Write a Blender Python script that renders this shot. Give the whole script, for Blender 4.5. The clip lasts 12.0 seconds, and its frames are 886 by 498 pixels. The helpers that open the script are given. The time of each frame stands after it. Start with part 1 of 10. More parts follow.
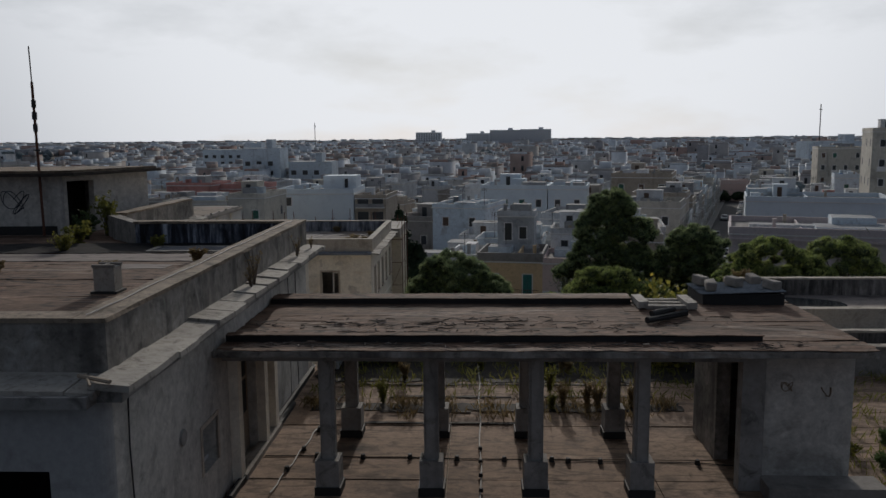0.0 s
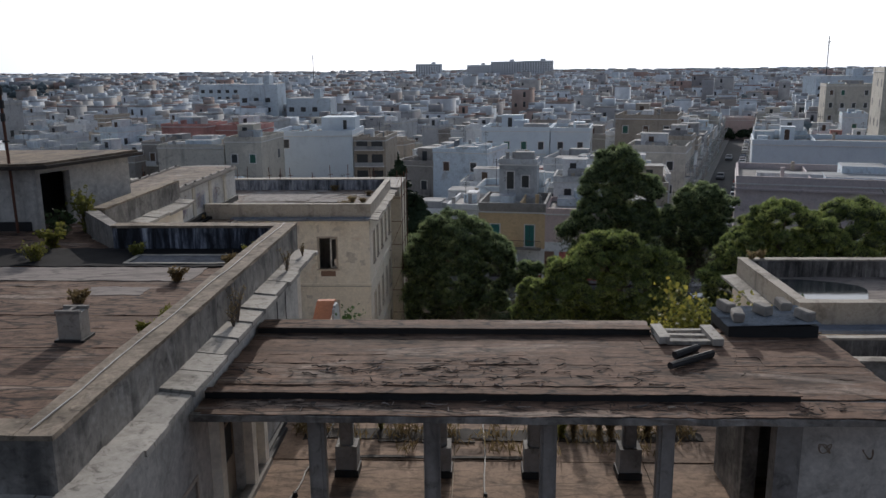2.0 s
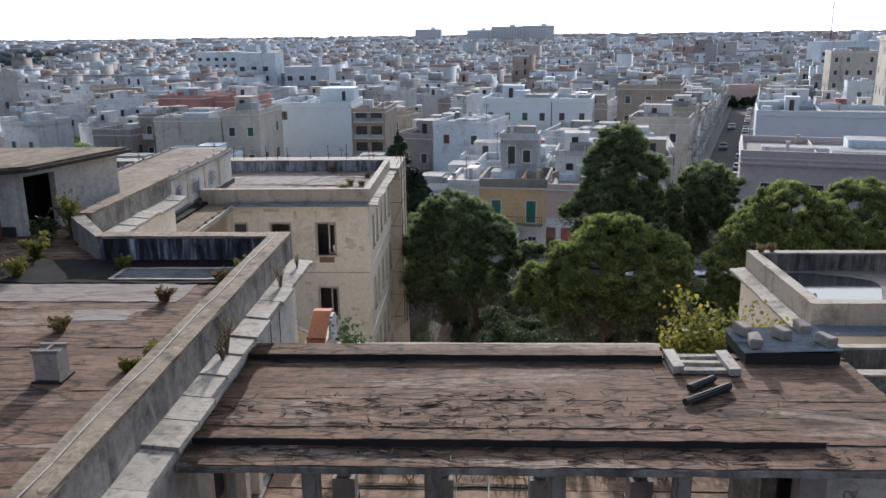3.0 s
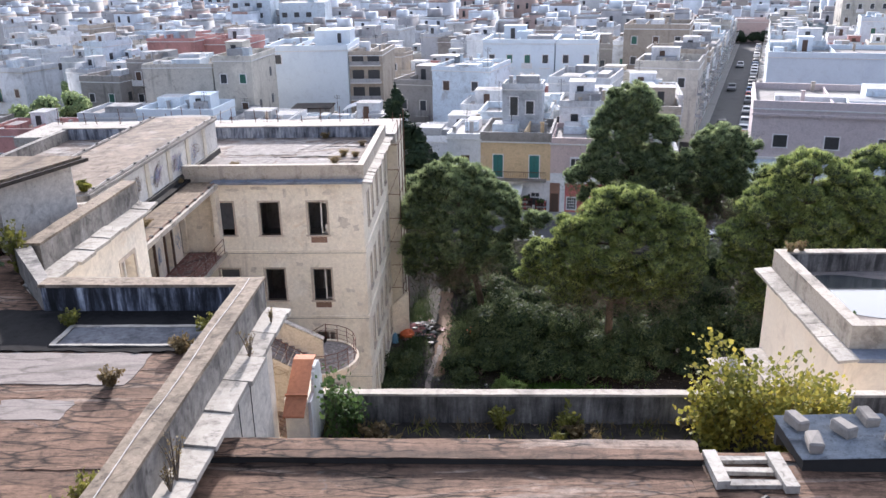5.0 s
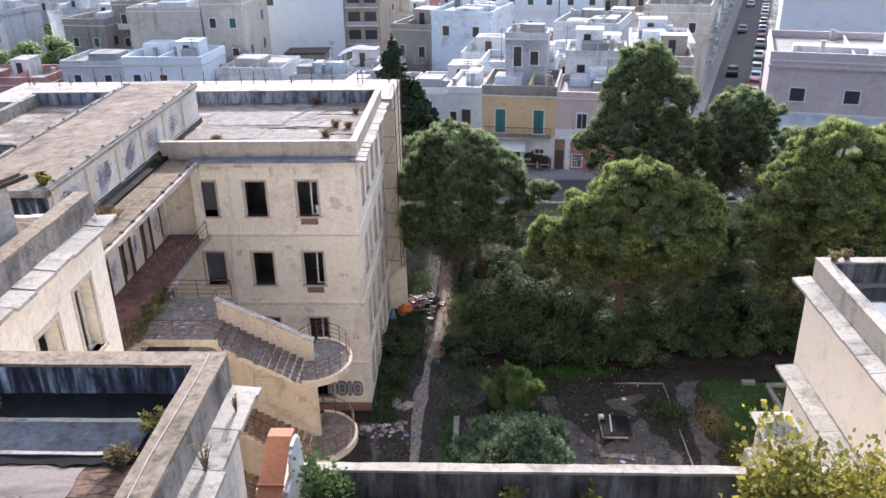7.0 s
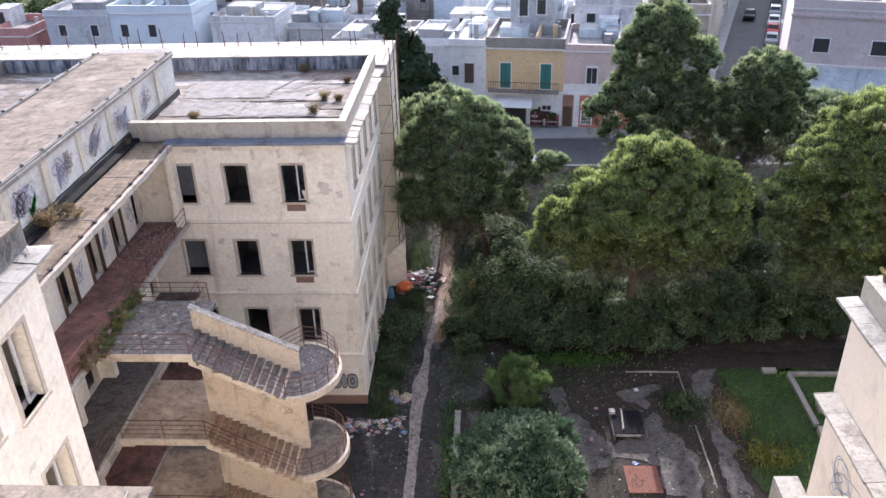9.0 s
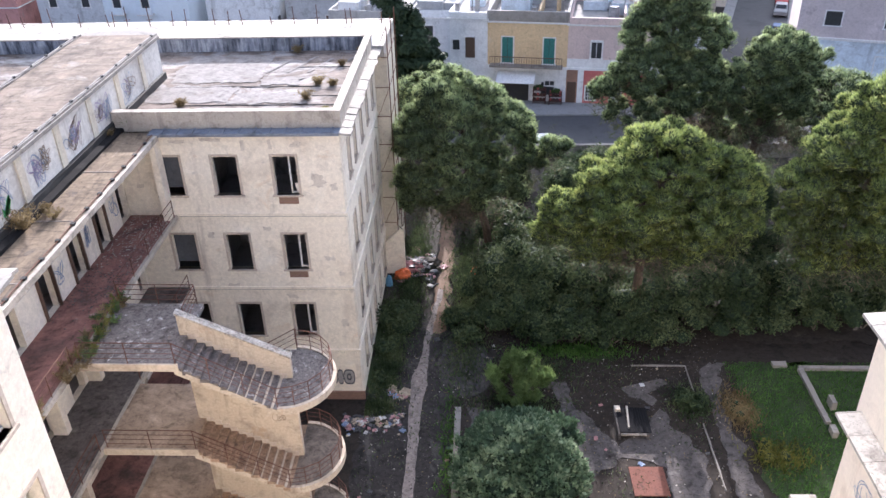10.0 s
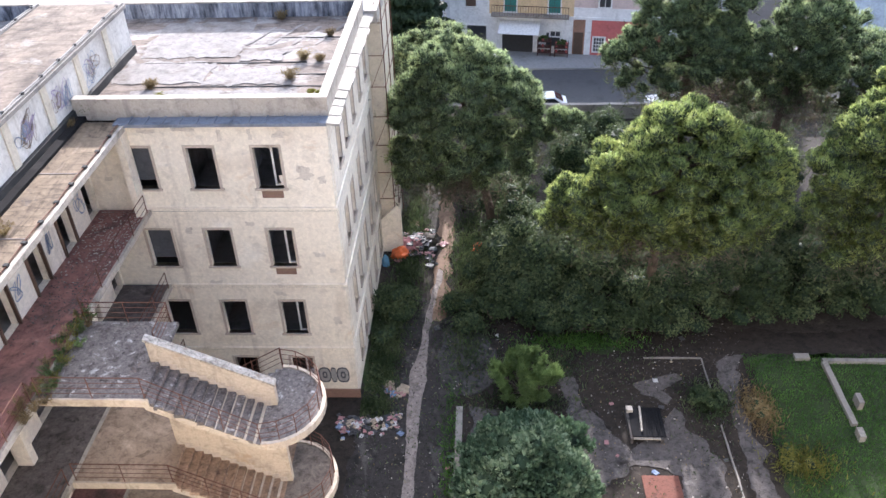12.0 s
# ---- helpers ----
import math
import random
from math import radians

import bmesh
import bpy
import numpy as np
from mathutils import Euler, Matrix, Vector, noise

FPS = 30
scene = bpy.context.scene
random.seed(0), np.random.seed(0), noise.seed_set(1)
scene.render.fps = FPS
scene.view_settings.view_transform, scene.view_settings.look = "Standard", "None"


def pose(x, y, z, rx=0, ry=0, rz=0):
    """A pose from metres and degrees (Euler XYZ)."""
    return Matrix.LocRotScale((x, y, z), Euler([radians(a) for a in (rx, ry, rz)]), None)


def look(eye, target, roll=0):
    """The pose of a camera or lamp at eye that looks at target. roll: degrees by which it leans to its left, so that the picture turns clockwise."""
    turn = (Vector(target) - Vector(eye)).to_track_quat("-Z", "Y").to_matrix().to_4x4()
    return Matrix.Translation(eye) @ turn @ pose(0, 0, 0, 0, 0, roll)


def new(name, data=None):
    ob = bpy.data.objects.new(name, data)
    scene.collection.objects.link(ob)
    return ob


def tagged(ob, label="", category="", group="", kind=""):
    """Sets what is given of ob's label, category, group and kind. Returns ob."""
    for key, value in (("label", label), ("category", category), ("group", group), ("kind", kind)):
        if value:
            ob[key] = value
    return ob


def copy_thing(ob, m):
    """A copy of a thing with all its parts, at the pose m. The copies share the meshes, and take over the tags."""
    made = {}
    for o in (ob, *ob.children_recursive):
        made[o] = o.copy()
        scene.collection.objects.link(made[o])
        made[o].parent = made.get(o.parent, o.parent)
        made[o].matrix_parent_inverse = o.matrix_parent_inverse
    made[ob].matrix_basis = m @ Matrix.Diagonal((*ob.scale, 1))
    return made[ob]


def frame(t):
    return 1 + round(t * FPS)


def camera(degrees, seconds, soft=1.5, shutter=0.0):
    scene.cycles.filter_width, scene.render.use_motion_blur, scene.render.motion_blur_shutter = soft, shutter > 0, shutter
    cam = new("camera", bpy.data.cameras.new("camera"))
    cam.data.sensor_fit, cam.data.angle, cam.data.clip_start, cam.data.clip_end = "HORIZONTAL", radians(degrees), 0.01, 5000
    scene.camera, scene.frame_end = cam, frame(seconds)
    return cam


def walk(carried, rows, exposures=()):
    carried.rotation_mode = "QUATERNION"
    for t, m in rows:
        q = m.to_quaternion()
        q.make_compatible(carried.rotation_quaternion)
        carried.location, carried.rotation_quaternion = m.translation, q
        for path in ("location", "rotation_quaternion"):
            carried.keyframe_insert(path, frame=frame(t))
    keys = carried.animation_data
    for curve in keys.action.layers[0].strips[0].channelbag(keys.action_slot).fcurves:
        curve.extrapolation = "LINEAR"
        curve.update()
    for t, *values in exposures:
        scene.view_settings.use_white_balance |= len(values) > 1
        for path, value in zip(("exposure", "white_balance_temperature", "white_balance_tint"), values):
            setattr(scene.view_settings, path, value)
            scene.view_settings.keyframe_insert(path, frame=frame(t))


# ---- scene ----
cam = camera(57.0, 12.0)
PATH = [
    (0, (0.519, 0.906, 23.669), (0.44, 2.886, 23.396), -0.5),
    (0.5, (0.485, 1.475, 24.106), (0.407, 3.449, 23.792), -0.4),
    (1, (0.466, 2.021, 24.568), (0.386, 3.987, 24.213), -0.5),
    (1.5, (0.443, 2.531, 25.015), (0.363, 4.489, 24.62), -0.5),
    (2, (0.411, 3.048, 25.476), (0.331, 4.999, 25.041), -0.5),
    (2.5, (0.374, 3.632, 25.929), (0.294, 5.573, 25.455), -0.5),
    (3, (0.356, 4.317, 26.409), (0.275, 6.247, 25.895), -0.7),
    (5, (0.327, 8.081, 28.162), (0.243, 9.965, 27.493), -1.1),
    (5.5, (0.265, 9.1, 28.52), (0.183, 10.97, 27.815), -1.1),
    (6, (0.218, 10.198, 28.836), (0.135, 12.055, 28.094), -1.1),
    (6.5, (0.184, 11.264, 29.091), (0.101, 13.105, 28.315), -1.2),
    (7, (0.111, 12.402, 29.337), (0.029, 14.227, 28.524), -1.1),
    (9, (0.299, 16.869, 30.098), (0.203, 18.628, 29.15), -1.6),
    (9.5, (0.273, 17.955, 30.254), (0.176, 19.695, 29.271), -1.7),
    (10, (0.276, 19.099, 30.446), (0.178, 20.817, 29.427), -1.7),
    (10.5, (0.202, 20.245, 30.603), (0.105, 21.942, 29.55), -1.7),
    (11, (0.18, 21.426, 30.755), (0.082, 23.1, 29.667), -1.8),
    (11.5, (0.104, 22.553, 30.992), (0.009, 24.204, 29.866), -1.8),
    (12, (0.094, 23.659, 31.124), (-0.003, 25.287, 29.965), -2.0),
]
EXPOSURES = [(0, -1.72, 6450, 11), (1.5, -1.27, 6330, 12), (3, -0.11, 6180, 13), (5, 0.84, 6120, 18), (7, 0.91, 6080, 18), (9, 1.08, 5970, 20), (12, 1.46, 5940, 17)]
walk(cam, [(t, look(eye, target, roll)) for t, eye, target, roll in PATH], EXPOSURES)

# ---- light ----
SUN_AZ, SUN_EL = 1.0, 20.0          # degrees: to the right of +y, above the horizon
world = bpy.data.worlds.new("sky")
scene.world = world
world.use_nodes = True
wt = world.node_tree
wt.nodes.clear()
w_out = wt.nodes.new("ShaderNodeOutputWorld")
w_bg = wt.nodes.new("ShaderNodeBackground")
w_sky = wt.nodes.new("ShaderNodeTexSky")
w_sky.sky_type = "NISHITA"
w_sky.sun_disc = False
w_sky.sun_elevation = radians(SUN_EL)
w_sky.sun_rotation = radians(SUN_AZ)
w_sky.air_density, w_sky.dust_density, w_sky.ozone_density = 1.0, 0.6, 2.5
# thin bright cloud cover, broken by a few grey-blue gaps
w_co = wt.nodes.new("ShaderNodeTexCoord")
w_map = wt.nodes.new("ShaderNodeMapping")
w_map.inputs["Scale"].default_value = (2.0, 2.0, 6.0)
w_no = wt.nodes.new("ShaderNodeTexNoise")
w_no.inputs["Scale"].default_value = 1.6
w_no.inputs["Detail"].default_value = 7
w_no.inputs["Roughness"].default_value = 0.55
w_ra = wt.nodes.new("ShaderNodeValToRGB")
w_ra.color_ramp.elements[0].position, w_ra.color_ramp.elements[0].color = 0.30, (0.66, 0.66, 0.66, 1)
w_ra.color_ramp.elements[1].position, w_ra.color_ramp.elements[1].color = 0.50, (0.97, 0.97, 0.97, 1)
w_mix = wt.nodes.new("ShaderNodeMix")
w_mix.data_type = "RGBA"
# the veil of cloud is brightest round the sun
w_dot = wt.nodes.new("ShaderNodeVectorMath")
w_dot.operation = "DOT_PRODUCT"
w_dot.inputs[1].default_value = (math.sin(radians(SUN_AZ)) * math.cos(radians(SUN_EL)), math.cos(radians(SUN_AZ)) * math.cos(radians(SUN_EL)), math.sin(radians(SUN_EL)))
w_glow = wt.nodes.new("ShaderNodeValToRGB")
w_glow.color_ramp.interpolation = "EASE"
w_glow.color_ramp.elements[0].position, w_glow.color_ramp.elements[0].color = 0.58, (0.122, 0.148, 0.193, 1)
w_glow.color_ramp.elements[1].position, w_glow.color_ramp.elements[1].color = 0.95, (0.97, 1.0, 1.035, 1)
w_mul = wt.nodes.new("ShaderNodeVectorMath")
w_mul.operation = "SCALE"
w_mul.inputs["Scale"].default_value = 39.0
wt.links.new(w_co.outputs["Generated"], w_dot.inputs[0])
wt.links.new(w_dot.outputs["Value"], w_glow.inputs["Fac"])
wt.links.new(w_glow.outputs["Color"], w_mul.inputs[0])
wt.links.new(w_mul.outputs["Vector"], w_mix.inputs[7])
wt.links.new(w_co.outputs["Generated"], w_map.inputs["Vector"])
wt.links.new(w_map.outputs["Vector"], w_no.inputs["Vector"])
wt.links.new(w_no.outputs["Fac"], w_ra.inputs["Fac"])
wt.links.new(w_ra.outputs["Color"], w_mix.inputs[0])
wt.links.new(w_sky.outputs["Color"], w_mix.inputs[6])
wt.links.new(w_mix.outputs[2], w_bg.inputs["Color"])
w_bg.inputs["Strength"].default_value = 0.070
wt.links.new(w_bg.outputs["Background"], w_out.inputs["Surface"])

sun_data = bpy.data.lights.new("sun", "SUN")
sun_data.energy, sun_data.angle, sun_data.color = 5.0, radians(0.8), (1.0, 0.93, 0.84)
sun = new("sun", sun_data)
sun_to = Vector((math.sin(radians(SUN_AZ)) * math.cos(radians(SUN_EL)), math.cos(radians(SUN_AZ)) * math.cos(radians(SUN_EL)), math.sin(radians(SUN_EL))))
sun.matrix_world = Matrix.Translation((0, 60, 80)) @ sun_to.to_track_quat("Z", "Y").to_matrix().to_4x4()


# ---- materials ----
def node_mat(name, rough=0.9, metal=0.0):
    m = bpy.data.materials.new(name)
    m.use_nodes = True
    b = m.node_tree.nodes["Principled BSDF"]
    b.inputs["Roughness"].default_value = rough
    b.inputs["Metallic"].default_value = metal
    return m, m.node_tree, b


def ramp(nt, fac, stops):
    r = nt.nodes.new("ShaderNodeValToRGB")
    els = r.color_ramp.elements
    while len(els) < len(stops):
        els.new(0.5)
    for e, (p, c) in zip(els, stops):
        e.position, e.color = p, (*c, 1) if len(c) == 3 else c
    nt.links.new(fac, r.inputs["Fac"])
    return r.outputs["Color"]


def noise_tex(nt, scale, detail=5, rough=0.6, stretch=(1, 1, 1), distort=0.0):
    co = nt.nodes.new("ShaderNodeNewGeometry")
    mp = nt.nodes.new("ShaderNodeMapping")
    mp.inputs["Scale"].default_value = stretch
    n = nt.nodes.new("ShaderNodeTexNoise")
    n.inputs["Scale"].default_value = scale
    n.inputs["Detail"].default_value = detail
    n.inputs["Roughness"].default_value = rough
    n.inputs["Distortion"].default_value = distort
    nt.links.new(co.outputs["Position"], mp.inputs["Vector"])
    nt.links.new(mp.outputs["Vector"], n.inputs["Vector"])
    return n.outputs["Fac"]


def mixc(nt, fac, a, b, mode="MIX"):
    m = nt.nodes.new("ShaderNodeMix")
    m.data_type = "RGBA"
    m.blend_type = mode
    for sock, v in ((m.inputs[0], fac), (m.inputs[6], a), (m.inputs[7], b)):
        if isinstance(v, bpy.types.NodeSocket):
            nt.links.new(v, sock)
        elif isinstance(v, (int, float)):
            sock.default_value = v
        else:
            sock.default_value = (*v, 1)
    return m.outputs[2]


def bump(nt, b, height, strength=0.4, dist=0.02):
    n = nt.nodes.new("ShaderNodeBump")
    n.inputs["Strength"].default_value = strength
    n.inputs["Distance"].default_value = dist
    nt.links.new(height, n.inputs["Height"])
    nt.links.new(n.outputs["Normal"], b.inputs["Normal"])


def surface(name, base, dark, light=None, big=0.5, fine=9.0, stretch=(1, 1, 1), amount=0.6, rough=0.9, bumps=0.35, dist=0.015, streak=None, vary=0.0, cracks=0.0, crack_scale=1.0, grime=0.6, dusty=0.0, lines=None, mottle=None, blotches=(), grain=0.55):
    """Aged surface: base colour, large stains towards dark, pale worn spots, fine grain; streak: (colour, scale, threshold) for vertical runs."""
    m, nt, b = node_mat(name, rough)
    b.inputs["Specular IOR Level"].default_value = 0.28
    n1 = noise_tex(nt, big, 6, 0.62, stretch, 0.4)
    n2 = noise_tex(nt, fine, 4, 0.7)
    lt = light or tuple(min(1, c * 1.25) for c in base)
    c = ramp(nt, n1, [(0.30, dark), (0.47, base), (0.60, base), (0.75, lt)])
    c = mixc(nt, amount, base, c)
    n3 = noise_tex(nt, big * 4.3, 8, 0.72, stretch, 0.8)
    k = 0.52 if grime < 0.95 else 0.26
    dirt = ramp(nt, n3, [(0.30, (k, k * 0.97, k * 0.94)), (0.47, (0.96, 0.96, 0.96)), (0.62, (1.0, 1.0, 1.0)), (0.76, (1.14, 1.14, 1.13))])
    c = mixc(nt, 0.85 * grime, c, dirt, "MULTIPLY")
    g = ramp(nt, n2, [(0.3, (0.72, 0.72, 0.72)), (0.7, (1.15, 1.15, 1.15))])
    c = mixc(nt, grain, c, g, "MULTIPLY")
    for col, sc, thr, strength, way in blotches:
        # patches of another tone with worn edges
        f = ramp(nt, noise_tex(nt, sc, 8, 0.66, way, 0.7), [(thr, (0, 0, 0)), (thr + 0.05, (strength * 0.6,) * 3), (thr + 0.14, (strength,) * 3)])
        c = mixc(nt, f, c, col)
    if streak:
        col, sc, thr = streak
        s = noise_tex(nt, sc, 5, 0.6, (1, 1, 0.10))
        f = ramp(nt, s, [(thr, (0, 0, 0)), (thr + 0.16, (0.85, 0.85, 0.85))])
        c = mixc(nt, f, c, col)
    if cracks:
        co = nt.nodes.new("ShaderNodeNewGeometry")
        mp = nt.nodes.new("ShaderNodeMapping")
        mp.inputs["Scale"].default_value = (0.42 * crack_scale, 1.8 * crack_scale, 1.0 * crack_scale)
        wv = nt.nodes.new("ShaderNodeTexNoise")
        wv.inputs["Scale"].default_value = 2.2
        wv.inputs["Detail"].default_value = 6
        ad = nt.nodes.new("ShaderNodeVectorMath")
        ad.operation = "MULTIPLY_ADD"
        ad.inputs[1].default_value = (0.55, 0.55, 0.55)
        vo = nt.nodes.new("ShaderNodeTexVoronoi")
        vo.feature = "DISTANCE_TO_EDGE"
        vo.inputs["Scale"].default_value = 1.0
        nt.links.new(co.outputs["Position"], mp.inputs["Vector"])
        nt.links.new(mp.outputs["Vector"], wv.inputs["Vector"])
        nt.links.new(wv.outputs["Color"], ad.inputs[0])
        nt.links.new(mp.outputs["Vector"], ad.inputs[2])
        nt.links.new(ad.outputs["Vector"], vo.inputs["Vector"])
        mk = noise_tex(nt, 0.55, 3, 0.6)
        gate = ramp(nt, mk, [(0.38, (0, 0, 0)), (0.54, (1, 1, 1))])
        cr = ramp(nt, vo.outputs["Distance"], [(0.0, (cracks, cracks, cracks)), (0.04, (cracks * 0.6,) * 3), (0.09, (0, 0, 0))])
        cr = mixc(nt, 1.0, cr, gate, "MULTIPLY")
        c = mixc(nt, cr, c, tuple(v * 0.22 for v in dark))
    if mottle:
        # crumbs, dust and bare spots at hand size
        sc, st = mottle
        mo = ramp(nt, noise_tex(nt, sc, 9, 0.78, (1, 1, 1), 0.5), [(0.34, (1 - st,) * 3), (0.48, (0.95, 0.95, 0.95)), (0.56, (1.05, 1.05, 1.05)), (0.68, (1 + st * 0.9,) * 3)])
        c = mixc(nt, 1.0, c, mo, "MULTIPLY")
    if lines:
        # hairline splits along one way
        ln = noise_tex(nt, 1.0, 7, 0.68, lines, 0.6)
        lf = ramp(nt, ln, [(0.480, (0, 0, 0)), (0.494, (0.85, 0.85, 0.85)), (0.508, (0, 0, 0))])
        lg = ramp(nt, noise_tex(nt, 0.8, 4, 0.6), [(0.36, (0, 0, 0)), (0.50, (1, 1, 1))])
        c = mixc(nt, mixc(nt, 1.0, lf, lg, "MULTIPLY"), c, tuple(v * 0.25 for v in dark))
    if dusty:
        # grey dust and lichen on faces that look up; dims sunlit tops by colour
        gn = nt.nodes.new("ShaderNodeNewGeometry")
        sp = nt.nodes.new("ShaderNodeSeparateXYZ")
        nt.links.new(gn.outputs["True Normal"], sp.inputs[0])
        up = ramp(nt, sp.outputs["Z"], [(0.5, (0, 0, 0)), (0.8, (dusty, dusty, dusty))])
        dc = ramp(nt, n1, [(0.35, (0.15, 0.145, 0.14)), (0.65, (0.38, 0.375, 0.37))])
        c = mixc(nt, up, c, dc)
    if vary:
        oi = nt.nodes.new("ShaderNodeObjectInfo")
        v = ramp(nt, oi.outputs["Random"], [(0.0, (1 - vary,) * 3), (1.0, (1 + vary * 0.6,) * 3)])
        c = mixc(nt, 1.0, c, v, "MULTIPLY")
    nt.links.new(c, b.inputs["Base Color"])
    bump(nt, b, n2, bumps, dist)
    return m


def plain(name, col, rough=0.6, metal=0.0, var=0.18, scale=6.0):
    m, nt, b = node_mat(name, rough, metal)
    n = noise_tex(nt, scale, 4, 0.6)
    c = ramp(nt, n, [(0.3, tuple(c * (1 - var) for c in col)), (0.7, tuple(min(1, c * (1 + var)) for c in col))])
    nt.links.new(c, b.inputs["Base Color"])
    bump(nt, b, n, 0.15, 0.01)
    return m


M_PLASTER = surface("cream_plaster", (0.82, 0.745, 0.625), (0.62, 0.535, 0.43), (0.86, 0.82, 0.74), 0.32, 7, amount=1.0, bumps=0.10, grain=0.22, streak=((0.36, 0.30, 0.25), 0.9, 0.62), grime=0.55, mottle=(5.0, 0.10), blotches=(((0.60, 0.44, 0.29), 0.45, 0.59, 0.5, (1, 1, 1.6)), ((0.42, 0.39, 0.36), 0.9, 0.625, 0.6, (1, 1, 1)), ((0.26, 0.23, 0.21), 3.0, 0.70, 0.7, (1, 1, 0.7))))
M_PLASTER_GREY = surface("grey_plaster", (0.30, 0.285, 0.265), (0.13, 0.122, 0.115), (0.43, 0.41, 0.38), 0.5, 8, amount=1.0, streak=((0.12, 0.112, 0.105), 1.1, 0.54), grime=1.0)
M_PARAPET = surface("weathered_parapet_plaster", (0.29, 0.265, 0.235), (0.10, 0.092, 0.083), (0.42, 0.39, 0.35), 0.6, 8, amount=1.0, grime=1.0, streak=((0.075, 0.07, 0.065), 1.5, 0.51), mottle=(4.0, 0.35), blotches=(((0.42, 0.40, 0.37), 0.8, 0.555, 0.6, (1, 1, 0.9)), ((0.055, 0.052, 0.05), 0.9, 0.60, 0.75, (1, 1, 0.8))))
def drip_mat(name, stops, big_dark):
    """Plaster with pale runs and soot in upright streaks."""
    m, nt, bs = node_mat(name, 0.9)
    c = ramp(nt, noise_tex(nt, 3.2, 7, 0.68, (1, 1, 0.14), 0.3), stops)
    g = ramp(nt, noise_tex(nt, 0.9, 5, 0.6), [(0.35, (big_dark,) * 3), (0.60, (1.1, 1.1, 1.1))])
    c = mixc(nt, 1.0, c, g, "MULTIPLY")
    f = noise_tex(nt, 14, 5, 0.7)
    c = mixc(nt, 0.6, c, ramp(nt, f, [(0.3, (0.6, 0.6, 0.6)), (0.7, (1.2, 1.2, 1.2))]), "MULTIPLY")
    nt.links.new(c, bs.inputs["Base Color"])
    bump(nt, bs, f, 0.4, 0.015)
    return m


M_WALLBLUE = surface("cool_grey_render", (0.40, 0.395, 0.385), (0.22, 0.215, 0.21), (0.50, 0.495, 0.485), 0.35, 7, amount=1.0, grime=0.6, streak=((0.20, 0.195, 0.19), 0.9, 0.62))
M_TARSTREAK = drip_mat("blackened_parapet_plaster", [(0.40, (0.014, 0.015, 0.020)), (0.49, (0.06, 0.068, 0.09)), (0.55, (0.20, 0.22, 0.27)), (0.64, (0.52, 0.55, 0.60))], 0.25)
M_PARAPET_DK = drip_mat("sooty_parapet_plaster", [(0.36, (0.05, 0.047, 0.045)), (0.47, (0.14, 0.13, 0.122)), (0.56, (0.21, 0.197, 0.185)), (0.66, (0.33, 0.31, 0.29))], 0.45)
M_DRIP_LT = drip_mat("pale_dripped_parapet_plaster", [(0.36, (0.05, 0.055, 0.068)), (0.46, (0.19, 0.205, 0.24)), (0.55, (0.34, 0.355, 0.39)), (0.66, (0.52, 0.535, 0.56))], 0.5)
M_CAP = surface("lichen_brown_coping", (0.27, 0.215, 0.16), (0.12, 0.095, 0.07), (0.40, 0.34, 0.27), 1.1, 12, amount=1.0, grime=1.0, mottle=(5.0, 0.5))
M_CREAM = surface("smooth_cream_plaster", (0.80, 0.70, 0.575), (0.62, 0.52, 0.41), (0.84, 0.77, 0.66), 0.3, 6, amount=0.8, grime=0.4, bumps=0.12, grain=0.25, streak=((0.55, 0.44, 0.34), 1.4, 0.64), blotches=(((0.58, 0.46, 0.35), 0.7, 0.62, 0.5, (1, 1, 0.7)),))
M_PARAPET_LT = surface("beige_parapet_plaster", (0.45, 0.40, 0.335), (0.20, 0.175, 0.145), (0.56, 0.51, 0.44), 0.9, 10, amount=1.0, grime=0.9, streak=((0.20, 0.18, 0.155), 1.4, 0.58))
M_ROOF = surface("dusty_roof_felt", (0.188, 0.114, 0.077), (0.042, 0.028, 0.020), (0.32, 0.226, 0.166), 0.50, 9, (0.26, 1.9, 1), amount=1.0, cracks=0.95, crack_scale=2.2, grime=1.0, lines=(0.45, 4.2, 1), bumps=0.5, mottle=(3.2, 0.6), blotches=(((0.34, 0.275, 0.225), 0.55, 0.55, 0.75, (0.30, 1.7, 1)), ((0.050, 0.040, 0.034), 0.75, 0.595, 0.75, (0.35, 1.8, 1)), ((0.13, 0.122, 0.118), 1.6, 0.62, 0.7, (0.6, 1.2, 1))))
M_ROOF_Y = surface("tan_roof_felt", (0.225, 0.168, 0.115), (0.075, 0.056, 0.045), (0.36, 0.285, 0.23), 0.5, 8, (1.6, 0.30, 1), amount=1.0, cracks=0.4, crack_scale=1.2, grime=1.0, mottle=(1.8, 0.5), blotches=(((0.075, 0.067, 0.065), 0.6, 0.57, 0.8, (1, 0.5, 1)),))
M_ROOF_CORR = surface("beige_roof_screed", (0.240, 0.186, 0.142), (0.10, 0.078, 0.062), (0.36, 0.305, 0.255), 0.32, 8, (1.3, 0.45, 1), amount=1.0, cracks=0.4, crack_scale=0.9, grime=1.0, mottle=(1.4, 0.5), blotches=(((0.42, 0.39, 0.35), 0.35, 0.61, 0.7, (1, 0.8, 1)), ((0.105, 0.092, 0.085), 0.5, 0.60, 0.75, (1, 0.7, 1))))
M_ROOF_PALE = surface("pale_roof_screed", (0.27, 0.23, 0.205), (0.095, 0.08, 0.068), (0.50, 0.48, 0.455), 0.5, 18, (0.35, 1.5, 1), amount=1.0, cracks=0.5, crack_scale=1.5, grime=1.0)
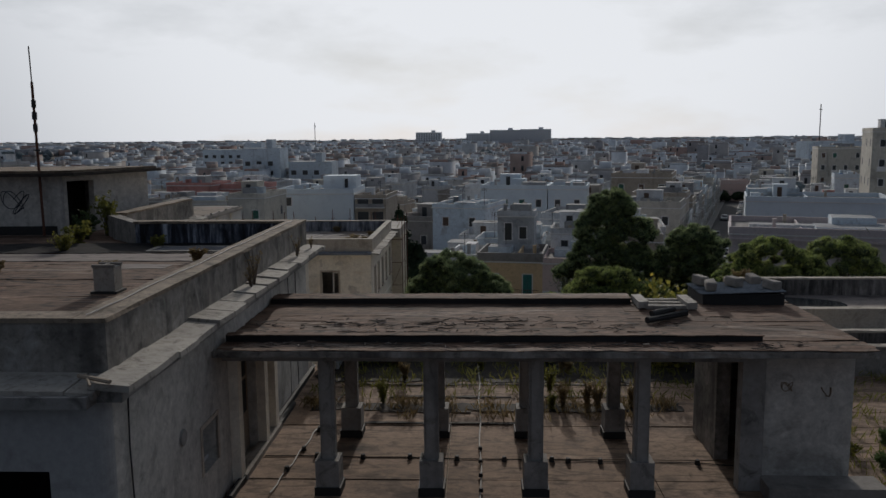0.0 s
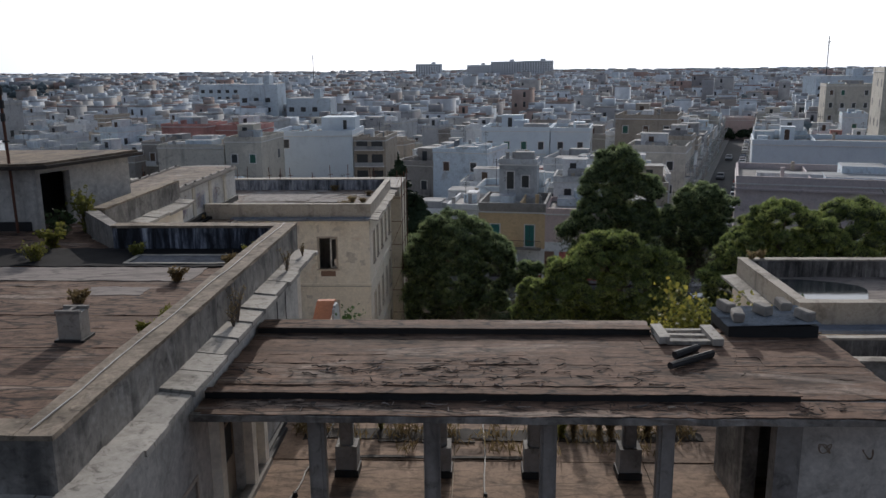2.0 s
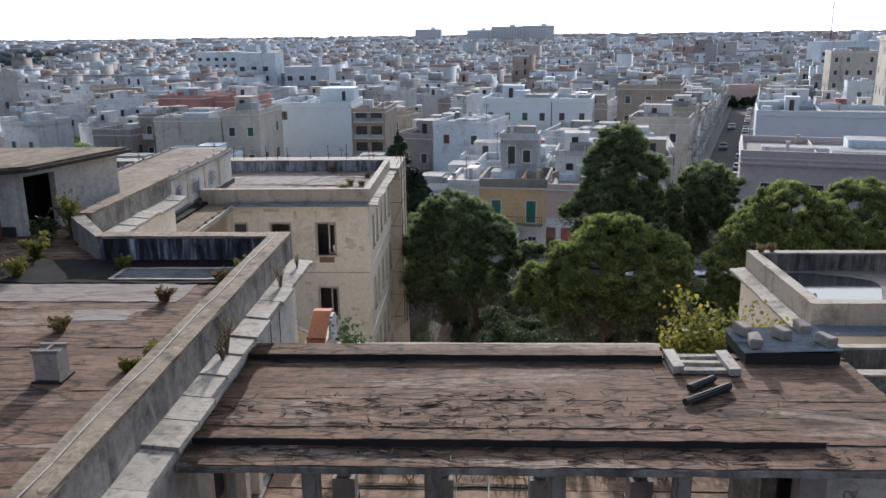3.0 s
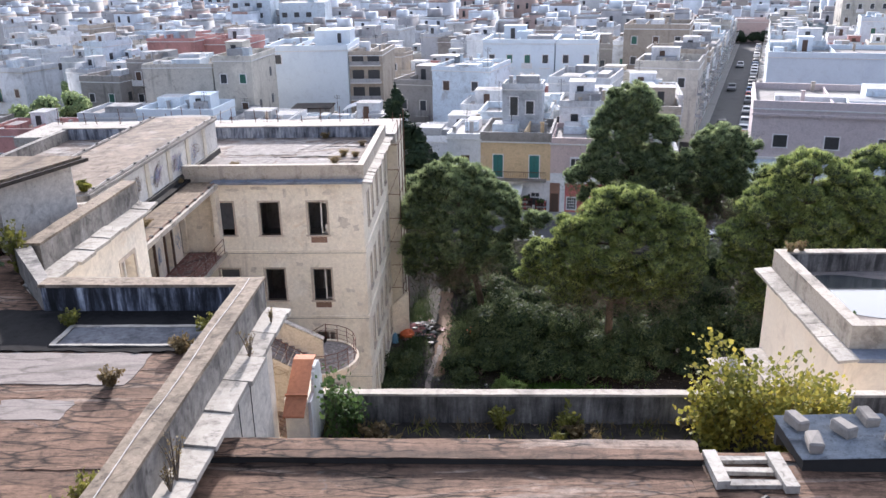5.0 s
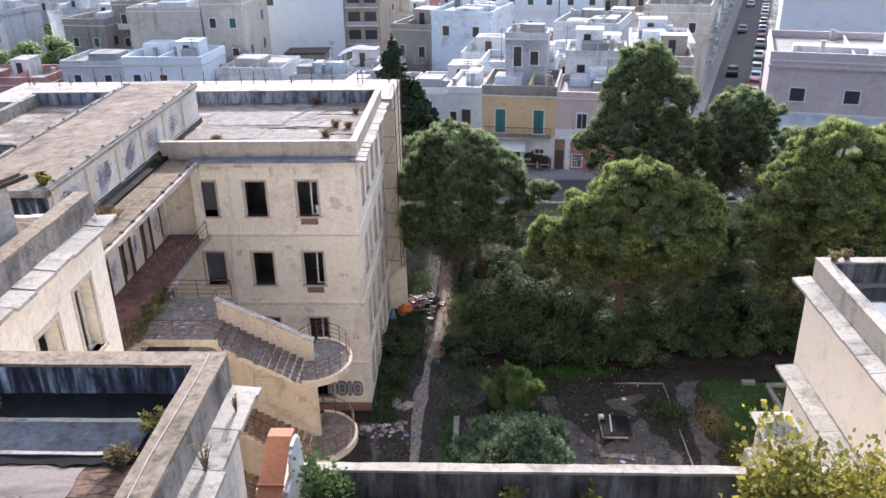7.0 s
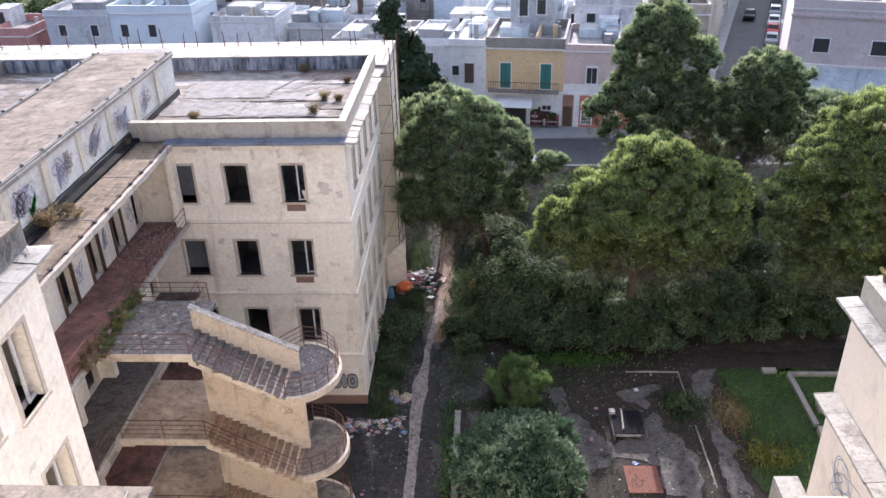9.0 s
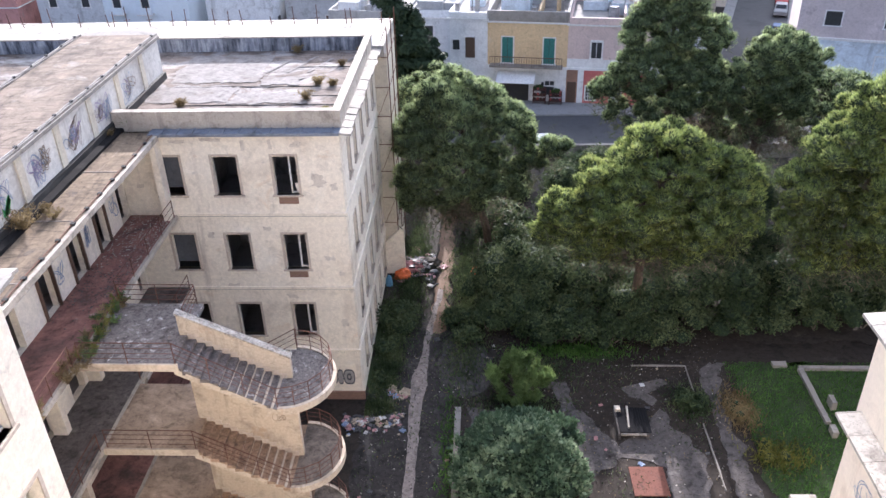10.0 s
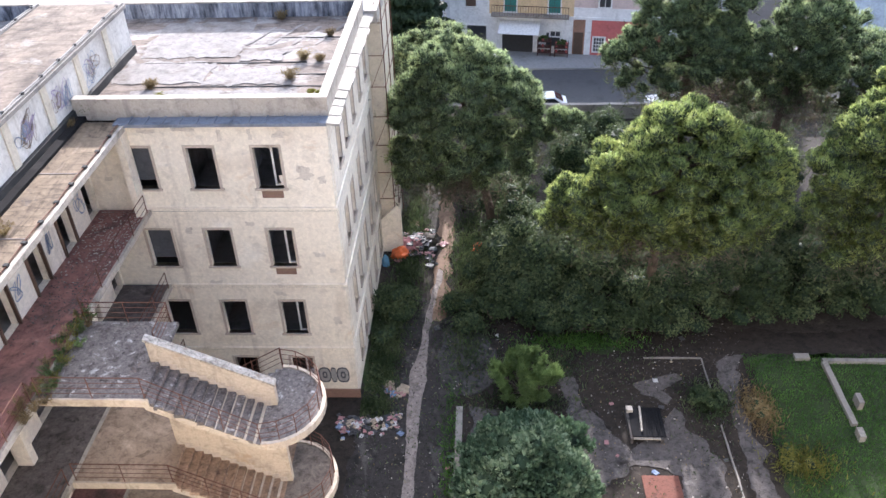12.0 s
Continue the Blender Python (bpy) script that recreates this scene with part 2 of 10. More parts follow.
M_ROOF_WHITE = surface("whitish_roof_screed", (0.215, 0.170, 0.140), (0.095, 0.072, 0.060), (0.36, 0.325, 0.295), 0.22, 8, (1.1, 0.7, 1), amount=1.0, cracks=0.45, crack_scale=0.9, grime=1.0, mottle=(1.6, 0.5), blotches=(((0.42, 0.40, 0.38), 0.30, 0.50, 0.75, (0.8, 1.2, 1)), ((0.17, 0.115, 0.085), 0.42, 0.58, 0.75, (1.6, 0.5, 1)), ((0.09, 0.075, 0.065), 1.6, 0.66, 0.7, (1.0, 0.5, 1))))
M_LEDGE = surface("pale_stone_slab", (0.43, 0.395, 0.345), (0.20, 0.178, 0.152), (0.55, 0.515, 0.46), 1.2, 9, amount=0.9, vary=0.14, grime=1.0)
M_CONCRETE = surface("raw_concrete", (0.285, 0.26, 0.232), (0.125, 0.115, 0.105), (0.41, 0.38, 0.345), 0.9, 10, amount=0.85)
M_REDFLOOR = surface("red_gallery_floor", (0.27, 0.135, 0.115), (0.10, 0.068, 0.062), (0.42, 0.345, 0.315), 0.5, 9, amount=1.0, grime=1.0, mottle=(2.2, 0.5), blotches=(((0.30, 0.235, 0.215), 0.7, 0.60, 0.7, (1.6, 0.6, 1)),))
M_FLAKE = surface("flaking_pale_coping", (0.40, 0.36, 0.31), (0.17, 0.12, 0.09), (0.56, 0.53, 0.48), 2.2, 14, amount=1.0, grime=1.0, mottle=(5.0, 0.7))
M_RUST = plain("rusty_iron", (0.13, 0.055, 0.035), 0.8, 0.2)
# near-black for small dark parts and, as painted shade, for unlit rooms
M_DARK = plain("black_parts_and_room_shade", (0.045, 0.043, 0.042), 0.9)
M_TAR = plain("black_bitumen", (0.022, 0.021, 0.020), 0.75)
M_TERRACOTTA = surface("terracotta_tile", (0.42, 0.17, 0.09), (0.22, 0.10, 0.06), (0.52, 0.26, 0.16), 2.0, 12, amount=0.7, rough=0.8)
M_WOOD = surface("bleached_wood", (0.36, 0.29, 0.22), (0.18, 0.14, 0.11), (0.5, 0.43, 0.35), 2.0, 14, (1, 1, 0.2), amount=0.8)
M_WHITE = surface("white_limewash", (0.60, 0.60, 0.595), (0.46, 0.45, 0.44), (0.80, 0.80, 0.80), 0.25, 5, amount=0.7, streak=((0.40, 0.39, 0.38), 1.0, 0.62), vary=0.12)


def part(name, bm, material, parent=None, label="", smooth=False):
    me = bpy.data.meshes.new(name)
    if smooth:
        for f in bm.faces:
            f.smooth = True
    bm.to_mesh(me)
    bm.free()
    me.materials.append(material)
    ob = new(name, me)
    if parent is not None:
        ob.parent = parent
    if label:
        ob["label"] = label
    return ob


def thing(name, label, category, at=(0, 0, 0), group="", kind=""):
    e = new(name)
    e.empty_display_size = 0.2
    e.location = at
    return tagged(e, label, category, group, kind)


def box(bm, x0, y0, z0, x1, y1, z1):
    v = [bm.verts.new((x, y, z)) for z in (z0, z1) for x, y in ((x0, y0), (x1, y0), (x1, y1), (x0, y1))]
    for q in ((3, 2, 1, 0), (4, 5, 6, 7), (0, 1, 5, 4), (1, 2, 6, 5), (2, 3, 7, 6), (3, 0, 4, 7)):
        bm.faces.new([v[i] for i in q])
    return v


def prism(bm, pts, z0, z1):
    lo = [bm.verts.new((x, y, z0)) for x, y in pts]
    hi = [bm.verts.new((x, y, z1)) for x, y in pts]
    bm.faces.new(lo[::-1])
    bm.faces.new(hi)
    n = len(pts)
    for i in range(n):
        j = (i + 1) % n
        bm.faces.new((lo[i], lo[j], hi[j], hi[i]))


def boxes(*specs):
    bm = bmesh.new()
    for s in specs:
        box(bm, *s)
    return bm


def worn(bm, amount=0.015, seed=0, size=1.3):
    """Small uneven shifts of the corners, so that no edge is ruler-straight."""
    for v in bm.verts:
        p = v.co * size + Vector((seed, seed * 1.7, 0))
        v.co += Vector((noise.noise(p), noise.noise(p + Vector((9, 0, 0))), noise.noise(p + Vector((0, 9, 0))))) * amount
    return bm


def wall(bm, p0, p1, z0, z1, thick, holes=()):
    """Upright wall from p0 to p1 (its outer face; thickness goes to the left of that way), with holes (u0, zlo, u1, zhi)."""
    a, b = Vector(p0), Vector(p1)
    d = (b - a).normalized()
    ln = (b - a).length
    n = Vector((-d.y, d.x)) * thick
    us = sorted({0.0, ln, *[h[0] for h in holes], *[h[2] for h in holes]})
    zs = sorted({z0, z1, *[h[1] for h in holes], *[h[3] for h in holes]})

    def opened(i, j):
        if i < 0 or j < 0 or i >= len(us) - 1 or j >= len(zs) - 1:
            return True
        u, z = (us[i] + us[i + 1]) / 2, (zs[j] + zs[j + 1]) / 2
        return any(h[0] < u < h[2] and h[1] < z < h[3] for h in holes)

    cache = {}

    def vert(u, z, back):
        k = (round(u, 4), round(z, 4), back)
        if k not in cache:
            p = a + d * u + (n if back else Vector((0, 0)))
            cache[k] = bm.verts.new((p.x, p.y, z))
        return cache[k]

    for i in range(len(us) - 1):
        for j in range(len(zs) - 1):
            if opened(i, j):
                continue
            u0, u1, w0, w1 = us[i], us[i + 1], zs[j], zs[j + 1]
            bm.faces.new([vert(u0, w0, 0), vert(u1, w0, 0), vert(u1, w1, 0), vert(u0, w1, 0)])
            bm.faces.new([vert(u0, w1, 1), vert(u1, w1, 1), vert(u1, w0, 1), vert(u0, w0, 1)])
            if opened(i - 1, j):
                bm.faces.new([vert(u0, w0, 0), vert(u0, w1, 0), vert(u0, w1, 1), vert(u0, w0, 1)])
            if opened(i + 1, j):
                bm.faces.new([vert(u1, w0, 1), vert(u1, w1, 1), vert(u1, w1, 0), vert(u1, w0, 0)])
            if opened(i, j - 1):
                bm.faces.new([vert(u0, w0, 1), vert(u1, w0, 1), vert(u1, w0, 0), vert(u0, w0, 0)])
            if opened(i, j + 1):
                bm.faces.new([vert(u0, w1, 0), vert(u1, w1, 0), vert(u1, w1, 1), vert(u0, w1, 1)])
    return bm


def tube(bm, p, q, r, n=6):
    p, q = Vector(p), Vector(q)
    d = (q - p)
    if d.length < 1e-6:
        return
    m = d.to_track_quat("Z", "Y").to_matrix()
    ring = [[bm.verts.new(c + m @ Vector((math.cos(a) * r, math.sin(a) * r, 0))) for a in (i * 2 * math.pi / n for i in range(n))] for c in (p, q)]
    for i in range(n):
        j = (i + 1) % n
        bm.faces.new((ring[0][i], ring[0][j], ring[1][j], ring[1][i]))
    bm.faces.new(ring[0][::-1])
    bm.faces.new(ring[1])


# ---- levels ----
T = 16.45                    # pergola terrace
RA = 20.42                   # roof of the front and side wings
F3, F2, F1 = 11.75, 7.5, 3.35  # storey floors of the rear wing
RC = 16.15                   # roof of the rear wing

# ---- ground ----
M_EARTH = surface("packed_earth", (0.036, 0.028, 0.022), (0.017, 0.013, 0.011), (0.078, 0.062, 0.05), 0.55, 14, amount=1.0, grime=1.0, bumps=0.6, mottle=(2.6, 0.6))
bm = bmesh.new()
box(bm, -4500, -600, -0.6, 4500, 6000, -0.02)
ground = tagged(part("ground", bm, M_EARTH), "bare dark earth ground of the town and garden", "ground", kind="structure")

# =====================================================================
# hospital buildings
# =====================================================================
M_FRAME_PALE = surface("pale_painted_surround", (0.52, 0.44, 0.36), (0.34, 0.29, 0.24), (0.62, 0.55, 0.46), 1.2, 9, amount=0.7)
M_BRICKFILL = surface("red_brick_infill", (0.26, 0.16, 0.12), (0.13, 0.09, 0.08), (0.36, 0.25, 0.20), 6, 20, (1, 1, 3), amount=0.9)
M_BLUEGREY = surface("blue_grey_lead_flashing", (0.20, 0.22, 0.26), (0.10, 0.11, 0.13), (0.30, 0.32, 0.35), 1.0, 8, amount=0.8, rough=0.7)
# near-black felt: the gutter's tone, and the parapet shadow put into colour
M_DARKFELT = surface("black_felt_and_painted_shadow", (0.019, 0.018, 0.0185), (0.010, 0.0095, 0.010), (0.045, 0.042, 0.041), 0.8, 9, amount=1.0, grime=1.0)
M_DARKFELT.node_tree.nodes["Principled BSDF"].inputs["Specular IOR Level"].default_value = 0.1
M_WALLPALE = surface("stained_pale_render", (0.56, 0.53, 0.48), (0.32, 0.30, 0.27), (0.64, 0.61, 0.56), 0.4, 7, amount=1.0, grime=0.9, mottle=(4.0, 0.25), blotches=(((0.30, 0.27, 0.24), 0.8, 0.60, 0.6, (1, 1, 0.8)),), streak=((0.26, 0.24, 0.215), 1.0, 0.60))
M_OLDFELT = plain("old_brown_felt", (0.042, 0.033, 0.027), 0.9, 0, 0.5, 4)
M_WHITECABLE = plain("pale_cable", (0.36, 0.33, 0.30), 0.7)
M_TEAL = plain("teal_painted_wood", (0.03, 0.17, 0.15), 0.6)
M_BROWNWOOD = plain("brown_wood", (0.10, 0.06, 0.04), 0.6)
M_YELLOWED = surface("yellowed_plaster", (0.62, 0.56, 0.45), (0.46, 0.40, 0.32), None, 0.8, 8, amount=0.7)
M_IVORY = surface("ivory_limewash", (0.66, 0.635, 0.585), (0.46, 0.42, 0.37), (0.76, 0.74, 0.70), 0.4, 6, amount=0.9, streak=((0.36, 0.32, 0.27), 1.1, 0.58), grime=0.9, blotches=(((0.42, 0.37, 0.31), 0.9, 0.60, 0.6, (1, 1, 1)),))
M_GRAF_PURPLE = plain("faded_purple_spray_paint", (0.33, 0.27, 0.38), 0.7)
M_GRAF_DARK = plain("dark_spray_paint", (0.045, 0.05, 0.065), 0.6)
M_GRAF_BLUE = plain("pale_blue_spray_paint", (0.22, 0.28, 0.38), 0.6)
M_GRAF_FADE = plain("faded_brown_spray_paint", (0.24, 0.18, 0.13), 0.8)
M_GRAF_GREEN = plain("green_spray_paint", (0.06, 0.35, 0.10), 0.6)
M_INNER_PANEL = surface("grey_inner_panel", (0.095, 0.10, 0.11), (0.06, 0.062, 0.07), (0.13, 0.135, 0.145), 1.2, 9, amount=0.9)
M_MEMBRANE = surface("blue_grey_membrane", (0.115, 0.120, 0.135), (0.06, 0.063, 0.072), (0.20, 0.205, 0.22), 0.9, 10, amount=1.0, grime=1.0, mottle=(3.0, 0.5))
M_WHITETRIM_OLD = surface("old_white_joinery", (0.62, 0.60, 0.57), (0.40, 0.38, 0.35), None, 2.0, 12, amount=0.8)
M_WATER = plain("standing_water", (0.05, 0.055, 0.055), 0.06, 0, 0.05)
M_WATER.node_tree.nodes["Principled BSDF"].inputs["Specular IOR Level"].default_value = 0.8


def placed(ob):
    """Where an object stands in the world, from its own pose and its parents'."""
    m = ob.matrix_basis.copy()
    return placed(ob.parent) @ ob.matrix_parent_inverse @ m if ob.parent else m


def under(ob, parent):
    """Hang an object that is laid out in world metres below a thing that stands elsewhere."""
    ob.parent = parent
    ob.matrix_parent_inverse = placed(parent).inverted()
    return ob


def wpart(name, bm, material, parent, label="", smooth=False):
    return under(part(name, bm, material, None, label, smooth), parent)


def bar(bm, x0, y0, z0, x1, y1, z1, cut=0.02, seed=0):
    """Box with its long edges broken into short, slightly uneven lengths."""
    n = max(1, int(max(x1 - x0, y1 - y0) / 0.6))
    along_x = (x1 - x0) >= (y1 - y0)
    rings = []
    for i in range(n + 1):
        f = i / n
        def jit(k):
            return noise.noise(Vector((i * 0.73 + seed * 3.1, k * 5.7, seed))) * cut
        if along_x:
            x = x0 + (x1 - x0) * f
            r = [(x, y0 + jit(1), z0), (x, y1 + jit(2), z0), (x, y1 + jit(3), z1 + jit(4)), (x, y0 + jit(5), z1 + jit(6))]
        else:
            y = y0 + (y1 - y0) * f
            r = [(x1 + jit(1), y, z0), (x0 + jit(2), y, z0), (x0 + jit(3), y, z1 + jit(4)), (x1 + jit(5), y, z1 + jit(6))]
        rings.append([bm.verts.new(p) for p in r])
    for a, b in zip(rings, rings[1:]):
        for k in range(4):
            bm.faces.new((a[k], a[(k + 1) % 4], b[(k + 1) % 4], b[k]))
    bm.faces.new(rings[0])
    bm.faces.new(rings[-1][::-1])
    bmesh.ops.recalc_face_normals(bm, faces=bm.faces[:])
    return bm


def bar_part(name, spec, material, parent, label="", cut=0.02, seed=0):
    return wpart(name, bar(bmesh.new(), *spec, cut, seed), material, parent, label)


def ragged(bm, x0, y0, x1, y1, z, jag=0.05, seed=0, step=0.16, thick=0.02, sag=0.015):
    """A torn sheet lying along x: ragged long edges, thin, slightly wavy, on a grid fine enough to curl at its laps."""
    n = max(2, int((x1 - x0) / step))
    rows = 5
    top = []
    for i in range(n + 1):
        x = x0 + (x1 - x0) * i / n
        a = y0 + jag * (noise.noise(Vector((x * 1.1, seed, 0))) + 0.8 * noise.noise(Vector((x * 4.3, seed, 3))))
        b = y1 + jag * (noise.noise(Vector((x * 1.3, seed, 7))) + 0.8 * noise.noise(Vector((x * 4.1, seed, 9))))
        col = []
        for j in range(rows + 1):
            y = a + (b - a) * j / rows
            e = 0.012 * max(0, noise.noise(Vector((x * 2.1, seed, 5)))) * (1 if j in (0, rows) else 0)
            xx = x + (jag * 1.5 * noise.noise(Vector((y * 5, seed, 2))) if i in (0, n) else 0)
            col.append(bm.verts.new((xx, y, z + e + sag * noise.noise(Vector((x * 1.4, y * 2.2, seed))))))
        top.append(col)
    for i in range(n):
        for j in range(rows):
            bm.faces.new((top[i][j], top[i + 1][j], top[i + 1][j + 1], top[i][j + 1]))
    rim = [c[0] for c in top] + [v for v in top[-1][1:-1]] + [c[-1] for c in top[::-1]] + [v for v in top[0][-2:0:-1]]
    low = [bm.verts.new(v.co - Vector((0, 0, thick))) for v in rim]
    m = len(rim)
    for i in range(m):
        j = (i + 1) % m
        bm.faces.new((low[i], low[j], rim[j], rim[i]))
    return bm


def torn_sheet(name, spec, z, material, parent, label="", jag=0.05, seed=0):
    return wpart(name, ragged(bmesh.new(), *spec, z, jag, seed), material, parent, label)


def slabs(parent, axis, fixed0, fixed1, a, b, z, step=1.0, drop=0.05, thick=0.1, seed=0, uneven=1.0):
    """A row of separate cornice slabs; they lean outwards a little and sit unevenly."""
    rnd = random.Random(seed)
    p = a
    while p < b - 0.05:
        q = min(p + step * rnd.uniform(0.85, 1.15), b)
        bm = bmesh.new()
        g = 0.012
        lift = rnd.uniform(-0.022, 0.024) * uneven
        outer = fixed1 + rnd.uniform(-0.06, 0.05) * uneven
        for s0, s1 in ((p + g, q - g),):
            lo = rnd.uniform(-0.02, 0.02) * uneven
            if axis == "y":
                pts = [(fixed0, s0), (outer, s0), (outer, s1), (fixed0, s1)]
            else:
                pts = [(s0, fixed0), (s0, outer), (s1, outer), (s1, fixed0)]
            vs = []
            for zz in (-thick, 0):
                for k, (x, y) in enumerate(pts):
                    far = k in (1, 2)
                    vs.append(bm.verts.new((x, y, z + zz + lift + (lo if k > 1 else -lo) - (drop if far else 0))))
            for f in ((3, 2, 1, 0), (4, 5, 6, 7), (0, 1, 5, 4), (1, 2, 6, 5), (2, 3, 7, 6), (3, 0, 4, 7)):
                bm.faces.new([vs[i] for i in f])
            bmesh.ops.recalc_face_normals(bm, faces=bm.faces[:])
        wpart("cornice_slab", bm, M_LEDGE, parent)
        p = q


def cable(parent, pts, r=0.015, mat=None, name="cable"):
    bm = bmesh.new()
    prev = None
    for i, p in enumerate(pts):
        d = (Vector(pts[min(i + 1, len(pts) - 1)]) - Vector(pts[max(i - 1, 0)])).normalized()
        m = d.to_track_quat("Z", "Y").to_matrix()
        ring = [bm.verts.new(Vector(p) + m @ Vector((math.cos(k * 1.2566) * r, math.sin(k * 1.2566) * r, 0))) for k in range(5)]
        if prev:
            for k in range(5):
                bm.faces.new((prev[k], prev[(k + 1) % 5], ring[(k + 1) % 5], ring[k]))
        prev = ring
    return wpart(name, bm, mat or M_WHITECABLE, parent)


def window(parent, p0, p1, z0, z1, inward, frame=0.12, depth=0.30, sill=True, shutter=None, brick=False, bars=False, half_frame=False, blind=False):
    """Surround, sill and what is left of the joinery in an opening between p0 and p1 (left to right, seen from outside); inward: unit vector into the wall."""
    a, b = Vector((*p0, 0)), Vector((*p1, 0))
    d = (b - a).normalized()
    n = Vector((*inward, 0))
    ln = (b - a).length

    def slab(u0, u1, w0, w1, t0, t1):
        bm = bmesh.new()
        vs = []
        for w in (w0, w1):
            for u, t in ((u0, t0), (u1, t0), (u1, t1), (u0, t1)):
                q = a + d * u + n * t
                vs.append(bm.verts.new((q.x, q.y, w)))
        for f in ((3, 2, 1, 0), (4, 5, 6, 7), (0, 1, 5, 4), (1, 2, 6, 5), (2, 3, 7, 6), (3, 0, 4, 7)):
            bm.faces.new([vs[i] for i in f])
        bmesh.ops.recalc_face_normals(bm, faces=bm.faces[:])
        return bm

    def joined(*specs):
        bm = bmesh.new()
        for s in specs:
            t = slab(*s)
            me = bpy.data.meshes.new("t")
            t.to_mesh(me)
            t.free()
            bm.from_mesh(me)
            bpy.data.meshes.remove(me)
        return bm

    ring = joined((-frame, 0, z0, z1 + frame, -0.025, 0.02), (ln, ln + frame, z0, z1 + frame, -0.025, 0.02), (0, ln, z1, z1 + frame, -0.025, 0.02))
    w = wpart("window", ring, M_FRAME_PALE, parent, "pale plaster window surround")
    if sill:
        wpart("sill", slab(-frame - 0.06, ln + frame + 0.06, z0 - 0.09, z0, -0.09, 0.25), M_FRAME_PALE, w)
    if brick:
        wpart("brick_infill", slab(0.08, ln - 0.08, z0 - 0.5, z0 - 0.14, -0.012, 0.05), M_BRICKFILL, w, "bare brick patch under the sill")
    if shutter:
        wpart("shutter", slab(0.02, ln - 0.02, z0, z1, 0.10, 0.14), shutter, w)
    elif half_frame:
        wpart("casement", joined((ln * 0.62, ln * 0.70, z0, z1, depth - 0.1, depth - 0.04), (ln * 0.70, ln - 0.02, z0 + 0.02, z0 + 0.1, depth - 0.1, depth - 0.04), (ln * 0.70, ln - 0.02, z1 - 0.1, z1 - 0.02, depth - 0.1, depth - 0.04)), M_WHITETRIM_OLD, w)
    # grey panel added in place of the inner wall seen through the opening
    if blind:
        wpart("blind", slab(-0.9, ln + 0.3, z0 + (z1 - z0) * 0.14, z1 + 0.1, 0.30, 0.33), M_INNER_PANEL, w, "grey panel for the inner wall, closing most of the opening")
    if bars:
        for k in range(4):
            wpart("window_bar", slab(0.12 + k * (ln - 0.24) / 3, 0.15 + k * (ln - 0.24) / 3, z0, z1, 0.05, 0.08), M_RUST, w)
    return w


def scribble(parent, origin, udir, w, h, mat, seed, strokes=3, width=0.06, proud=(0, 0)):
    """Loops of sprayed line on an upright wall."""
    rnd = random.Random(seed)
    o, u = Vector(origin), Vector((*udir, 0)).normalized()
    out = Vector((*proud, 0))
    bm = bmesh.new()
    for s in range(strokes):
        cx, cz = rnd.uniform(0.2, 0.8) * w, rnd.uniform(0.3, 0.7) * h
        ax, az, ph = rnd.uniform(0.15, 0.3) * w, rnd.uniform(0.2, 0.4) * h, rnd.uniform(0, 6)
        k1, k2 = rnd.choice((1, 2, 3)), rnd.choice((2, 3))
        last = None
        n = 40
        for i in range(n + 1):
            t = i / n * rnd.choice((1,)) * 5.4
            x, z = cx + ax * math.sin(k1 * t + ph) + ax * 0.35 * math.sin(2.3 * t), cz + az * math.sin(k2 * t + ph * 0.7)
            tx, tz = ax * k1 * math.cos(k1 * t + ph) + ax * 0.8 * math.cos(2.3 * t), az * k2 * math.cos(k2 * t + ph * 0.7)
            l = max(1e-4, math.hypot(tx, tz))
            nx, nz = -tz / l * width / 2, tx / l * width / 2
            cur = []
            for sg in (1, -1):
                q = o + u * (x + nx * sg) + out
                cur.append(bm.verts.new((q.x, q.y, o.z + z + nz * sg)))
            if last:
                bm.faces.new((last[0], cur[0], cur[1], last[1]))
            last = cur
    return tagged(wpart("graffiti", bm, mat, parent, "illegible sprayed scrawl"), kind="stuff")


def railing(parent, pts, height=0.95, rows=3, spacing=1.25, r=0.016, lean=0.0):
    """Iron railing along a line of floor points: each post and each rail is a part."""
    pts = [Vector(p) for p in pts]
    host = None
    for k in range(rows):
        z = height * (k + 1) / rows
        bm = bmesh.new()
        for a, b in zip(pts, pts[1:]):
            tube(bm, a + Vector((0, 0, z)), b + Vector((0, 0, z)), r * (1.3 if k == rows - 1 else 0.8), 5)
        ob = wpart("railing" if host is None else "rail_bar", bm, M_RUST, parent if host is None else host, "rusty iron railing" if host is None else "")
        host = host or ob
    for a, b in zip(pts, pts[1:]):
        ln = (b - a).length
        n = max(1, round(ln / spacing))
        for i in range(n + (1 if b is pts[-1] else 0)):
            p = a.lerp(b, i / n)
            bm = bmesh.new()
            tube(bm, p, p + Vector((lean, 0, height)), r * 1.3, 5)
            wpart("post", bm, M_RUST, host)
    return host


# ---- front and side wing ----
front = thing("front_wing", "weathered plaster wing with flat parapet roof beside the pergola", "building", (-8, 18, 0))
outline = [(-30, 11.45), (-4.62, 11.45), (-4.62, 25.55), (-9.7, 25.55), (-11.3, 27.2), (-11.3, 34.8), (-30, 34.8)]
HOLLOW = 0.45
bm = bmesh.new()
wall(bm, (-30, 11.45), (-5.02, 11.45), 12, RA - 0.1, HOLLOW, [(22.6, 17.2, 24.62, 19.12)])
wpart("near_wall", bm, M_WALLBLUE, front)
bm = bmesh.new()
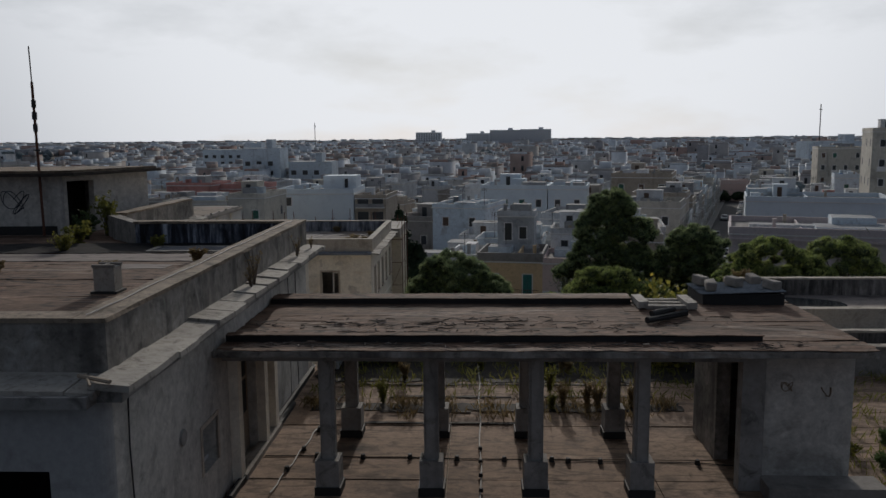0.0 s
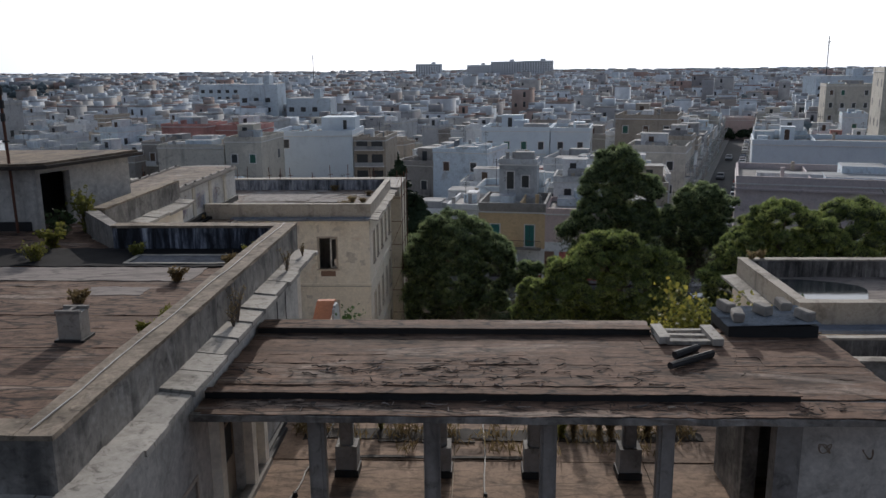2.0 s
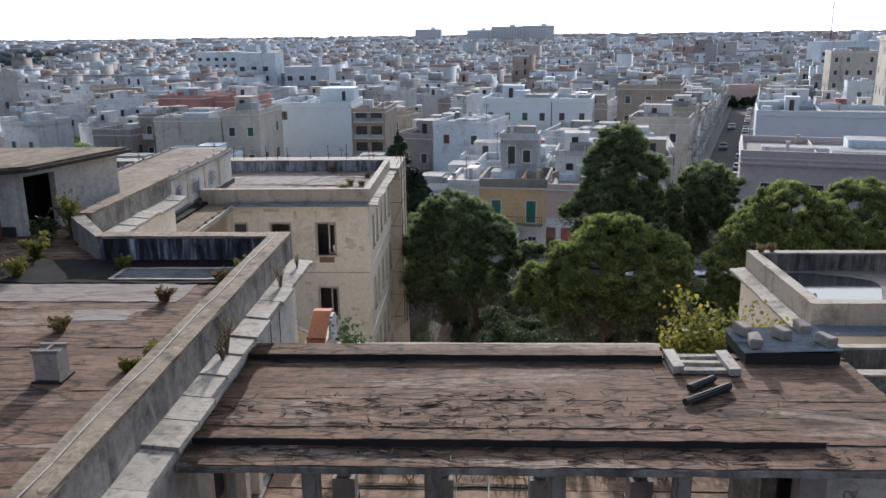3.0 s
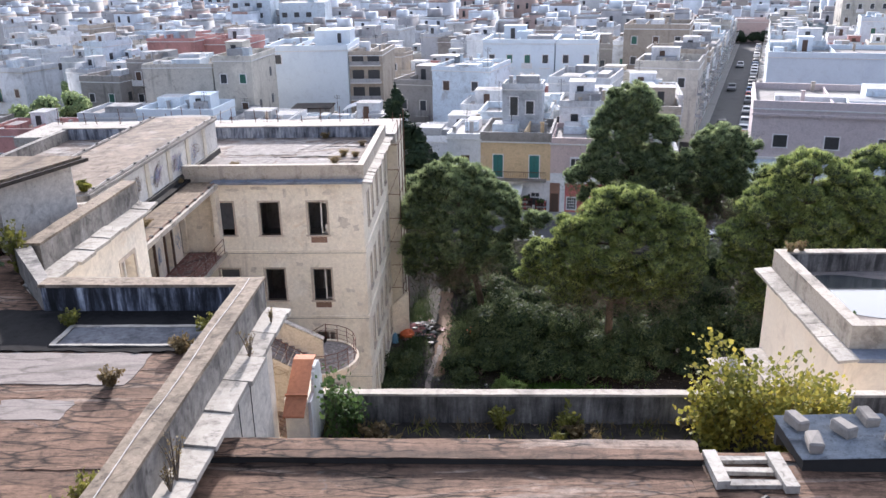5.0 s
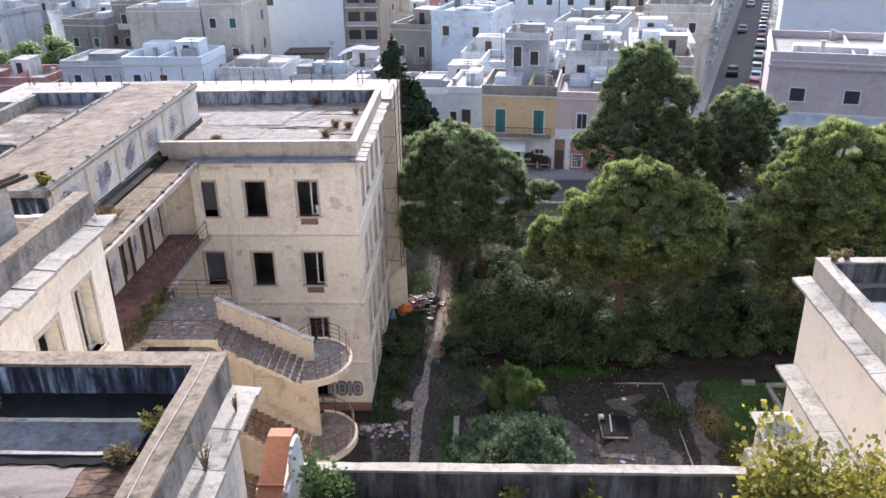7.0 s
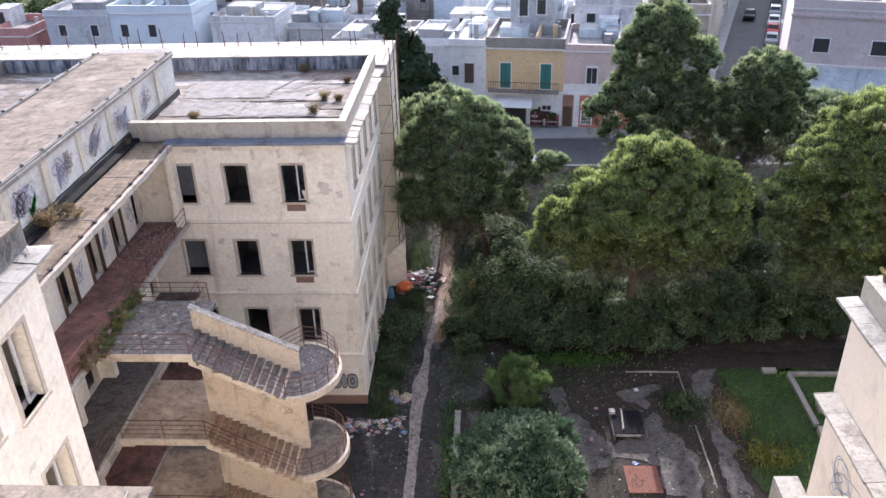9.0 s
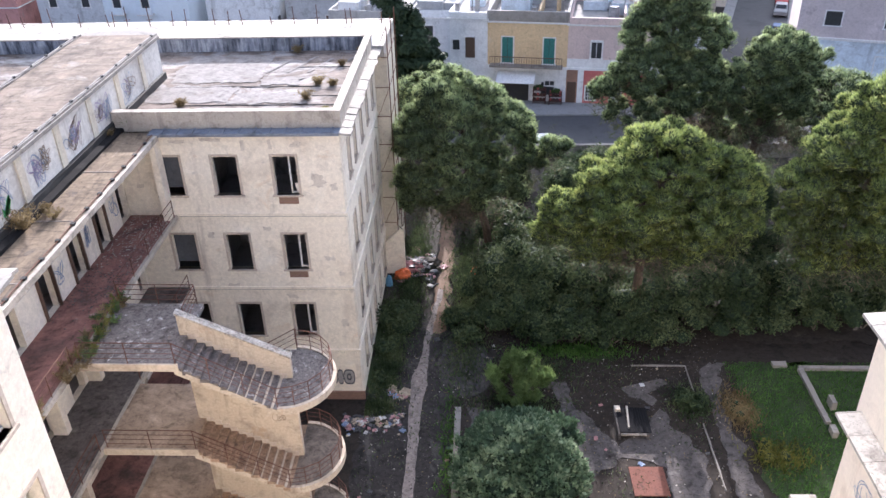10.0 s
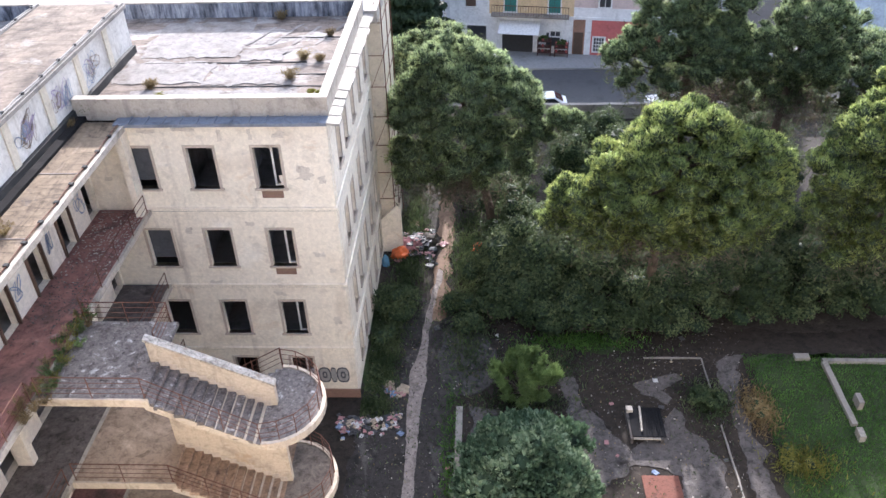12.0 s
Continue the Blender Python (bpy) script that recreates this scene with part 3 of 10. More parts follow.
# rounded corner between the near wall and the terrace wall
arc = [(-5.02 + 0.40 * math.sin(radians(a)), 11.85 - 0.40 * math.cos(radians(a))) for a in range(0, 91, 10)]
prism(bm, arc + [(-5.07, 11.9)], 12, RA - 0.1)
wpart("rounded_corner", bm, M_WALLBLUE, front, smooth=False)
bm = bmesh.new()
wall(bm, (-4.62, 11.85), (-4.62, 25.1), 12, RA - 0.1, HOLLOW, [(3.55, 17.35, 4.45, 18.25), (5.55, T, 7.3, 19.1), (7.9, 17.3, 8.3, 18.7)])
wpart("terrace_wall", bm, M_WALLPALE, front)
bm = bmesh.new()
wall(bm, (-4.62, 25.55), (-9.7, 25.55), 0, RA - 0.1, HOLLOW)
wall(bm, (-9.7, 25.55), (-11.3, 27.2), 0, RA - 0.1, HOLLOW)
wpart("court_wall", bm, M_PLASTER, front)
bm = bmesh.new()
SIDE_WIN = [(30.4, 17.0, 31.5, 18.75), (32.6, 16.7, 33.65, 19.0), (30.4, 13.0, 31.5, 14.9), (32.6, 12.6, 33.85, 14.85), (28.2, 16.9, 29.3, 18.75)]
wall(bm, (-11.3, 27.2), (-11.3, 34.8), 0, RA - 0.1, HOLLOW, [(a - 27.2, z0, b - 27.2, z1) for a, z0, b, z1 in SIDE_WIN])
wall(bm, (-11.75, 34.8), (-17.2, 34.8), 0, RA - 0.1, HOLLOW)
wpart("side_wall", bm, M_PLASTER, front)
for a, z0, b, z1 in SIDE_WIN:
    window(front, (-11.3, a), (-11.3, b), z0, z1, (-1, 0), half_frame=(a > 32 or z0 < 15), frame=0.14)
w = window(front, (-4.62, 15.4), (-4.62, 16.3), 17.35, 18.25, (-1, 0), sill=False, frame=0.08, half_frame=True)
# tall glazed terrace door between pilasters
door = wpart("terrace_door", boxes((-4.86, 17.42, T + 0.05, -4.80, 17.52, 19.05), (-4.86, 18.24, T + 0.05, -4.80, 18.34, 19.05), (-4.86, 19.06, T + 0.05, -4.80, 19.13, 19.05), (-4.86, 17.52, 18.95, -4.80, 19.06, 19.05), (-4.86, 17.52, T + 0.05, -4.80, 18.24, 17.4), (-4.86, 18.34, T + 0.05, -4.80, 19.06, 17.4), (-4.86, 17.52, 18.2, -4.80, 19.06, 18.26)), M_WOOD, front, "peeling pale wooden double door")
for y0, y1 in ((17.52, 18.24), (18.34, 19.06)):
    wpart("door_glass", boxes((-4.84, y0, 17.4, -4.82, y1, 18.95)), M_DARK, door, "dark empty glazing")
for y in (17.15, 19.25, 20.2):
    wpart("pilaster", worn(boxes((-4.63, y, T, -4.42, y + 0.28, 19.25)), 0.01), M_PLASTER, front)
wpart("skirting", worn(boxes((-4.62, 20.6, T, -4.50, 25.5, T + 0.14)), 0.01), M_TAR, front)
wpart("threshold", worn(boxes((-4.62, 17.3, T, -4.35, 20.5, T + 0.12)), 0.01), M_CONCRETE, front)
bm = bmesh.new()
bmesh.ops.create_cone(bm, segments=20, radius1=0.16, radius2=0.14, depth=0.05, cap_ends=True, matrix=Matrix.Translation((-4.61, 14.44, 18.48)) @ Matrix.Rotation(radians(90), 4, "Y"))
wpart("vent_cover", bm, M_PLASTER_GREY, front)
cable(front, [(-4.58, 12.3, 20.2), (-4.585, 12.25, 19.2), (-4.57, 12.28, 18.0), (-4.58, 12.25, 16.5)], 0.014, M_DARK)
cable(front, [(-4.58, 22.6, 20.2), (-4.585, 22.62, 18.0), (-4.58, 22.6, 16.5)], 0.012, M_DARK)
cable(front, [(-4.58, 23.5, 20.2), (-4.585, 23.5, 18.0), (-4.58, 23.52, 16.5)], 0.012, M_DARK)
# near-black blocks behind the openings; the rooms' dark is put into their colour
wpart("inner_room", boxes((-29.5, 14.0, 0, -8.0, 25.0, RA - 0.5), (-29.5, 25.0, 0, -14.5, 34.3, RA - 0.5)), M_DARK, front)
wpart("room_floor", boxes((-14.5, 27.8, 16.3, -11.75, 34.35, 16.45), (-14.5, 27.8, 12.0, -11.75, 34.35, 12.2), (-8.0, 11.9, 16.3, -5.07, 25.1, T - 0.02)), M_CONCRETE, front)
bm = bmesh.new()
# roof deck as a fine sheet with sags and felt laps
NX, NY = 40, 44
deck = [[None] * (NY + 1) for _ in range(NX + 1)]
for i in range(NX + 1):
    for j in range(NY + 1):
        x, y = -30 + 25.2 * i / NX, 12.3 + 13.3 * j / NY
        z = RA + 0.03 * noise.noise(Vector((x * 0.5, y * 0.7, 0))) + 0.012 * noise.noise(Vector((x * 2, y * 2.6, 4)))
        deck[i][j] = bm.verts.new((x, y, z))
for i in range(NX):
    for j in range(NY):
        bm.faces.new((deck[i][j], deck[i + 1][j], deck[i + 1][j + 1], deck[i][j + 1]))
prism(bm, [(-29.9, 25.3), (-9.7, 25.3), (-11.6, 27.4), (-11.6, 34.6), (-29.9, 34.6)], RA - 0.12, RA)
wpart("roof", bm, M_ROOF, front)
# felt strips lying across the deck, each lapping the next
rnd = random.Random(5)
y = 12.6
while y < 24.4:
    w = rnd.uniform(0.8, 1.15)
    x0 = -30 + rnd.uniform(0, 1)
    x1 = -5.3 - rnd.uniform(0, 0.25)
    torn_sheet("felt_strip", (x0, y, x1, y + w + 0.06), RA + 0.045 + rnd.uniform(0, 0.02), M_ROOF, front, jag=0.06, seed=int(y * 10))
    y += w + rnd.uniform(-0.02, 0.10)
torn_sheet("membrane_patch", (-8.7, 23.60, -5.75, 24.50), RA + 0.105, M_MEMBRANE, front, "blue-grey membrane patch with a pale border", jag=0.03, seed=301)
for x0, y0, x1, y1 in ((-8.8, 24.44, -5.7, 24.56), (-8.8, 23.52, -5.7, 23.60), (-8.86, 23.52, -8.74, 24.56)):
    torn_sheet("patch_border", (x0, y0, x1, y1), RA + 0.112, M_LEDGE, front, jag=0.02, seed=int(x0 * 5 + y0))
for s, z in (((-30, 21.9, -6.5, 23.25), 0.055), ((-8.6, 20.6, -7.2, 21.3), 0.06), ((-14.5, 21.4, -12.8, 22.1), 0.06), ((-13, 14.2, -9.5, 15.4), 0.06), ((-20, 17.0, -15.5, 18.0), 0.06)):
    torn_sheet("screed_patch", s, RA + z + 0.010, M_ROOF_PALE, front, jag=0.07, seed=int(s[0] * 7))
# black sheets along the parapet; its cast shadow is painted as their colour
torn_sheet("damp_felt", (-13.6, 23.30, -5.25, 25.45), RA + 0.082, M_DARKFELT, front, "dark felt with the parapet shadow painted in", jag=0.12, seed=77)
torn_sheet("damp_felt", (-24, 23.4, -13.2, 25.35), RA + 0.08, M_DARKFELT, front, "dark felt with the parapet shadow painted in", jag=0.15, seed=78)
# parapets with copings
for k, s in enumerate(((-5.22, 12.0, -4.72, 25.84), (-30, 12.0, -5.22, 12.45), (-11.92, 28.4, -11.45, 34.97))):
    bar_part("parapet", (s[0], s[1], RA - 0.12, s[2], s[3], 21.10), M_PARAPET, front, cut=0.015, seed=k)
    bar_part("coping", (s[0] - 0.02, s[1] - 0.02, 21.10, s[2] + 0.02, s[3] + 0.02, 21.17), M_CAP, front, cut=0.02, seed=k + 9)
bar_part("parapet", (-9.9, 25.4, RA - 0.12, -5.22, 25.84, 21.10), M_TARSTREAK, front, "soot-blackened parapet", cut=0.015, seed=21)
bar_part("coping", (-9.95, 25.38, 21.10, -5.24, 25.86, 21.17), M_CAP, front, cut=0.02, seed=22)
bm = bmesh.new()
prism(bm, [(-9.9, 25.4), (-9.9, 25.84), (-11.9, 28.7), (-12.3, 28.5)], RA - 0.12, 21.12)
bmesh.ops.recalc_face_normals(bm, faces=bm.faces[:])
wpart("parapet", bm, M_PARAPET, front)
cable(front, [(-5.03 + 0.02 * math.sin(i), 12.1 + i * 0.62, 21.19 + 0.008 * math.sin(i * 2.3)) for i in range(23)], 0.012)
slabs(front, "y", -4.72, -4.17, 11.35, 25.9, 20.40, 1.02, seed=1)
slabs(front, "x", 12.0, 11.28, -12, -4.6, 20.38, 1.3, seed=2)
bar_part("cornice", (-4.66, 11.5, 20.10, -4.32, 25.7, 20.27), M_PLASTER_GREY, front, cut=0.01)
bar_part("cornice", (-30, 11.18, 20.10, -4.66, 11.5, 20.27), M_PLASTER_GREY, front, cut=0.01)
bm = bmesh.new()
tube(bm, (-4.95, 11.6, 20.45), (-4.35, 11.25, 20.47), 0.03)
tube(bm, (-4.9, 11.7, 20.44), (-4.55, 11.1, 20.46), 0.02)
wpart("loose_lath", bm, M_WOOD, front)
slabs(front, "y", -11.45, -10.83, 27.2, 34.95, 20.40, 1.0, seed=3)
slabs(front, "x", 34.97, 35.35, -14.5, -10.9, 20.36, 1.0, seed=4)
bar_part("cornice", (-11.32, 27.3, 20.12, -10.98, 34.9, 20.27), M_PLASTER, front, cut=0.01)
cable(front, [(-11.6, 34.9, 21.2), (-11.42, 34.95, 21.1), (-11.4, 34.9, 20.5), (-11.2, 34.6, 20.44)], 0.02)

chimney = thing("roof_chimney", "short grey plastered chimney on the felt roof", "chimney", (-7.2, 17.6, RA))
wpart("chimney_shaft", worn(boxes((-7.46, 17.42, RA - 0.02, -7.02, 17.8, RA + 0.60)), 0.012), M_LEDGE, chimney)
wpart("cap", worn(boxes((-7.48, 17.40, RA + 0.60, -7.00, 17.47, RA + 0.66), (-7.48, 17.75, RA + 0.60, -7.00, 17.82, RA + 0.66), (-7.27, 17.47, RA + 0.60, -7.21, 17.75, RA + 0.65)), 0.008), M_CONCRETE, chimney)
wpart("base_flashing", worn(boxes((-7.52, 17.36, RA - 0.02, -6.96, 17.86, RA + 0.10)), 0.01), M_TAR, chimney)
stub = thing("roof_chimney", "small dark capped vent stub on the felt roof", "chimney", (-9.6, 16.6, RA))
wpart("chimney_shaft", worn(boxes((-9.9, 16.4, RA - 0.02, -9.4, 16.9, RA + 0.5)), 0.01), M_CONCRETE, stub)

# rooftop room
hut = thing("rooftop_room", "small grey rooftop room with overhanging roof and open doorway", "building", (-16, 31, RA))
bm = bmesh.new()
wall(bm, (-21, 28.35), (-13.6, 28.4), RA - 0.1, 22.45, 0.25)
d_ln = math.hypot(1.4, 3.8)
wall(bm, (-13.6, 28.4), (-12.2, 32.2), RA - 0.1, 22.45, 0.25, [(0.15, RA, 1.35, 22.25)])
wall(bm, (-12.3, 32.3), (-21, 32.3), RA - 0.1, 22.45, 0.25)
wpart("wall", bm, M_WALLPALE, hut)
# hut interior as a near-black block, its shade in the colour
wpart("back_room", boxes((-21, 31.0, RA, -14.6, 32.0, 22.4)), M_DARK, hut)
bm = bmesh.new()
prism(bm, [(-21, 27.75), (-13.75, 27.8), (-13.1, 28.2), (-11.75, 32.5), (-21, 32.5)], 22.45, 22.56)
wpart("roof", bm, M_OLDFELT, hut, "dark weathered roof edge")
bm = bmesh.new()
prism(bm, [(-21, 27.85), (-13.8, 27.9), (-13.2, 28.25), (-11.9, 32.4), (-21, 32.4)], 22.56, 22.64)
wpart("roof_felt", bm, M_ROOF_Y, hut)
scribble(hut, (-20.4, 28.34, RA + 0.5), (1, 0), 2.2, 1.3, M_GRAF_BLUE, 3, 3, 0.06, (0, -0.006))
scribble(hut, (-17.2, 28.34, RA + 0.4), (1, 0), 1.8, 1.2, M_GRAF_BLUE, 8, 2, 0.05, (0, -0.006))
scribble(hut, (-16.0, 28.38, RA + 0.45), (1, 0), 1.25, 1.35, M_GRAF_DARK, 12, 2, 0.03, (0, -0.006))
wpart("tar_upstand", worn(boxes((-21, 28.30, RA, -13.9, 28.385, RA + 0.3)), 0.015, 2), M_TAR, hut, "black band along the wall foot")
mast = thing("radio_mast", "thin rusted radio mast beside the rooftop room", "antenna", (-14.22, 28.1, RA))
bm = bmesh.new()
tube(bm, (-14.22, 28.1, RA), (-14.26, 28.1, 25.6), 0.045, 7)
wpart("pole", bm, M_RUST, mast)
for z0, z1, r in ((23.95, 24.2, 0.075), (24.35, 24.6, 0.085), (24.75, 25.0, 0.075), (23.3, 23.36, 0.11)):
    bm = bmesh.new()
    k = 0.03
    tube(bm, (-14.22 - k, 28.1, z0), (-14.22 - k, 28.1, z1), r, 8)
    wpart("clamp", bm, M_DARK, mast)
bm = bmesh.new()
tube(bm, (-14.26, 28.1, 25.6), (-14.28, 28.1, 26.76), 0.022, 5)
wpart("aerial", bm, M_DARK, mast)

# ---- pergola terrace ----
terrace = thing("terrace_block", "lower block carrying the pergola terrace with cracked screed", "building", (4, 20, 0))
wpart("wall", boxes((-4.6, 11.0, 0, 14.0, 27.45, T - 0.12)), M_PLASTER, terrace)
M_TERR = surface("cracked_terrace_screed", (0.325, 0.225, 0.158), (0.088, 0.062, 0.047), (0.47, 0.36, 0.275), 0.5, 7, (0.7, 1.3, 1), amount=1.0, cracks=0.5, crack_scale=1.2, grime=1.0, mottle=(3.0, 0.5))
rnd = random.Random(11)
y = 11.0
while y < 27.05:
    y2 = min(27.1, y + rnd.uniform(1.0, 1.25))
    for xa, xb in ((-4.6, -0.1), (-0.1, 4.3), (4.3, 9.2), (9.2, 14.0)):
        bar_part("floor_slab", (xa + 0.008, y + 0.012, T - 0.12, xb - 0.008, y2 - 0.012, T + rnd.uniform(-0.015, 0.008)), M_TERR, terrace, cut=0.008, seed=int(y * 9 + xa))
    y = y2
bar_part("parapet", (-4.4, 27.1, T - 0.12, 14.0, 27.3, 17.29), M_PARAPET_DK, terrace, "stained terrace parapet", cut=0.015)
bar_part("coping", (-4.42, 27.06, 17.29, 14.0, 27.34, 17.36), M_PARAPET_LT, terrace, cut=0.02)
bar_part("parapet", (10.6, 25.1, T - 0.12, 14.0, 25.4, 17.3), M_PARAPET, terrace, cut=0.015)
bar_part("coping", (10.55, 25.06, 17.3, 14.0, 25.44, 17.36), M_PARAPET_LT, terrace, cut=0.015)
# black soil tone, also used as painted shade under the pines
M_SOIL_SHADE = surface("black_soil_and_shade", (0.046, 0.038, 0.031), (0.018, 0.016, 0.014), (0.105, 0.088, 0.070), 1.1, 12, amount=1.0, grime=1.0, bumps=0.7, mottle=(4.0, 0.6))
torn_sheet("soil_drift", (-4.3, 24.3, 9.4, 27.1), T + 0.02, M_SOIL_SHADE, terrace, "dark ragged sheet on the terrace floor", jag=0.3, seed=12)
torn_sheet("soil_drift", (-3.9, 21.75, 6.0, 22.35), T + 0.02, M_SOIL_SHADE, terrace, "dark ragged sheet on the terrace floor", jag=0.12, seed=13)
cable(terrace, [(0.62 + 0.02 * math.sin(i), 14.0 + i * 0.5, T + 0.03) for i in range(26)], 0.02)
cable(terrace, [(-3.70 + i * 0.028 + 0.03 * math.sin(i * 1.9), 16.6 + i * 0.38, T + 0.03) for i in range(19)], 0.018)
STOPS = [(-3.1 + i * 1.063, 18.57 - 0.035 * i + 0.03 * math.sin(i * 4)) for i in range(9)]
cable(terrace, [(-4.3, 18.6, T + 0.015)] + [(x, y + 0.05, T + 0.015) for x, y in STOPS] + [(6.2, 18.2, T + 0.015)], 0.010, M_TAR, "wire")
for x, y in STOPS + [(2.57, 18.36), (-3.62, 17.8), (-3.48, 18.95), (-3.36, 20.25)]:
    bm = bmesh.new()
    bmesh.ops.create_cone(bm, segments=10, radius1=0.065, radius2=0.045, depth=0.11, cap_ends=True, matrix=Matrix.Translation((x, y, T + 0.055)))
    tagged(part("drain_plug", bm, M_TAR), "small round black stopper on the terrace floor", "stopper", "stoppers on the terrace")
bar_part("tar_kerb", (-4.50, 16.3, T, -4.38, 22.2, T + 0.10), M_TAR, terrace, "black tarred kerb at the wall foot", cut=0.02)
for k, (x0, x1, y) in enumerate(((-2.4, 2.2, 20.75), (-2.0, 0.4, 21.6), (0.6, 4.8, 21.7), (-1.9, 1.5, 22.85), (2.0, 5.4, 22.9), (-3.2, 5.2, 24.0))):
    torn_sheet("tarred_joint", (x0, y, x1, y + 0.12), T + 0.028, M_OLDFELT, terrace, jag=0.06, seed=540 + k)
for i in range(5):
    bm = bmesh.new()
    bmesh.ops.create_cone(bm, segments=8, radius1=0.05, radius2=0.04, depth=0.08, cap_ends=True, matrix=Matrix.Translation((0.62, 16.0 + i * 0.75, T + 0.07)))
    tagged(part("drain_plug", bm, M_TAR), "small round black stopper on the terrace floor", "stopper", "stoppers on the terrace")

pergola = thing("pergola", "long felt-covered concrete pergola roof on plastered columns", "pergola", (2, 18.5, T))
bar_part("roof_slab", (-4.6, 16.26, 19.43, 8.12, 20.98, 19.55), M_CONCRETE, pergola, cut=0.03)
bar_part("fascia", (-4.6, 16.19, 19.44, 8.15, 16.28, 19.56), M_PARAPET, pergola, cut=0.05, seed=3)
rnd = random.Random(4)
rows_y = [16.20, 16.86, 17.05, 17.55, 18.0, 18.35, 18.7, 19.2, 19.75, 20.2, 20.62, 20.78, 21.0]
for r0, r1 in zip(rows_y, rows_y[1:]):
    if r0 in (16.86, 20.62):
        continue
    x = -4.58
    while x < 8.0:
        x2 = x + rnd.uniform(2.2, 6.5)
        if x2 > 7.2:
            x2 = 8.12
        torn_sheet("felt_sheet", (x + 0.01, r0 + 0.01, x2 + 0.05, r1 + 0.05), 19.575 + rnd.uniform(0, 0.022), M_ROOF, pergola, jag=0.045, seed=int(x * 31 + r0 * 7))
        x = x2
# curled edges of cracked felt, thickest along the laps and on the near strip
for tone, (mat, count) in enumerate(((M_OLDFELT, 240), (M_ROOF_PALE, 70))):
    bm = bmesh.new()
    for k in range(count):
        if k % 5 < 2:
            x, y = rnd.uniform(-4.2, 7.2), rnd.uniform(16.28, 16.78)
        else:
            x, y = rnd.gauss(0.4, 2.4), rnd.choice((17.6, 18.05, 18.25, 18.45, 18.8)) + rnd.gauss(0, 0.10)
        x = max(-4.2, min(7.3, x))
        across = rnd.random() < 0.3
        a = (math.pi / 2 if across else 0) + rnd.gauss(0, 0.25)
        p = Vector((x, y, 19.606))
        r = rnd.uniform(0.004, 0.011)
        for j in range(rnd.randint(2, 3) if across else rnd.randint(3, 7)):
            a += rnd.gauss(0, 0.22)
            q = p + Vector((math.cos(a), math.sin(a), 0)) * rnd.uniform(0.03, 0.085)
            q.z = 19.606 + rnd.uniform(-0.004, 0.016)
            if not (16.24 < q.y < 16.84 or 17.1 < q.y < 20.5) or q.x > 7.7:
                break
            tube(bm, p, q, r * rnd.uniform(0.6, 1.3), 5)
            p = q
    tagged(wpart("felt_scrap", bm, mat, pergola), kind="stuff")
# peeled flakes on the near strip
rnd = random.Random(41)
for k in range(8):
    x, y = rnd.uniform(-4.3, 7.4), rnd.uniform(16.26, 16.72)
    w, d = rnd.uniform(0.06, 0.24), rnd.uniform(0.03, 0.10)
    wpart("felt_flake", ragged(bmesh.new(), x, y, min(x + w, 8.0), y + d, 19.618 + rnd.uniform(0, 0.012), 0.03, k * 1.9, 0.05, 0.01, 0.03), (M_ROOF, M_OLDFELT)[k % 2], pergola)
for k, (y0, y1, xe, zt) in enumerate(((16.88, 17.04, 6.2, 19.70), (20.64, 21.22, 4.3, 19.70))):
    bar_part("roof_rib", (-4.55, y0, 19.5, xe, y1, zt), M_TAR, pergola, "black bitumen roof rib", cut=0.03, seed=k)
    torn_sheet("rib_cap", (-4.55, y0 - 0.02, xe + 0.02, y1 + 0.03), zt + 0.025, M_ROOF, pergola, jag=0.025, seed=k + 3)
bar_part("beam", (-4.6, 16.72, 19.22, 6.0, 16.98, 19.44), M_PLASTER_GREY, pergola, cut=0.01)
bar_part("beam", (-4.6, 19.95, 19.18, 6.0, 20.25, 19.44), M_PLASTER_GREY, pergola, cut=0.01)
for i in range(4):
    for y in (16.85, 20.1):
        x = -2.5 + 2.115 * i
        bm = boxes((x - 0.15, y - 0.15, T, x + 0.15, y + 0.15, 19.3))
        bmesh.ops.bevel(bm, geom=[e for e in bm.edges if abs(e.verts[0].co.z - e.verts[1].co.z) > 1], offset=0.05, segments=2, affect="EDGES")
        c = wpart("column", worn(bm, 0.012, i), M_PLASTER_GREY, pergola, "cracked plaster column")
        wpart("pedestal", worn(boxes((x - 0.24, y - 0.24, T - 0.02, x + 0.24, y + 0.24, T + 0.72)), 0.015, i), M_PLASTER_GREY, c)
        wpart("foot", worn(boxes((x - 0.27, y - 0.27, T - 0.02, x + 0.27, y + 0.27, T + 0.16)), 0.012, i), M_TAR, c, "tarred foot")
# end room below the pergola roof
room = wpart("end_room", wall(bmesh.new(), (6.3, 17.05), (8.1, 17.05), T - 0.02, 19.44, 0.3), M_WALLPALE, pergola, "peeling plaster end room")
for p, q in (((5.85, 20.1), (5.85, 18.6)), ((8.1, 17.35), (8.1, 20.1)), ((8.1, 20.4), (5.85, 20.4))):
    wpart("room_wall", wall(bmesh.new(), p, q, T - 0.02, 19.44, 0.3), M_PARAPET, room)
wpart("door_jamb", worn(boxes((5.86, 16.95, T, 6.32, 17.25, 19.44)), 0.01), M_PLASTER_GREY, room)
wpart("plinth", worn(boxes((6.3, 16.4, T - 0.02, 8.6, 17.05, T + 0.3)), 0.02), M_CONCRETE, room)
wpart("meter_box", boxes((6.4, 20.0, 17.9, 6.9, 20.11, 18.5)), M_PARAPET, room)
scribble(pergola, (6.6, 17.045, 18.4), (1, 0), 0.35, 0.4, M_GRAF_FADE, 12, 1, 0.02, (0, -0.008))
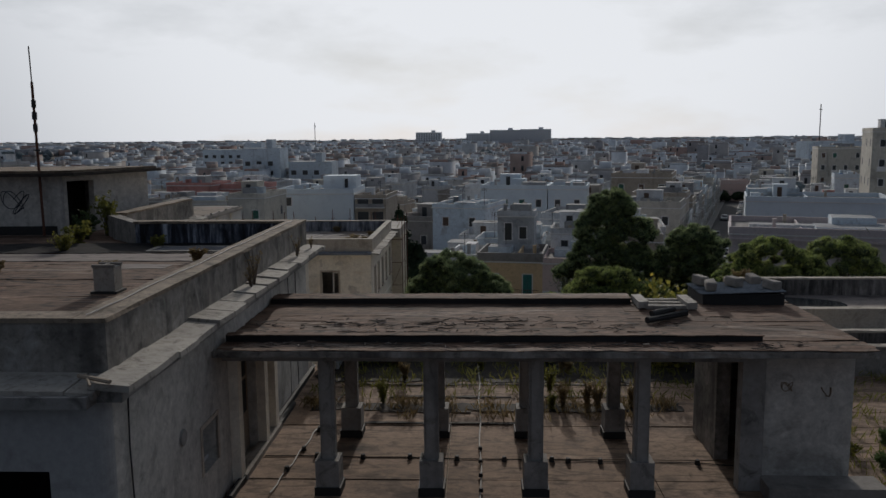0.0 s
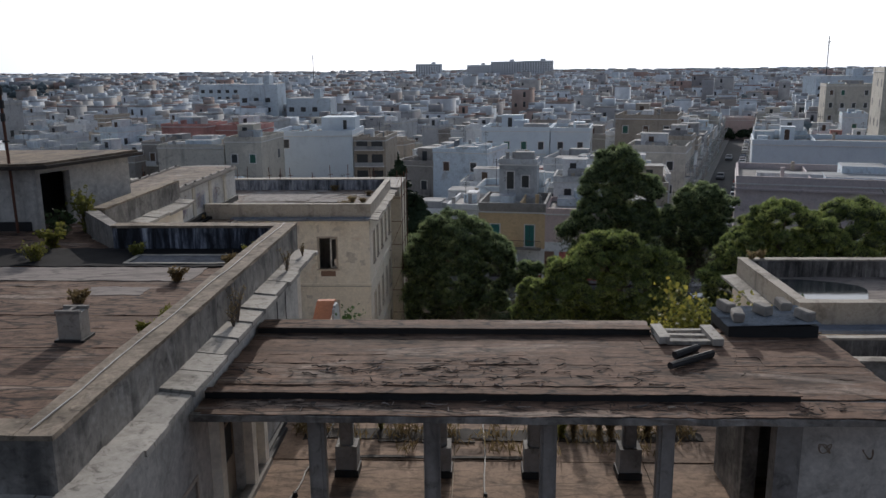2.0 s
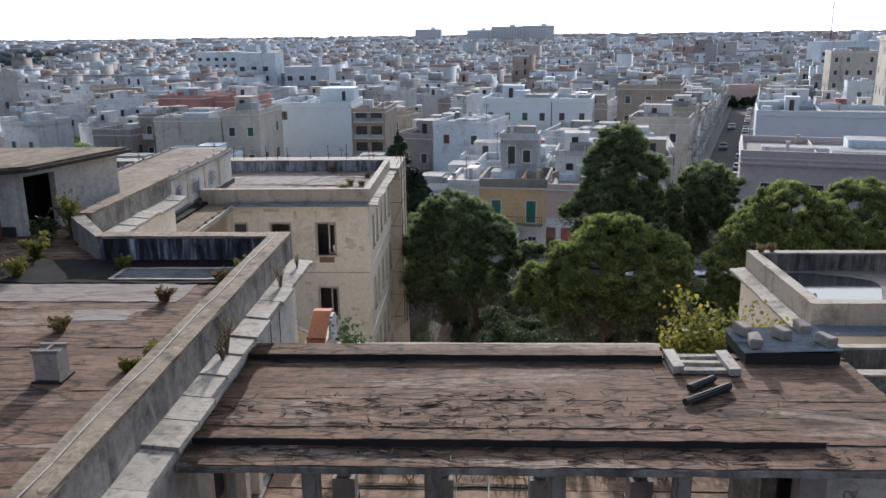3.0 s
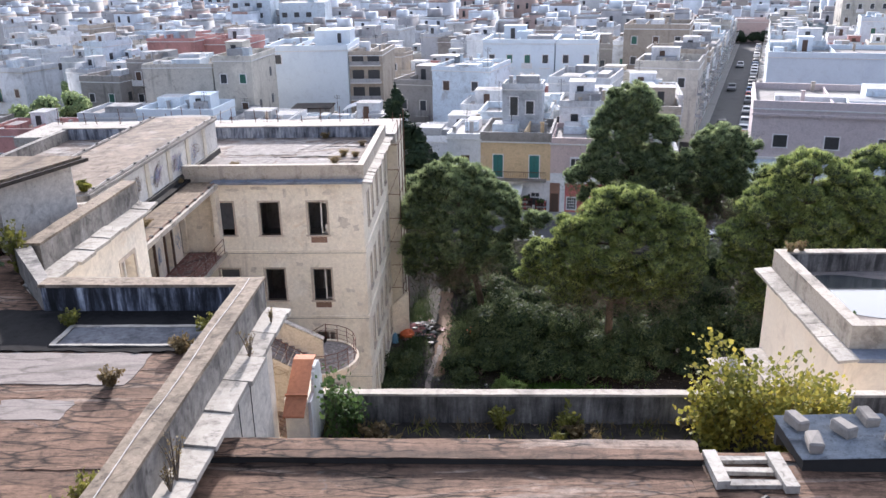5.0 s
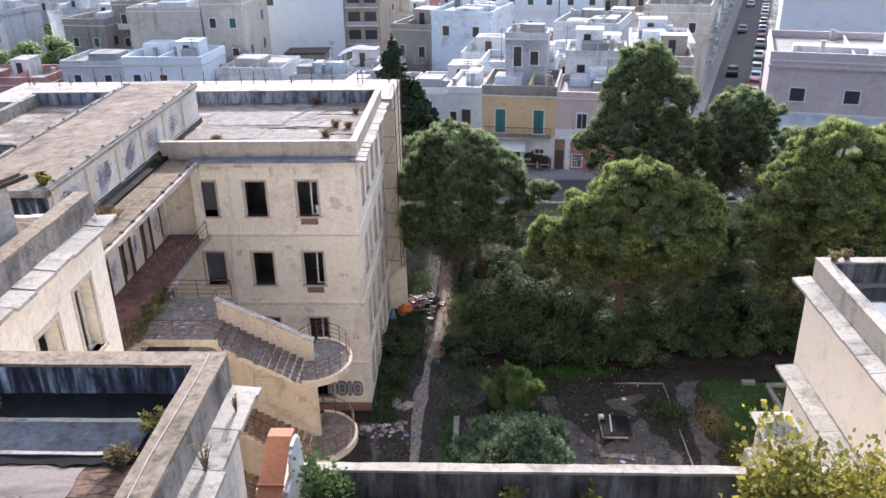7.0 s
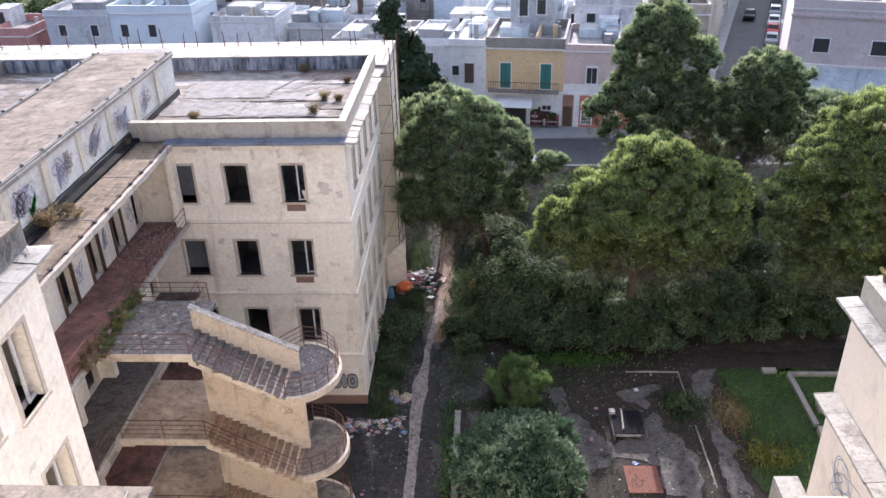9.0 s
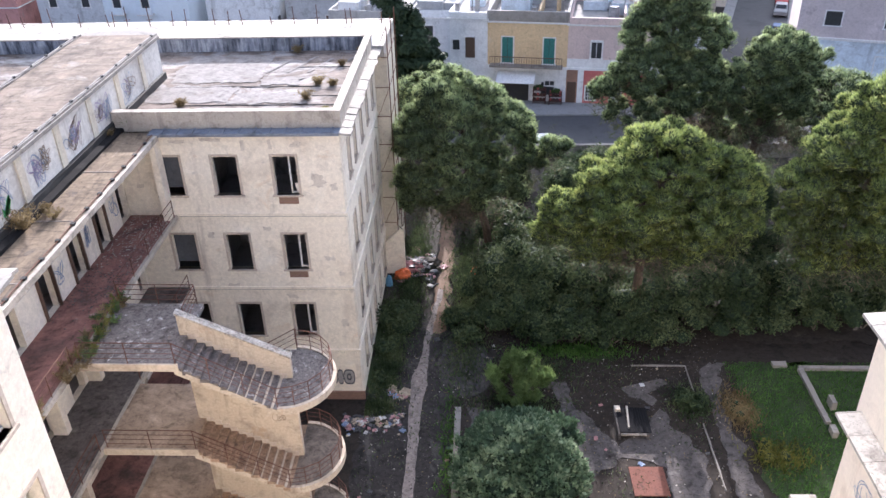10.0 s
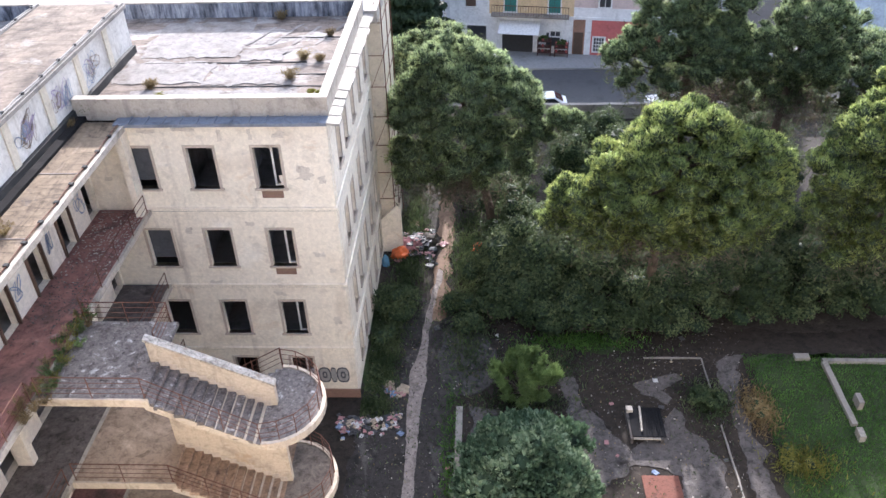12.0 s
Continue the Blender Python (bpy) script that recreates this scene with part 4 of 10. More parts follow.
scribble(pergola, (7.3, 17.045, 18.4), (1, 0), 0.35, 0.4, M_GRAF_FADE, 15, 1, 0.02, (0, -0.008))
# sheet-metal cover weighted with stones, timber pallet and bitumen roll on the pergola roof
M_TIN = surface("galvanised_sheet", (0.27, 0.29, 0.31), (0.12, 0.125, 0.13), (0.40, 0.42, 0.44), 1.6, 12, amount=1.0, rough=0.65, grime=1.0)
cover = thing("sheet_metal_cover", "corrugated metal sheets weighted with concrete blocks on the pergola roof", "roof cover", (7.0, 21.1, 19.6))
for k in range(3):
    bm = bmesh.new()
    x0 = 5.95 + k * 0.66
    cols = 84
    ring = []
    for i in range(cols + 1):
        yy = 20.45 + 1.45 * i / cols
        zz = 19.86 + 0.014 * math.sin(i * math.pi * 0.5) + 0.02 * k + 0.02 * noise.noise(Vector((i * 0.1, k * 3, 0)))
        ring.append((bm.verts.new((x0, yy, zz)), bm.verts.new((x0 + 0.7, yy, zz + 0.02)), bm.verts.new((x0, yy, zz - 0.012)), bm.verts.new((x0 + 0.7, yy, zz + 0.008))))
    for a, b in zip(ring, ring[1:]):
        bm.faces.new((a[0], a[1], b[1], b[0]))
        bm.faces.new((a[3], a[2], b[2], b[3]))
    wpart("metal_sheet", bm, M_TIN, cover)
wpart("hatch_curb", worn(boxes((6.0, 20.5, 19.56, 7.95, 20.62, 19.84), (6.0, 21.75, 19.3, 7.95, 21.87, 19.84), (6.0, 20.62, 19.56, 6.12, 21.75, 19.84), (7.83, 20.62, 19.56, 7.95, 21.75, 19.84)), 0.015), M_TAR, cover)
for k, (x, y, r) in enumerate(((6.2, 21.45, 20), (6.25, 20.75, -10), (6.95, 21.2, 25), (7.55, 21.6, 5), (7.75, 20.8, 25))):
    bm = boxes((-0.13, -0.22, 0, 0.13, 0.22, 0.22))
    bmesh.ops.bevel(bm, geom=bm.edges[:], offset=0.03, segments=1, affect="EDGES")
    worn(bm, 0.03, k, 4)
    bm.transform(pose(x, y, 19.92, 4, 0, r))
    tagged(part("concrete_block", bm, M_CONCRETE), "rough grey concrete block lying on metal sheets", "block", "blocks on the cover")
pallet = thing("broken_pallet", "weathered grey broken timber frame lying on the roof felt", "pallet", (5.0, 20.4, 19.6))
for k, s in enumerate(((4.36, 19.90, 4.58, 20.85), (5.46, 19.80, 5.70, 20.80), (4.53, 19.95, 5.53, 20.11), (4.53, 20.33, 5.53, 20.47), (4.53, 20.67, 5.53, 20.81))):
    wpart("board", worn(boxes((s[0], s[1], 19.6 if k > 1 else 19.62, s[2], s[3], 19.68 if k > 1 else 19.78)), 0.03, k, 3), M_LEDGE, pallet)
roll = thing("bitumen_roll", "crumpled black bitumen felt roll on the roof", "roofing felt", (4.8, 19.1, 19.6))
for k, (a, b) in enumerate((((4.27, 18.5), (5.28, 19.2)), ((4.5, 19.1), (5.1, 19.6)))):
    bm = bmesh.new()
    tube(bm, (*a, 19.66), (*b, 19.68), 0.08, 8)
    wpart("felt", worn(bm, 0.04, k, 5), M_TAR, roll)

# stair turret with tiled roof beside the front wing
turret = thing("stair_turret", "small white stair turret with terracotta roof by the terrace wall", "turret", (-4.0, 26.4, T))
wpart("wall", worn(boxes((-4.45, 25.62, T - 0.1, -3.87, 27.1, 18.0)), 0.01), M_PLASTER, turret)
bm = bmesh.new()
sec = [(26.95, 18.58), (26.6, 18.62), (25.6, 18.15), (25.1, 17.85)]
for zoff in (0,):
    lo = [[bm.verts.new((x, y, z - 0.05)) for y, z in sec] for x in (-4.38, -3.86)]
    hi = [[bm.verts.new((x, y, z)) for y, z in sec] for x in (-4.38, -3.86)]
    for i in range(3):
        bm.faces.new((hi[0][i], hi[0][i + 1], hi[1][i + 1], hi[1][i]))
        bm.faces.new((lo[1][i], lo[1][i + 1], lo[0][i + 1], lo[0][i]))
        bm.faces.new((hi[1][i], hi[1][i + 1], lo[1][i + 1], lo[1][i]))
        bm.faces.new((lo[0][i], lo[0][i + 1], hi[0][i + 1], hi[0][i]))
    bm.faces.new((hi[0][3], lo[0][3], lo[1][3], hi[1][3]))
    bm.faces.new((hi[1][0], lo[1][0], lo[0][0], hi[0][0]))
bmesh.ops.recalc_face_normals(bm, faces=bm.faces[:])
wpart("tiled_roof", bm, M_TERRACOTTA, turret, "faded terracotta tile roof")
wpart("tile_edge", worn(boxes((-4.40, 25.55, 18.12, -3.84, 25.6, 18.19)), 0.005), M_TERRACOTTA, turret)
bm = bmesh.new()
prism(bm, [(-3.86, 27.1), (-3.78, 27.1), (-3.78, 25.6), (-3.86, 25.6)], T, 17.95)
for k in range(8):
    a0, a1 = radians(180 * k / 8), radians(180 * (k + 1) / 8)
    box(bm, -3.858, 26.55 + 0.48 * math.cos(a1), 17.9, -3.782, 26.55 + 0.48 * math.cos(a0), 18.05 + 0.50 * math.sin((a0 + a1) / 2))
wpart("gable", bm, M_WHITE, turret, "white curved gable")

# ---- rear wing ----
rear = thing("rear_wing", "four-storey cream hospital wing with empty windows and flat roof", "building", (-12, 60, 0))
WX = [(-15.33, -14.16), (-12.57, -11.41), (-9.68, -8.56)]
WZ = [(12.80, 14.82), (8.57, 10.60), (4.40, 6.42), (0.95, 2.75)]
bm = bmesh.new()
wall(bm, (-17.2, 54.0), (-6.4, 54.0), 0, RC - 0.12, 0.26, [(x0 + 17.2, z0, x1 + 17.2, z1) for x0, x1 in WX for z0, z1 in WZ])
wpart("front_wall", bm, M_PLASTER, rear)
SY = (55.9, 57.9, 60.4, 62.9, 65.4)
bm = bmesh.new()
wall(bm, (-6.4, 54.45), (-6.4, 67.6), 0, RC - 0.12, 0.45, [(y - 54.45, z0, y + 0.85 - 54.45, z1) for y in SY for z0, z1 in WZ])
wpart("side_wall", bm, M_PLASTER, rear)
for i, (x0, x1) in enumerate(WX):
    for j, (z0, z1) in enumerate(WZ):
        window(rear, (x0, 54.0), (x1, 54.0), z0, z1, (0, 1), brick=(i == 2 and j < 2), half_frame=(i == 2), bars=(j == 3), blind=(i == 0 and j < 2))
for y in SY:
    for z0, z1 in WZ:
        window(rear, (-6.4, y), (-6.4, y + 0.85), z0, z1, (-1, 0), frame=0.1)
for z in (F3, 7.45, 3.42):
    bar_part("string_course", (-15.2, 53.90, z - 0.07, -6.33, 54.01, z + 0.07), M_PLASTER, rear, cut=0.006)
    # thin grey bar, added to draw the grime line under each course
    bar_part("drip_mould", (-15.2, 53.955, z - 0.125, -6.35, 54.01, z - 0.07), M_PLASTER_GREY, rear, "thin bar of grime under the string course", cut=0.006)
    bar_part("string_course", (-6.41, 53.94, z - 0.07, -6.33, 67.5, z + 0.07), M_PLASTER, rear, cut=0.006)
bar_part("plinth", (-15.2, 53.9, 0, -6.3, 54.01, 0.55), M_BRICKFILL, rear, "damp reddish plinth", cut=0.01)
for z in (F3, 7.5, F1):
    wpart("inner_floor", boxes((-29.5, 54.4, z - 0.25, -6.9, 67.2, z)), M_CONCRETE, rear)
wpart("inner_wall", boxes((-13.6, 54.45, 0, -13.4, 58.5, 15.9), (-10.9, 54.45, 0, -10.7, 58.5, 15.9), (-17.2, 58.5, 0, -6.9, 58.7, 15.9), (-10.7, 58.7, 0, -10.5, 67.2, 15.9)), M_PLASTER_GREY, rear)
wpart("back_wall", boxes((-30, 67.2, 0, -6.42, 67.6, RC - 0.12), (-30, 54.5, 0, -29.6, 67.2, RC - 0.12)), M_PLASTER, rear)
bm = bmesh.new()
NX, NY = 44, 26
deck = [[bm.verts.new((-17.0 + 10.4 * i / NX, 54.5 + 12.1 * j / NY, RC + 0.03 * noise.noise(Vector((i * 0.3, j * 0.35, 3))))) for j in range(NY + 1)] for i in range(NX + 1)]
for i in range(NX):
    for j in range(NY):
        bm.faces.new((deck[i][j], deck[i + 1][j], deck[i + 1][j + 1], deck[i][j + 1]))
box(bm, -30, 54.02, RC - 0.3, -6.42, 67.5, RC - 0.12)
box(bm, -30, 54.5, RC - 0.12, -17.0, 67.4, RC)
wpart("roof", bm, M_ROOF_WHITE, rear, "pale stained roof screed")
M_SCREED = surface("chalky_roof_screed", (0.255, 0.23, 0.212), (0.165, 0.135, 0.115), (0.31, 0.29, 0.277), 0.5, 9, amount=1.0, grime=0.9, mottle=(1.6, 0.4), blotches=(((0.19, 0.145, 0.115), 0.8, 0.60, 0.6, (0.5, 1.2, 1)),))
for k, spec in enumerate(((-16.6, 60.6, -11.8, 65.4), (-16.9, 57.6, -12.6, 60.0), (-12.4, 57.4, -8.4, 59.0), (-11.5, 60.2, -9.4, 61.4), (-15.5, 55.2, -8.0, 56.8))):
    wpart("screed_patch", ragged(bmesh.new(), *spec, RC + 0.024 + 0.004 * k, 0.34, 500 + k, 0.22, 0.008, 0.0), M_SCREED, rear, "chalky pale screed patch")
for k in range(4):
    # pale runs towards the parapet corner
    x = -11.6 + k * 1.15
    bm = ragged(bmesh.new(), 0, -0.09, 2.6 + 0.4 * (k % 2), 0.09, 0, 0.07, 520 + k, 0.12, 0.006, 0.0)
    bm.transform(pose(x, 62.2, RC + 0.026, 0, 0, 68))
    wpart("lime_run", bm, M_SCREED, rear)
for k, (x0, x1, y) in enumerate(((-16.0, -8.2, 59.9), (-10.2, -6.9, 63.1), (-15, -6.9, 57.2), (-9, -6.9, 58.5))):
    bar_part("roof_seam", (x0, y, RC - 0.02, x1, y + 0.05, RC + 0.035), M_TAR, rear, cut=0.03, seed=k)
for k, s in enumerate(((-17.0, 54.2, -6.28, 54.55), (-6.65, 54.55, -6.28, 66.2), (-30, 66.2, -6.28, 66.55))):
    bar_part("parapet", (s[0], s[1], RC - 0.12, s[2], s[3], 16.94), M_PARAPET_LT if k < 2 else M_DRIP_LT, rear, cut=0.012, seed=k + 30)
    bar_part("coping", (s[0], s[1] - 0.02, 16.94, s[2] + 0.02, s[3] + 0.02, 17.01), M_PARAPET_LT, rear, cut=0.015, seed=k + 40)
slabs(rear, "y", -6.30, -5.75, 53.5, 67.6, 16.18, 0.85, drop=0.06, seed=7)
bar_part("lead_flashing", (-15.2, 53.52, 16.02, -6.3, 54.2, 16.16), M_BLUEGREY, rear, "blue-grey metal flashing", cut=0.015)
for i in range(12):
    bar_part("flashing_seam", (-14.6 + i * 0.72, 53.50, 16.15, -14.54 + i * 0.72, 54.19, 16.215), M_BLUEGREY, rear, cut=0.005, seed=i)
# patches where the top coat of plaster has come away, and hairline cracks
M_SCAR = surface("bare_grey_render", (0.64, 0.575, 0.49), (0.44, 0.38, 0.32), (0.74, 0.68, 0.60), 2.0, 18, amount=1.0, grime=0.9, bumps=0.4)
rnd = random.Random(71)
for k, (x, z, w, h) in enumerate(((-7.6, 13.55, 0.55, 0.7), (-8.6, 13.2, 0.22, 0.45), (-6.85, 13.2, 0.3, 0.4), (-14.1, 15.62, 0.8, 0.14), (-12.5, 15.70, 1.0, 0.16), (-8.5, 15.4, 0.5, 0.3), (-11.0, 15.4, 0.18, 0.55), (-9.7, 15.45, 0.16, 0.5), (-16.3, 13.3, 0.35, 0.2), (-7.4, 9.2, 0.5, 0.3), (-6.9, 8.3, 0.3, 0.2), (-10.4, 10.9, 0.4, 0.25), (-13.3, 10.6, 0.3, 0.35), (-7.0, 5.2, 0.35, 0.5), (-9.6, 6.9, 0.5, 0.2), (-12.6, 7.6, 0.6, 0.18))):
    bm = ragged(bmesh.new(), x - w / 2, -h / 2, x + w / 2, h / 2, 0, min(w, h) * 0.45, 540 + k, 0.06, 0.003, 0.0)
    bm.transform(pose(0, 53.997, z, 90, 0, 0))
    wpart("bare_render", bm, M_SCAR, rear)
# rearmost lower roof with scaffold posts
bar_part("back_terrace", (-34, 66.55, 15.6, -5.6, 72.6, 16.3), M_LEDGE, rear, "whitewashed back roof strip", cut=0.02)
wpart("annex_wall", boxes((-30, 67.62, 0, -5.6, 72.5, 15.6)), M_YELLOWED, rear)
bm = bmesh.new()
ring = [(-6.40, 0), (-5.10, 0), (-5.10, 3.7), (-6.40, 2.5)]
lo, hi = [bm.verts.new((x, 67.1, z)) for x, z in ring], [bm.verts.new((x, 67.35, z)) for x, z in ring]
bm.faces.new(lo)
bm.faces.new(hi[::-1])
for k in range(4):
    bm.faces.new((lo[k], hi[k], hi[(k + 1) % 4], lo[(k + 1) % 4]))
bmesh.ops.recalc_face_normals(bm, faces=bm.faces[:])
wpart("annex_ramp_wall", bm, M_PLASTER, rear)
rnd = random.Random(23)
x = -33.0
while x < -6.0:
    bm = bmesh.new()
    hgt = rnd.uniform(0.5, 1.3)
    tube(bm, (x, 71.5, 16.25), (x + rnd.uniform(-0.1, 0.1), 71.5, 16.3 + hgt), 0.03, 5)
    tube(bm, (x - 0.18, 71.5, 16.3 + hgt * 0.3), (x + 0.2, 71.5, 16.3 + hgt * 0.34), 0.022, 5)
    wpart("rusty_post", bm, M_RUST, rear)
    x += rnd.choice((0.35, 0.9, 1.5, 1.9))
for k in range(8):
    z = 2.0 + k * 1.9
    bm = bmesh.new()
    tube(bm, (-6.38, 67.40, z), (-5.45, 67.40, z), 0.025, 5)
    wpart("scaffold_rung", bm, M_RUST, rear)
    bm = bmesh.new()
    tube(bm, (-5.5, 67.45, z), (-5.5, 72.4, z + 0.02), 0.025, 5)
    wpart("scaffold_ledger", bm, M_RUST, rear)
    if k % 2:
        bm = bmesh.new()
        tube(bm, (-6.3, 67.40, z), (-5.5, 67.40, z + 1.9), 0.016, 5)
        wpart("scaffold_brace", bm, M_RUST, rear)
for y in (67.45, 69.9, 72.3):
    bm = bmesh.new()
    tube(bm, (-5.5, y, 0), (-5.5, y, 17.1), 0.032, 6)
    wpart("scaffold_pole", bm, M_RUST, rear)

# raised corridor roof with painted side wall
corridor = thing("roof_corridor", "long raised roof corridor with graffiti-covered white side wall", "building", (-19, 52, RC))
wpart("side_wall", boxes((-21.0, 42.7, 16.0, -17.1, 61.5, 18.42)), M_IVORY, corridor)
for k in range(6):
    y = 42.85 + k * 3.16
    wpart("pilaster", boxes((-17.12, y, 16.15, -17.04, y + 0.46, 18.42)), M_YELLOWED, corridor)
    if k < 5:
        for g in range(3):
            scribble(corridor, (-17.09, y + 0.6 + 0.5 * (g % 2), 16.65 + 0.15 * g), (0, 1), 1.7 - 0.3 * g, 1.3 - 0.2 * g, (M_GRAF_PURPLE, M_GRAF_BLUE, M_GRAF_FADE)[(g + k) % 3], 20 + k * 3 + g, (4, 5, 5, 4, 3)[k] - g, 0.03, (0.006 + 0.001 * g, 0))
scribble(corridor, (-17.09, 44.2, 16.6), (0, 1), 1.0, 0.7, M_GRAF_GREEN, 77, 3, 0.07, (0.009, 0))
scribble(corridor, (-17.09, 43.5, 16.6), (0, 1), 1.2, 1.4, M_GRAF_DARK, 79, 3, 0.04, (0.011, 0))
bar_part("bitumen_skirt", (-17.12, 42.7, 16.05, -16.92, 61.5, 16.5), M_TAR, corridor, cut=0.04)
bar_part("gutter", (-17.1, 42.7, 16.05, -16.55, 54.2, 16.24), M_DARKFELT, corridor, cut=0.03)
bm = bmesh.new()
arc = [(-19.0 + 2.1 * math.sin(radians(a)), 61.3 + 1.0 * math.cos(radians(a))) for a in range(-80, 81, 20)]
prism(bm, [(-21.2, 42.3), (-16.85, 42.3), (-16.85, 61.2)] + arc[::-1] + [(-21.2, 61.2)], 18.42, 18.58)
bmesh.ops.recalc_face_normals(bm, faces=bm.faces[:])
wpart("roof_slab", bm, M_CONCRETE, corridor)
bm = bmesh.new()
NX, NY = 10, 50
deck = [[bm.verts.new((-21.0 + 3.95 * i / NX, 42.4 + 18.9 * j / NY, 18.60 + 0.02 * noise.noise(Vector((i * 0.5, j * 0.5, 8))))) for j in range(NY + 1)] for i in range(NX + 1)]
for i in range(NX):
    for j in range(NY):
        bm.faces.new((deck[i][j], deck[i + 1][j], deck[i + 1][j + 1], deck[i][j + 1]))
wpart("roof_screed", bm, M_ROOF_CORR, corridor)
for k, x in enumerate((-17.0, -21.1)):
    bar_part("roof_curb", (x - 0.08, 42.4, 18.56, x + 0.08, 61.3, 18.68), M_CONCRETE, corridor, cut=0.03, seed=k)
    cable(corridor, [(x + 0.03 * math.sin(i * 1.7), 42.5 + i * 0.8, 18.72) for i in range(24)], 0.018)
    for i in range(12):
        wpart("cable_block", worn(boxes((x - 0.06, 43 + i * 1.6, 18.66, x + 0.06, 43.12 + i * 1.6, 18.76)), 0.01, i), M_TAR, corridor)
bar_part("front_beam", (-21.2, 42.2, 18.3, -16.85, 42.4, 18.6), M_PARAPET, corridor, cut=0.02)
wpart("recess_wall", boxes((-20.9, 42.5, 16.1, -17.2, 42.69, 18.3)), M_TARSTREAK, corridor)
bar_part("court_roof", (-30, 34.8, 15.9, -17.0, 42.7, 16.1), M_ROOF, corridor, cut=0.02)
bar_part("west_roof", (-30, 42.7, 15.9, -21.0, 54.2, 16.1), M_ROOF, corridor, cut=0.02)
bar_part("west_parapet", (-28.5, 54.2, 16.0, -21.0, 54.5, 16.95), M_PARAPET, corridor, cut=0.02)
bar_part("west_parapet", (-30, 54.2, 16.0, -29.6, 66.2, 16.95), M_PARAPET, corridor, cut=0.02)
wpart("lower_wall", boxes((-30, 34.8, 0, -20.2, 54.0, 15.9)), M_PLASTER, corridor)

# ---- gallery along the court ----
M_RUBBLE = surface("dirty_rubble_floor", (0.145, 0.125, 0.115), (0.065, 0.055, 0.05), (0.26, 0.235, 0.215), 0.8, 12, amount=1.0, grime=1.0, bumps=0.6, mottle=(3.5, 0.65))
gallery = thing("open_gallery", "three-storey open gallery with red floors along the court", "gallery", (-16, 45, 0))
GD = [(45.0, 46.1), (47.75, 48.8), (50.35, 51.4), (52.95, 53.85), (42.2, 43.3), (39.4, 40.5), (36.6, 37.7)]
bm = bmesh.new()
wall(bm, (-17.1, 34.85), (-17.1, 54.0), 0, 15.9, 0.3, [(a - 34.85, z, b - 34.85, z + 2.7) for a, b in GD for z in (F3, F2, F1, 0.05)])
wpart("back_wall", bm, M_PLASTER, gallery)
# solid near-black block: shade of the gallery rooms painted as its colour
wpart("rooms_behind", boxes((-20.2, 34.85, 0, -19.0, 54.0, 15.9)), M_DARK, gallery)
wpart("rooms_floor", boxes(*[(-19.0, 34.85, z - 0.2, -17.4, 54.0, z) for z in (F3, F2, F1)]), M_CONCRETE, gallery)
for z, (a, b) in ((F3, GD[0]), (F3, GD[1]), (F3, GD[2])):
    wpart("door_frame", boxes((-17.14, a - 0.08, z, -16.98, a, z + 2.75), (-17.14, b, z, -16.98, b + 0.08, z + 2.75)), M_BROWNWOOD, gallery)
for k, y in enumerate((46.3, 49.0, 51.6)):
    scribble(gallery, (-17.09, y + 0.1, F3 + 0.7), (0, 1), 1.0, 1.3, M_GRAF_BLUE, 50 + k, 2, 0.04, (0.006, 0))
bar_part("gallery_roof", (-17.1, 35.2, 15.85, -14.85, 53.9, 16.1), M_ROOF_Y, gallery, cut=0.015)
bar_part("roof_fascia", (-14.9, 35.2, 15.86, -14.74, 53.55, 16.11), M_PARAPET_LT, gallery, cut=0.02)
cable(gallery, [(-14.95 + 0.03 * math.sin(i * 1.3), 35.5 + i * 0.75, 16.17) for i in range(25)], 0.022, M_RUST)
for i in range(14):
    wpart("cable_block", worn(boxes((-15.02, 36.2 + i * 1.25, 16.08, -14.86, 36.35 + i * 1.25, 16.2)), 0.02, i), M_TAR, gallery)
for i in range(3):
    bar_part("roof_lap", (-16.6, 41 + i * 4.3, 16.09, -14.95, 41.05 + i * 4.3, 16.12), M_ROOF_PALE, gallery, cut=0.01, seed=i)
for z in (F3, F2, F1):
    bar_part("gallery_floor", (-17.1, 35.2, z - 0.22, -14.85, 53.9, z), M_RUBBLE if z == F2 else M_REDFLOOR, gallery, "worn grey gallery floor" if z == F2 else "dark red worn gallery floor", cut=0.012)
    bar_part("floor_fascia", (-14.87, 35.2, z - 0.22, -14.74, 53.9, z + 0.02), M_PARAPET_LT, gallery, cut=0.02)
    for y in (43.0, 46.4, 49.6):
        if z < F3:
            wpart("pier", worn(boxes((-17.1, y, z, -16.5, y + 0.35, z + 3.95)), 0.01), M_PLASTER, gallery)
wpart("pier", worn(boxes((-15.2, 53.3, F3, -14.9, 54.0, 15.8)), 0.01), M_PLASTER, gallery)
for z in (F3, F2, F1):
    railing(gallery, [(-14.8, 46.5, z), (-14.8, 53.6, z)], 0.95, 3, 1.7)
    railing(gallery, [(-14.8, 35.4, z), (-14.8, 42.1, z)], 0.95, 3, 1.7)

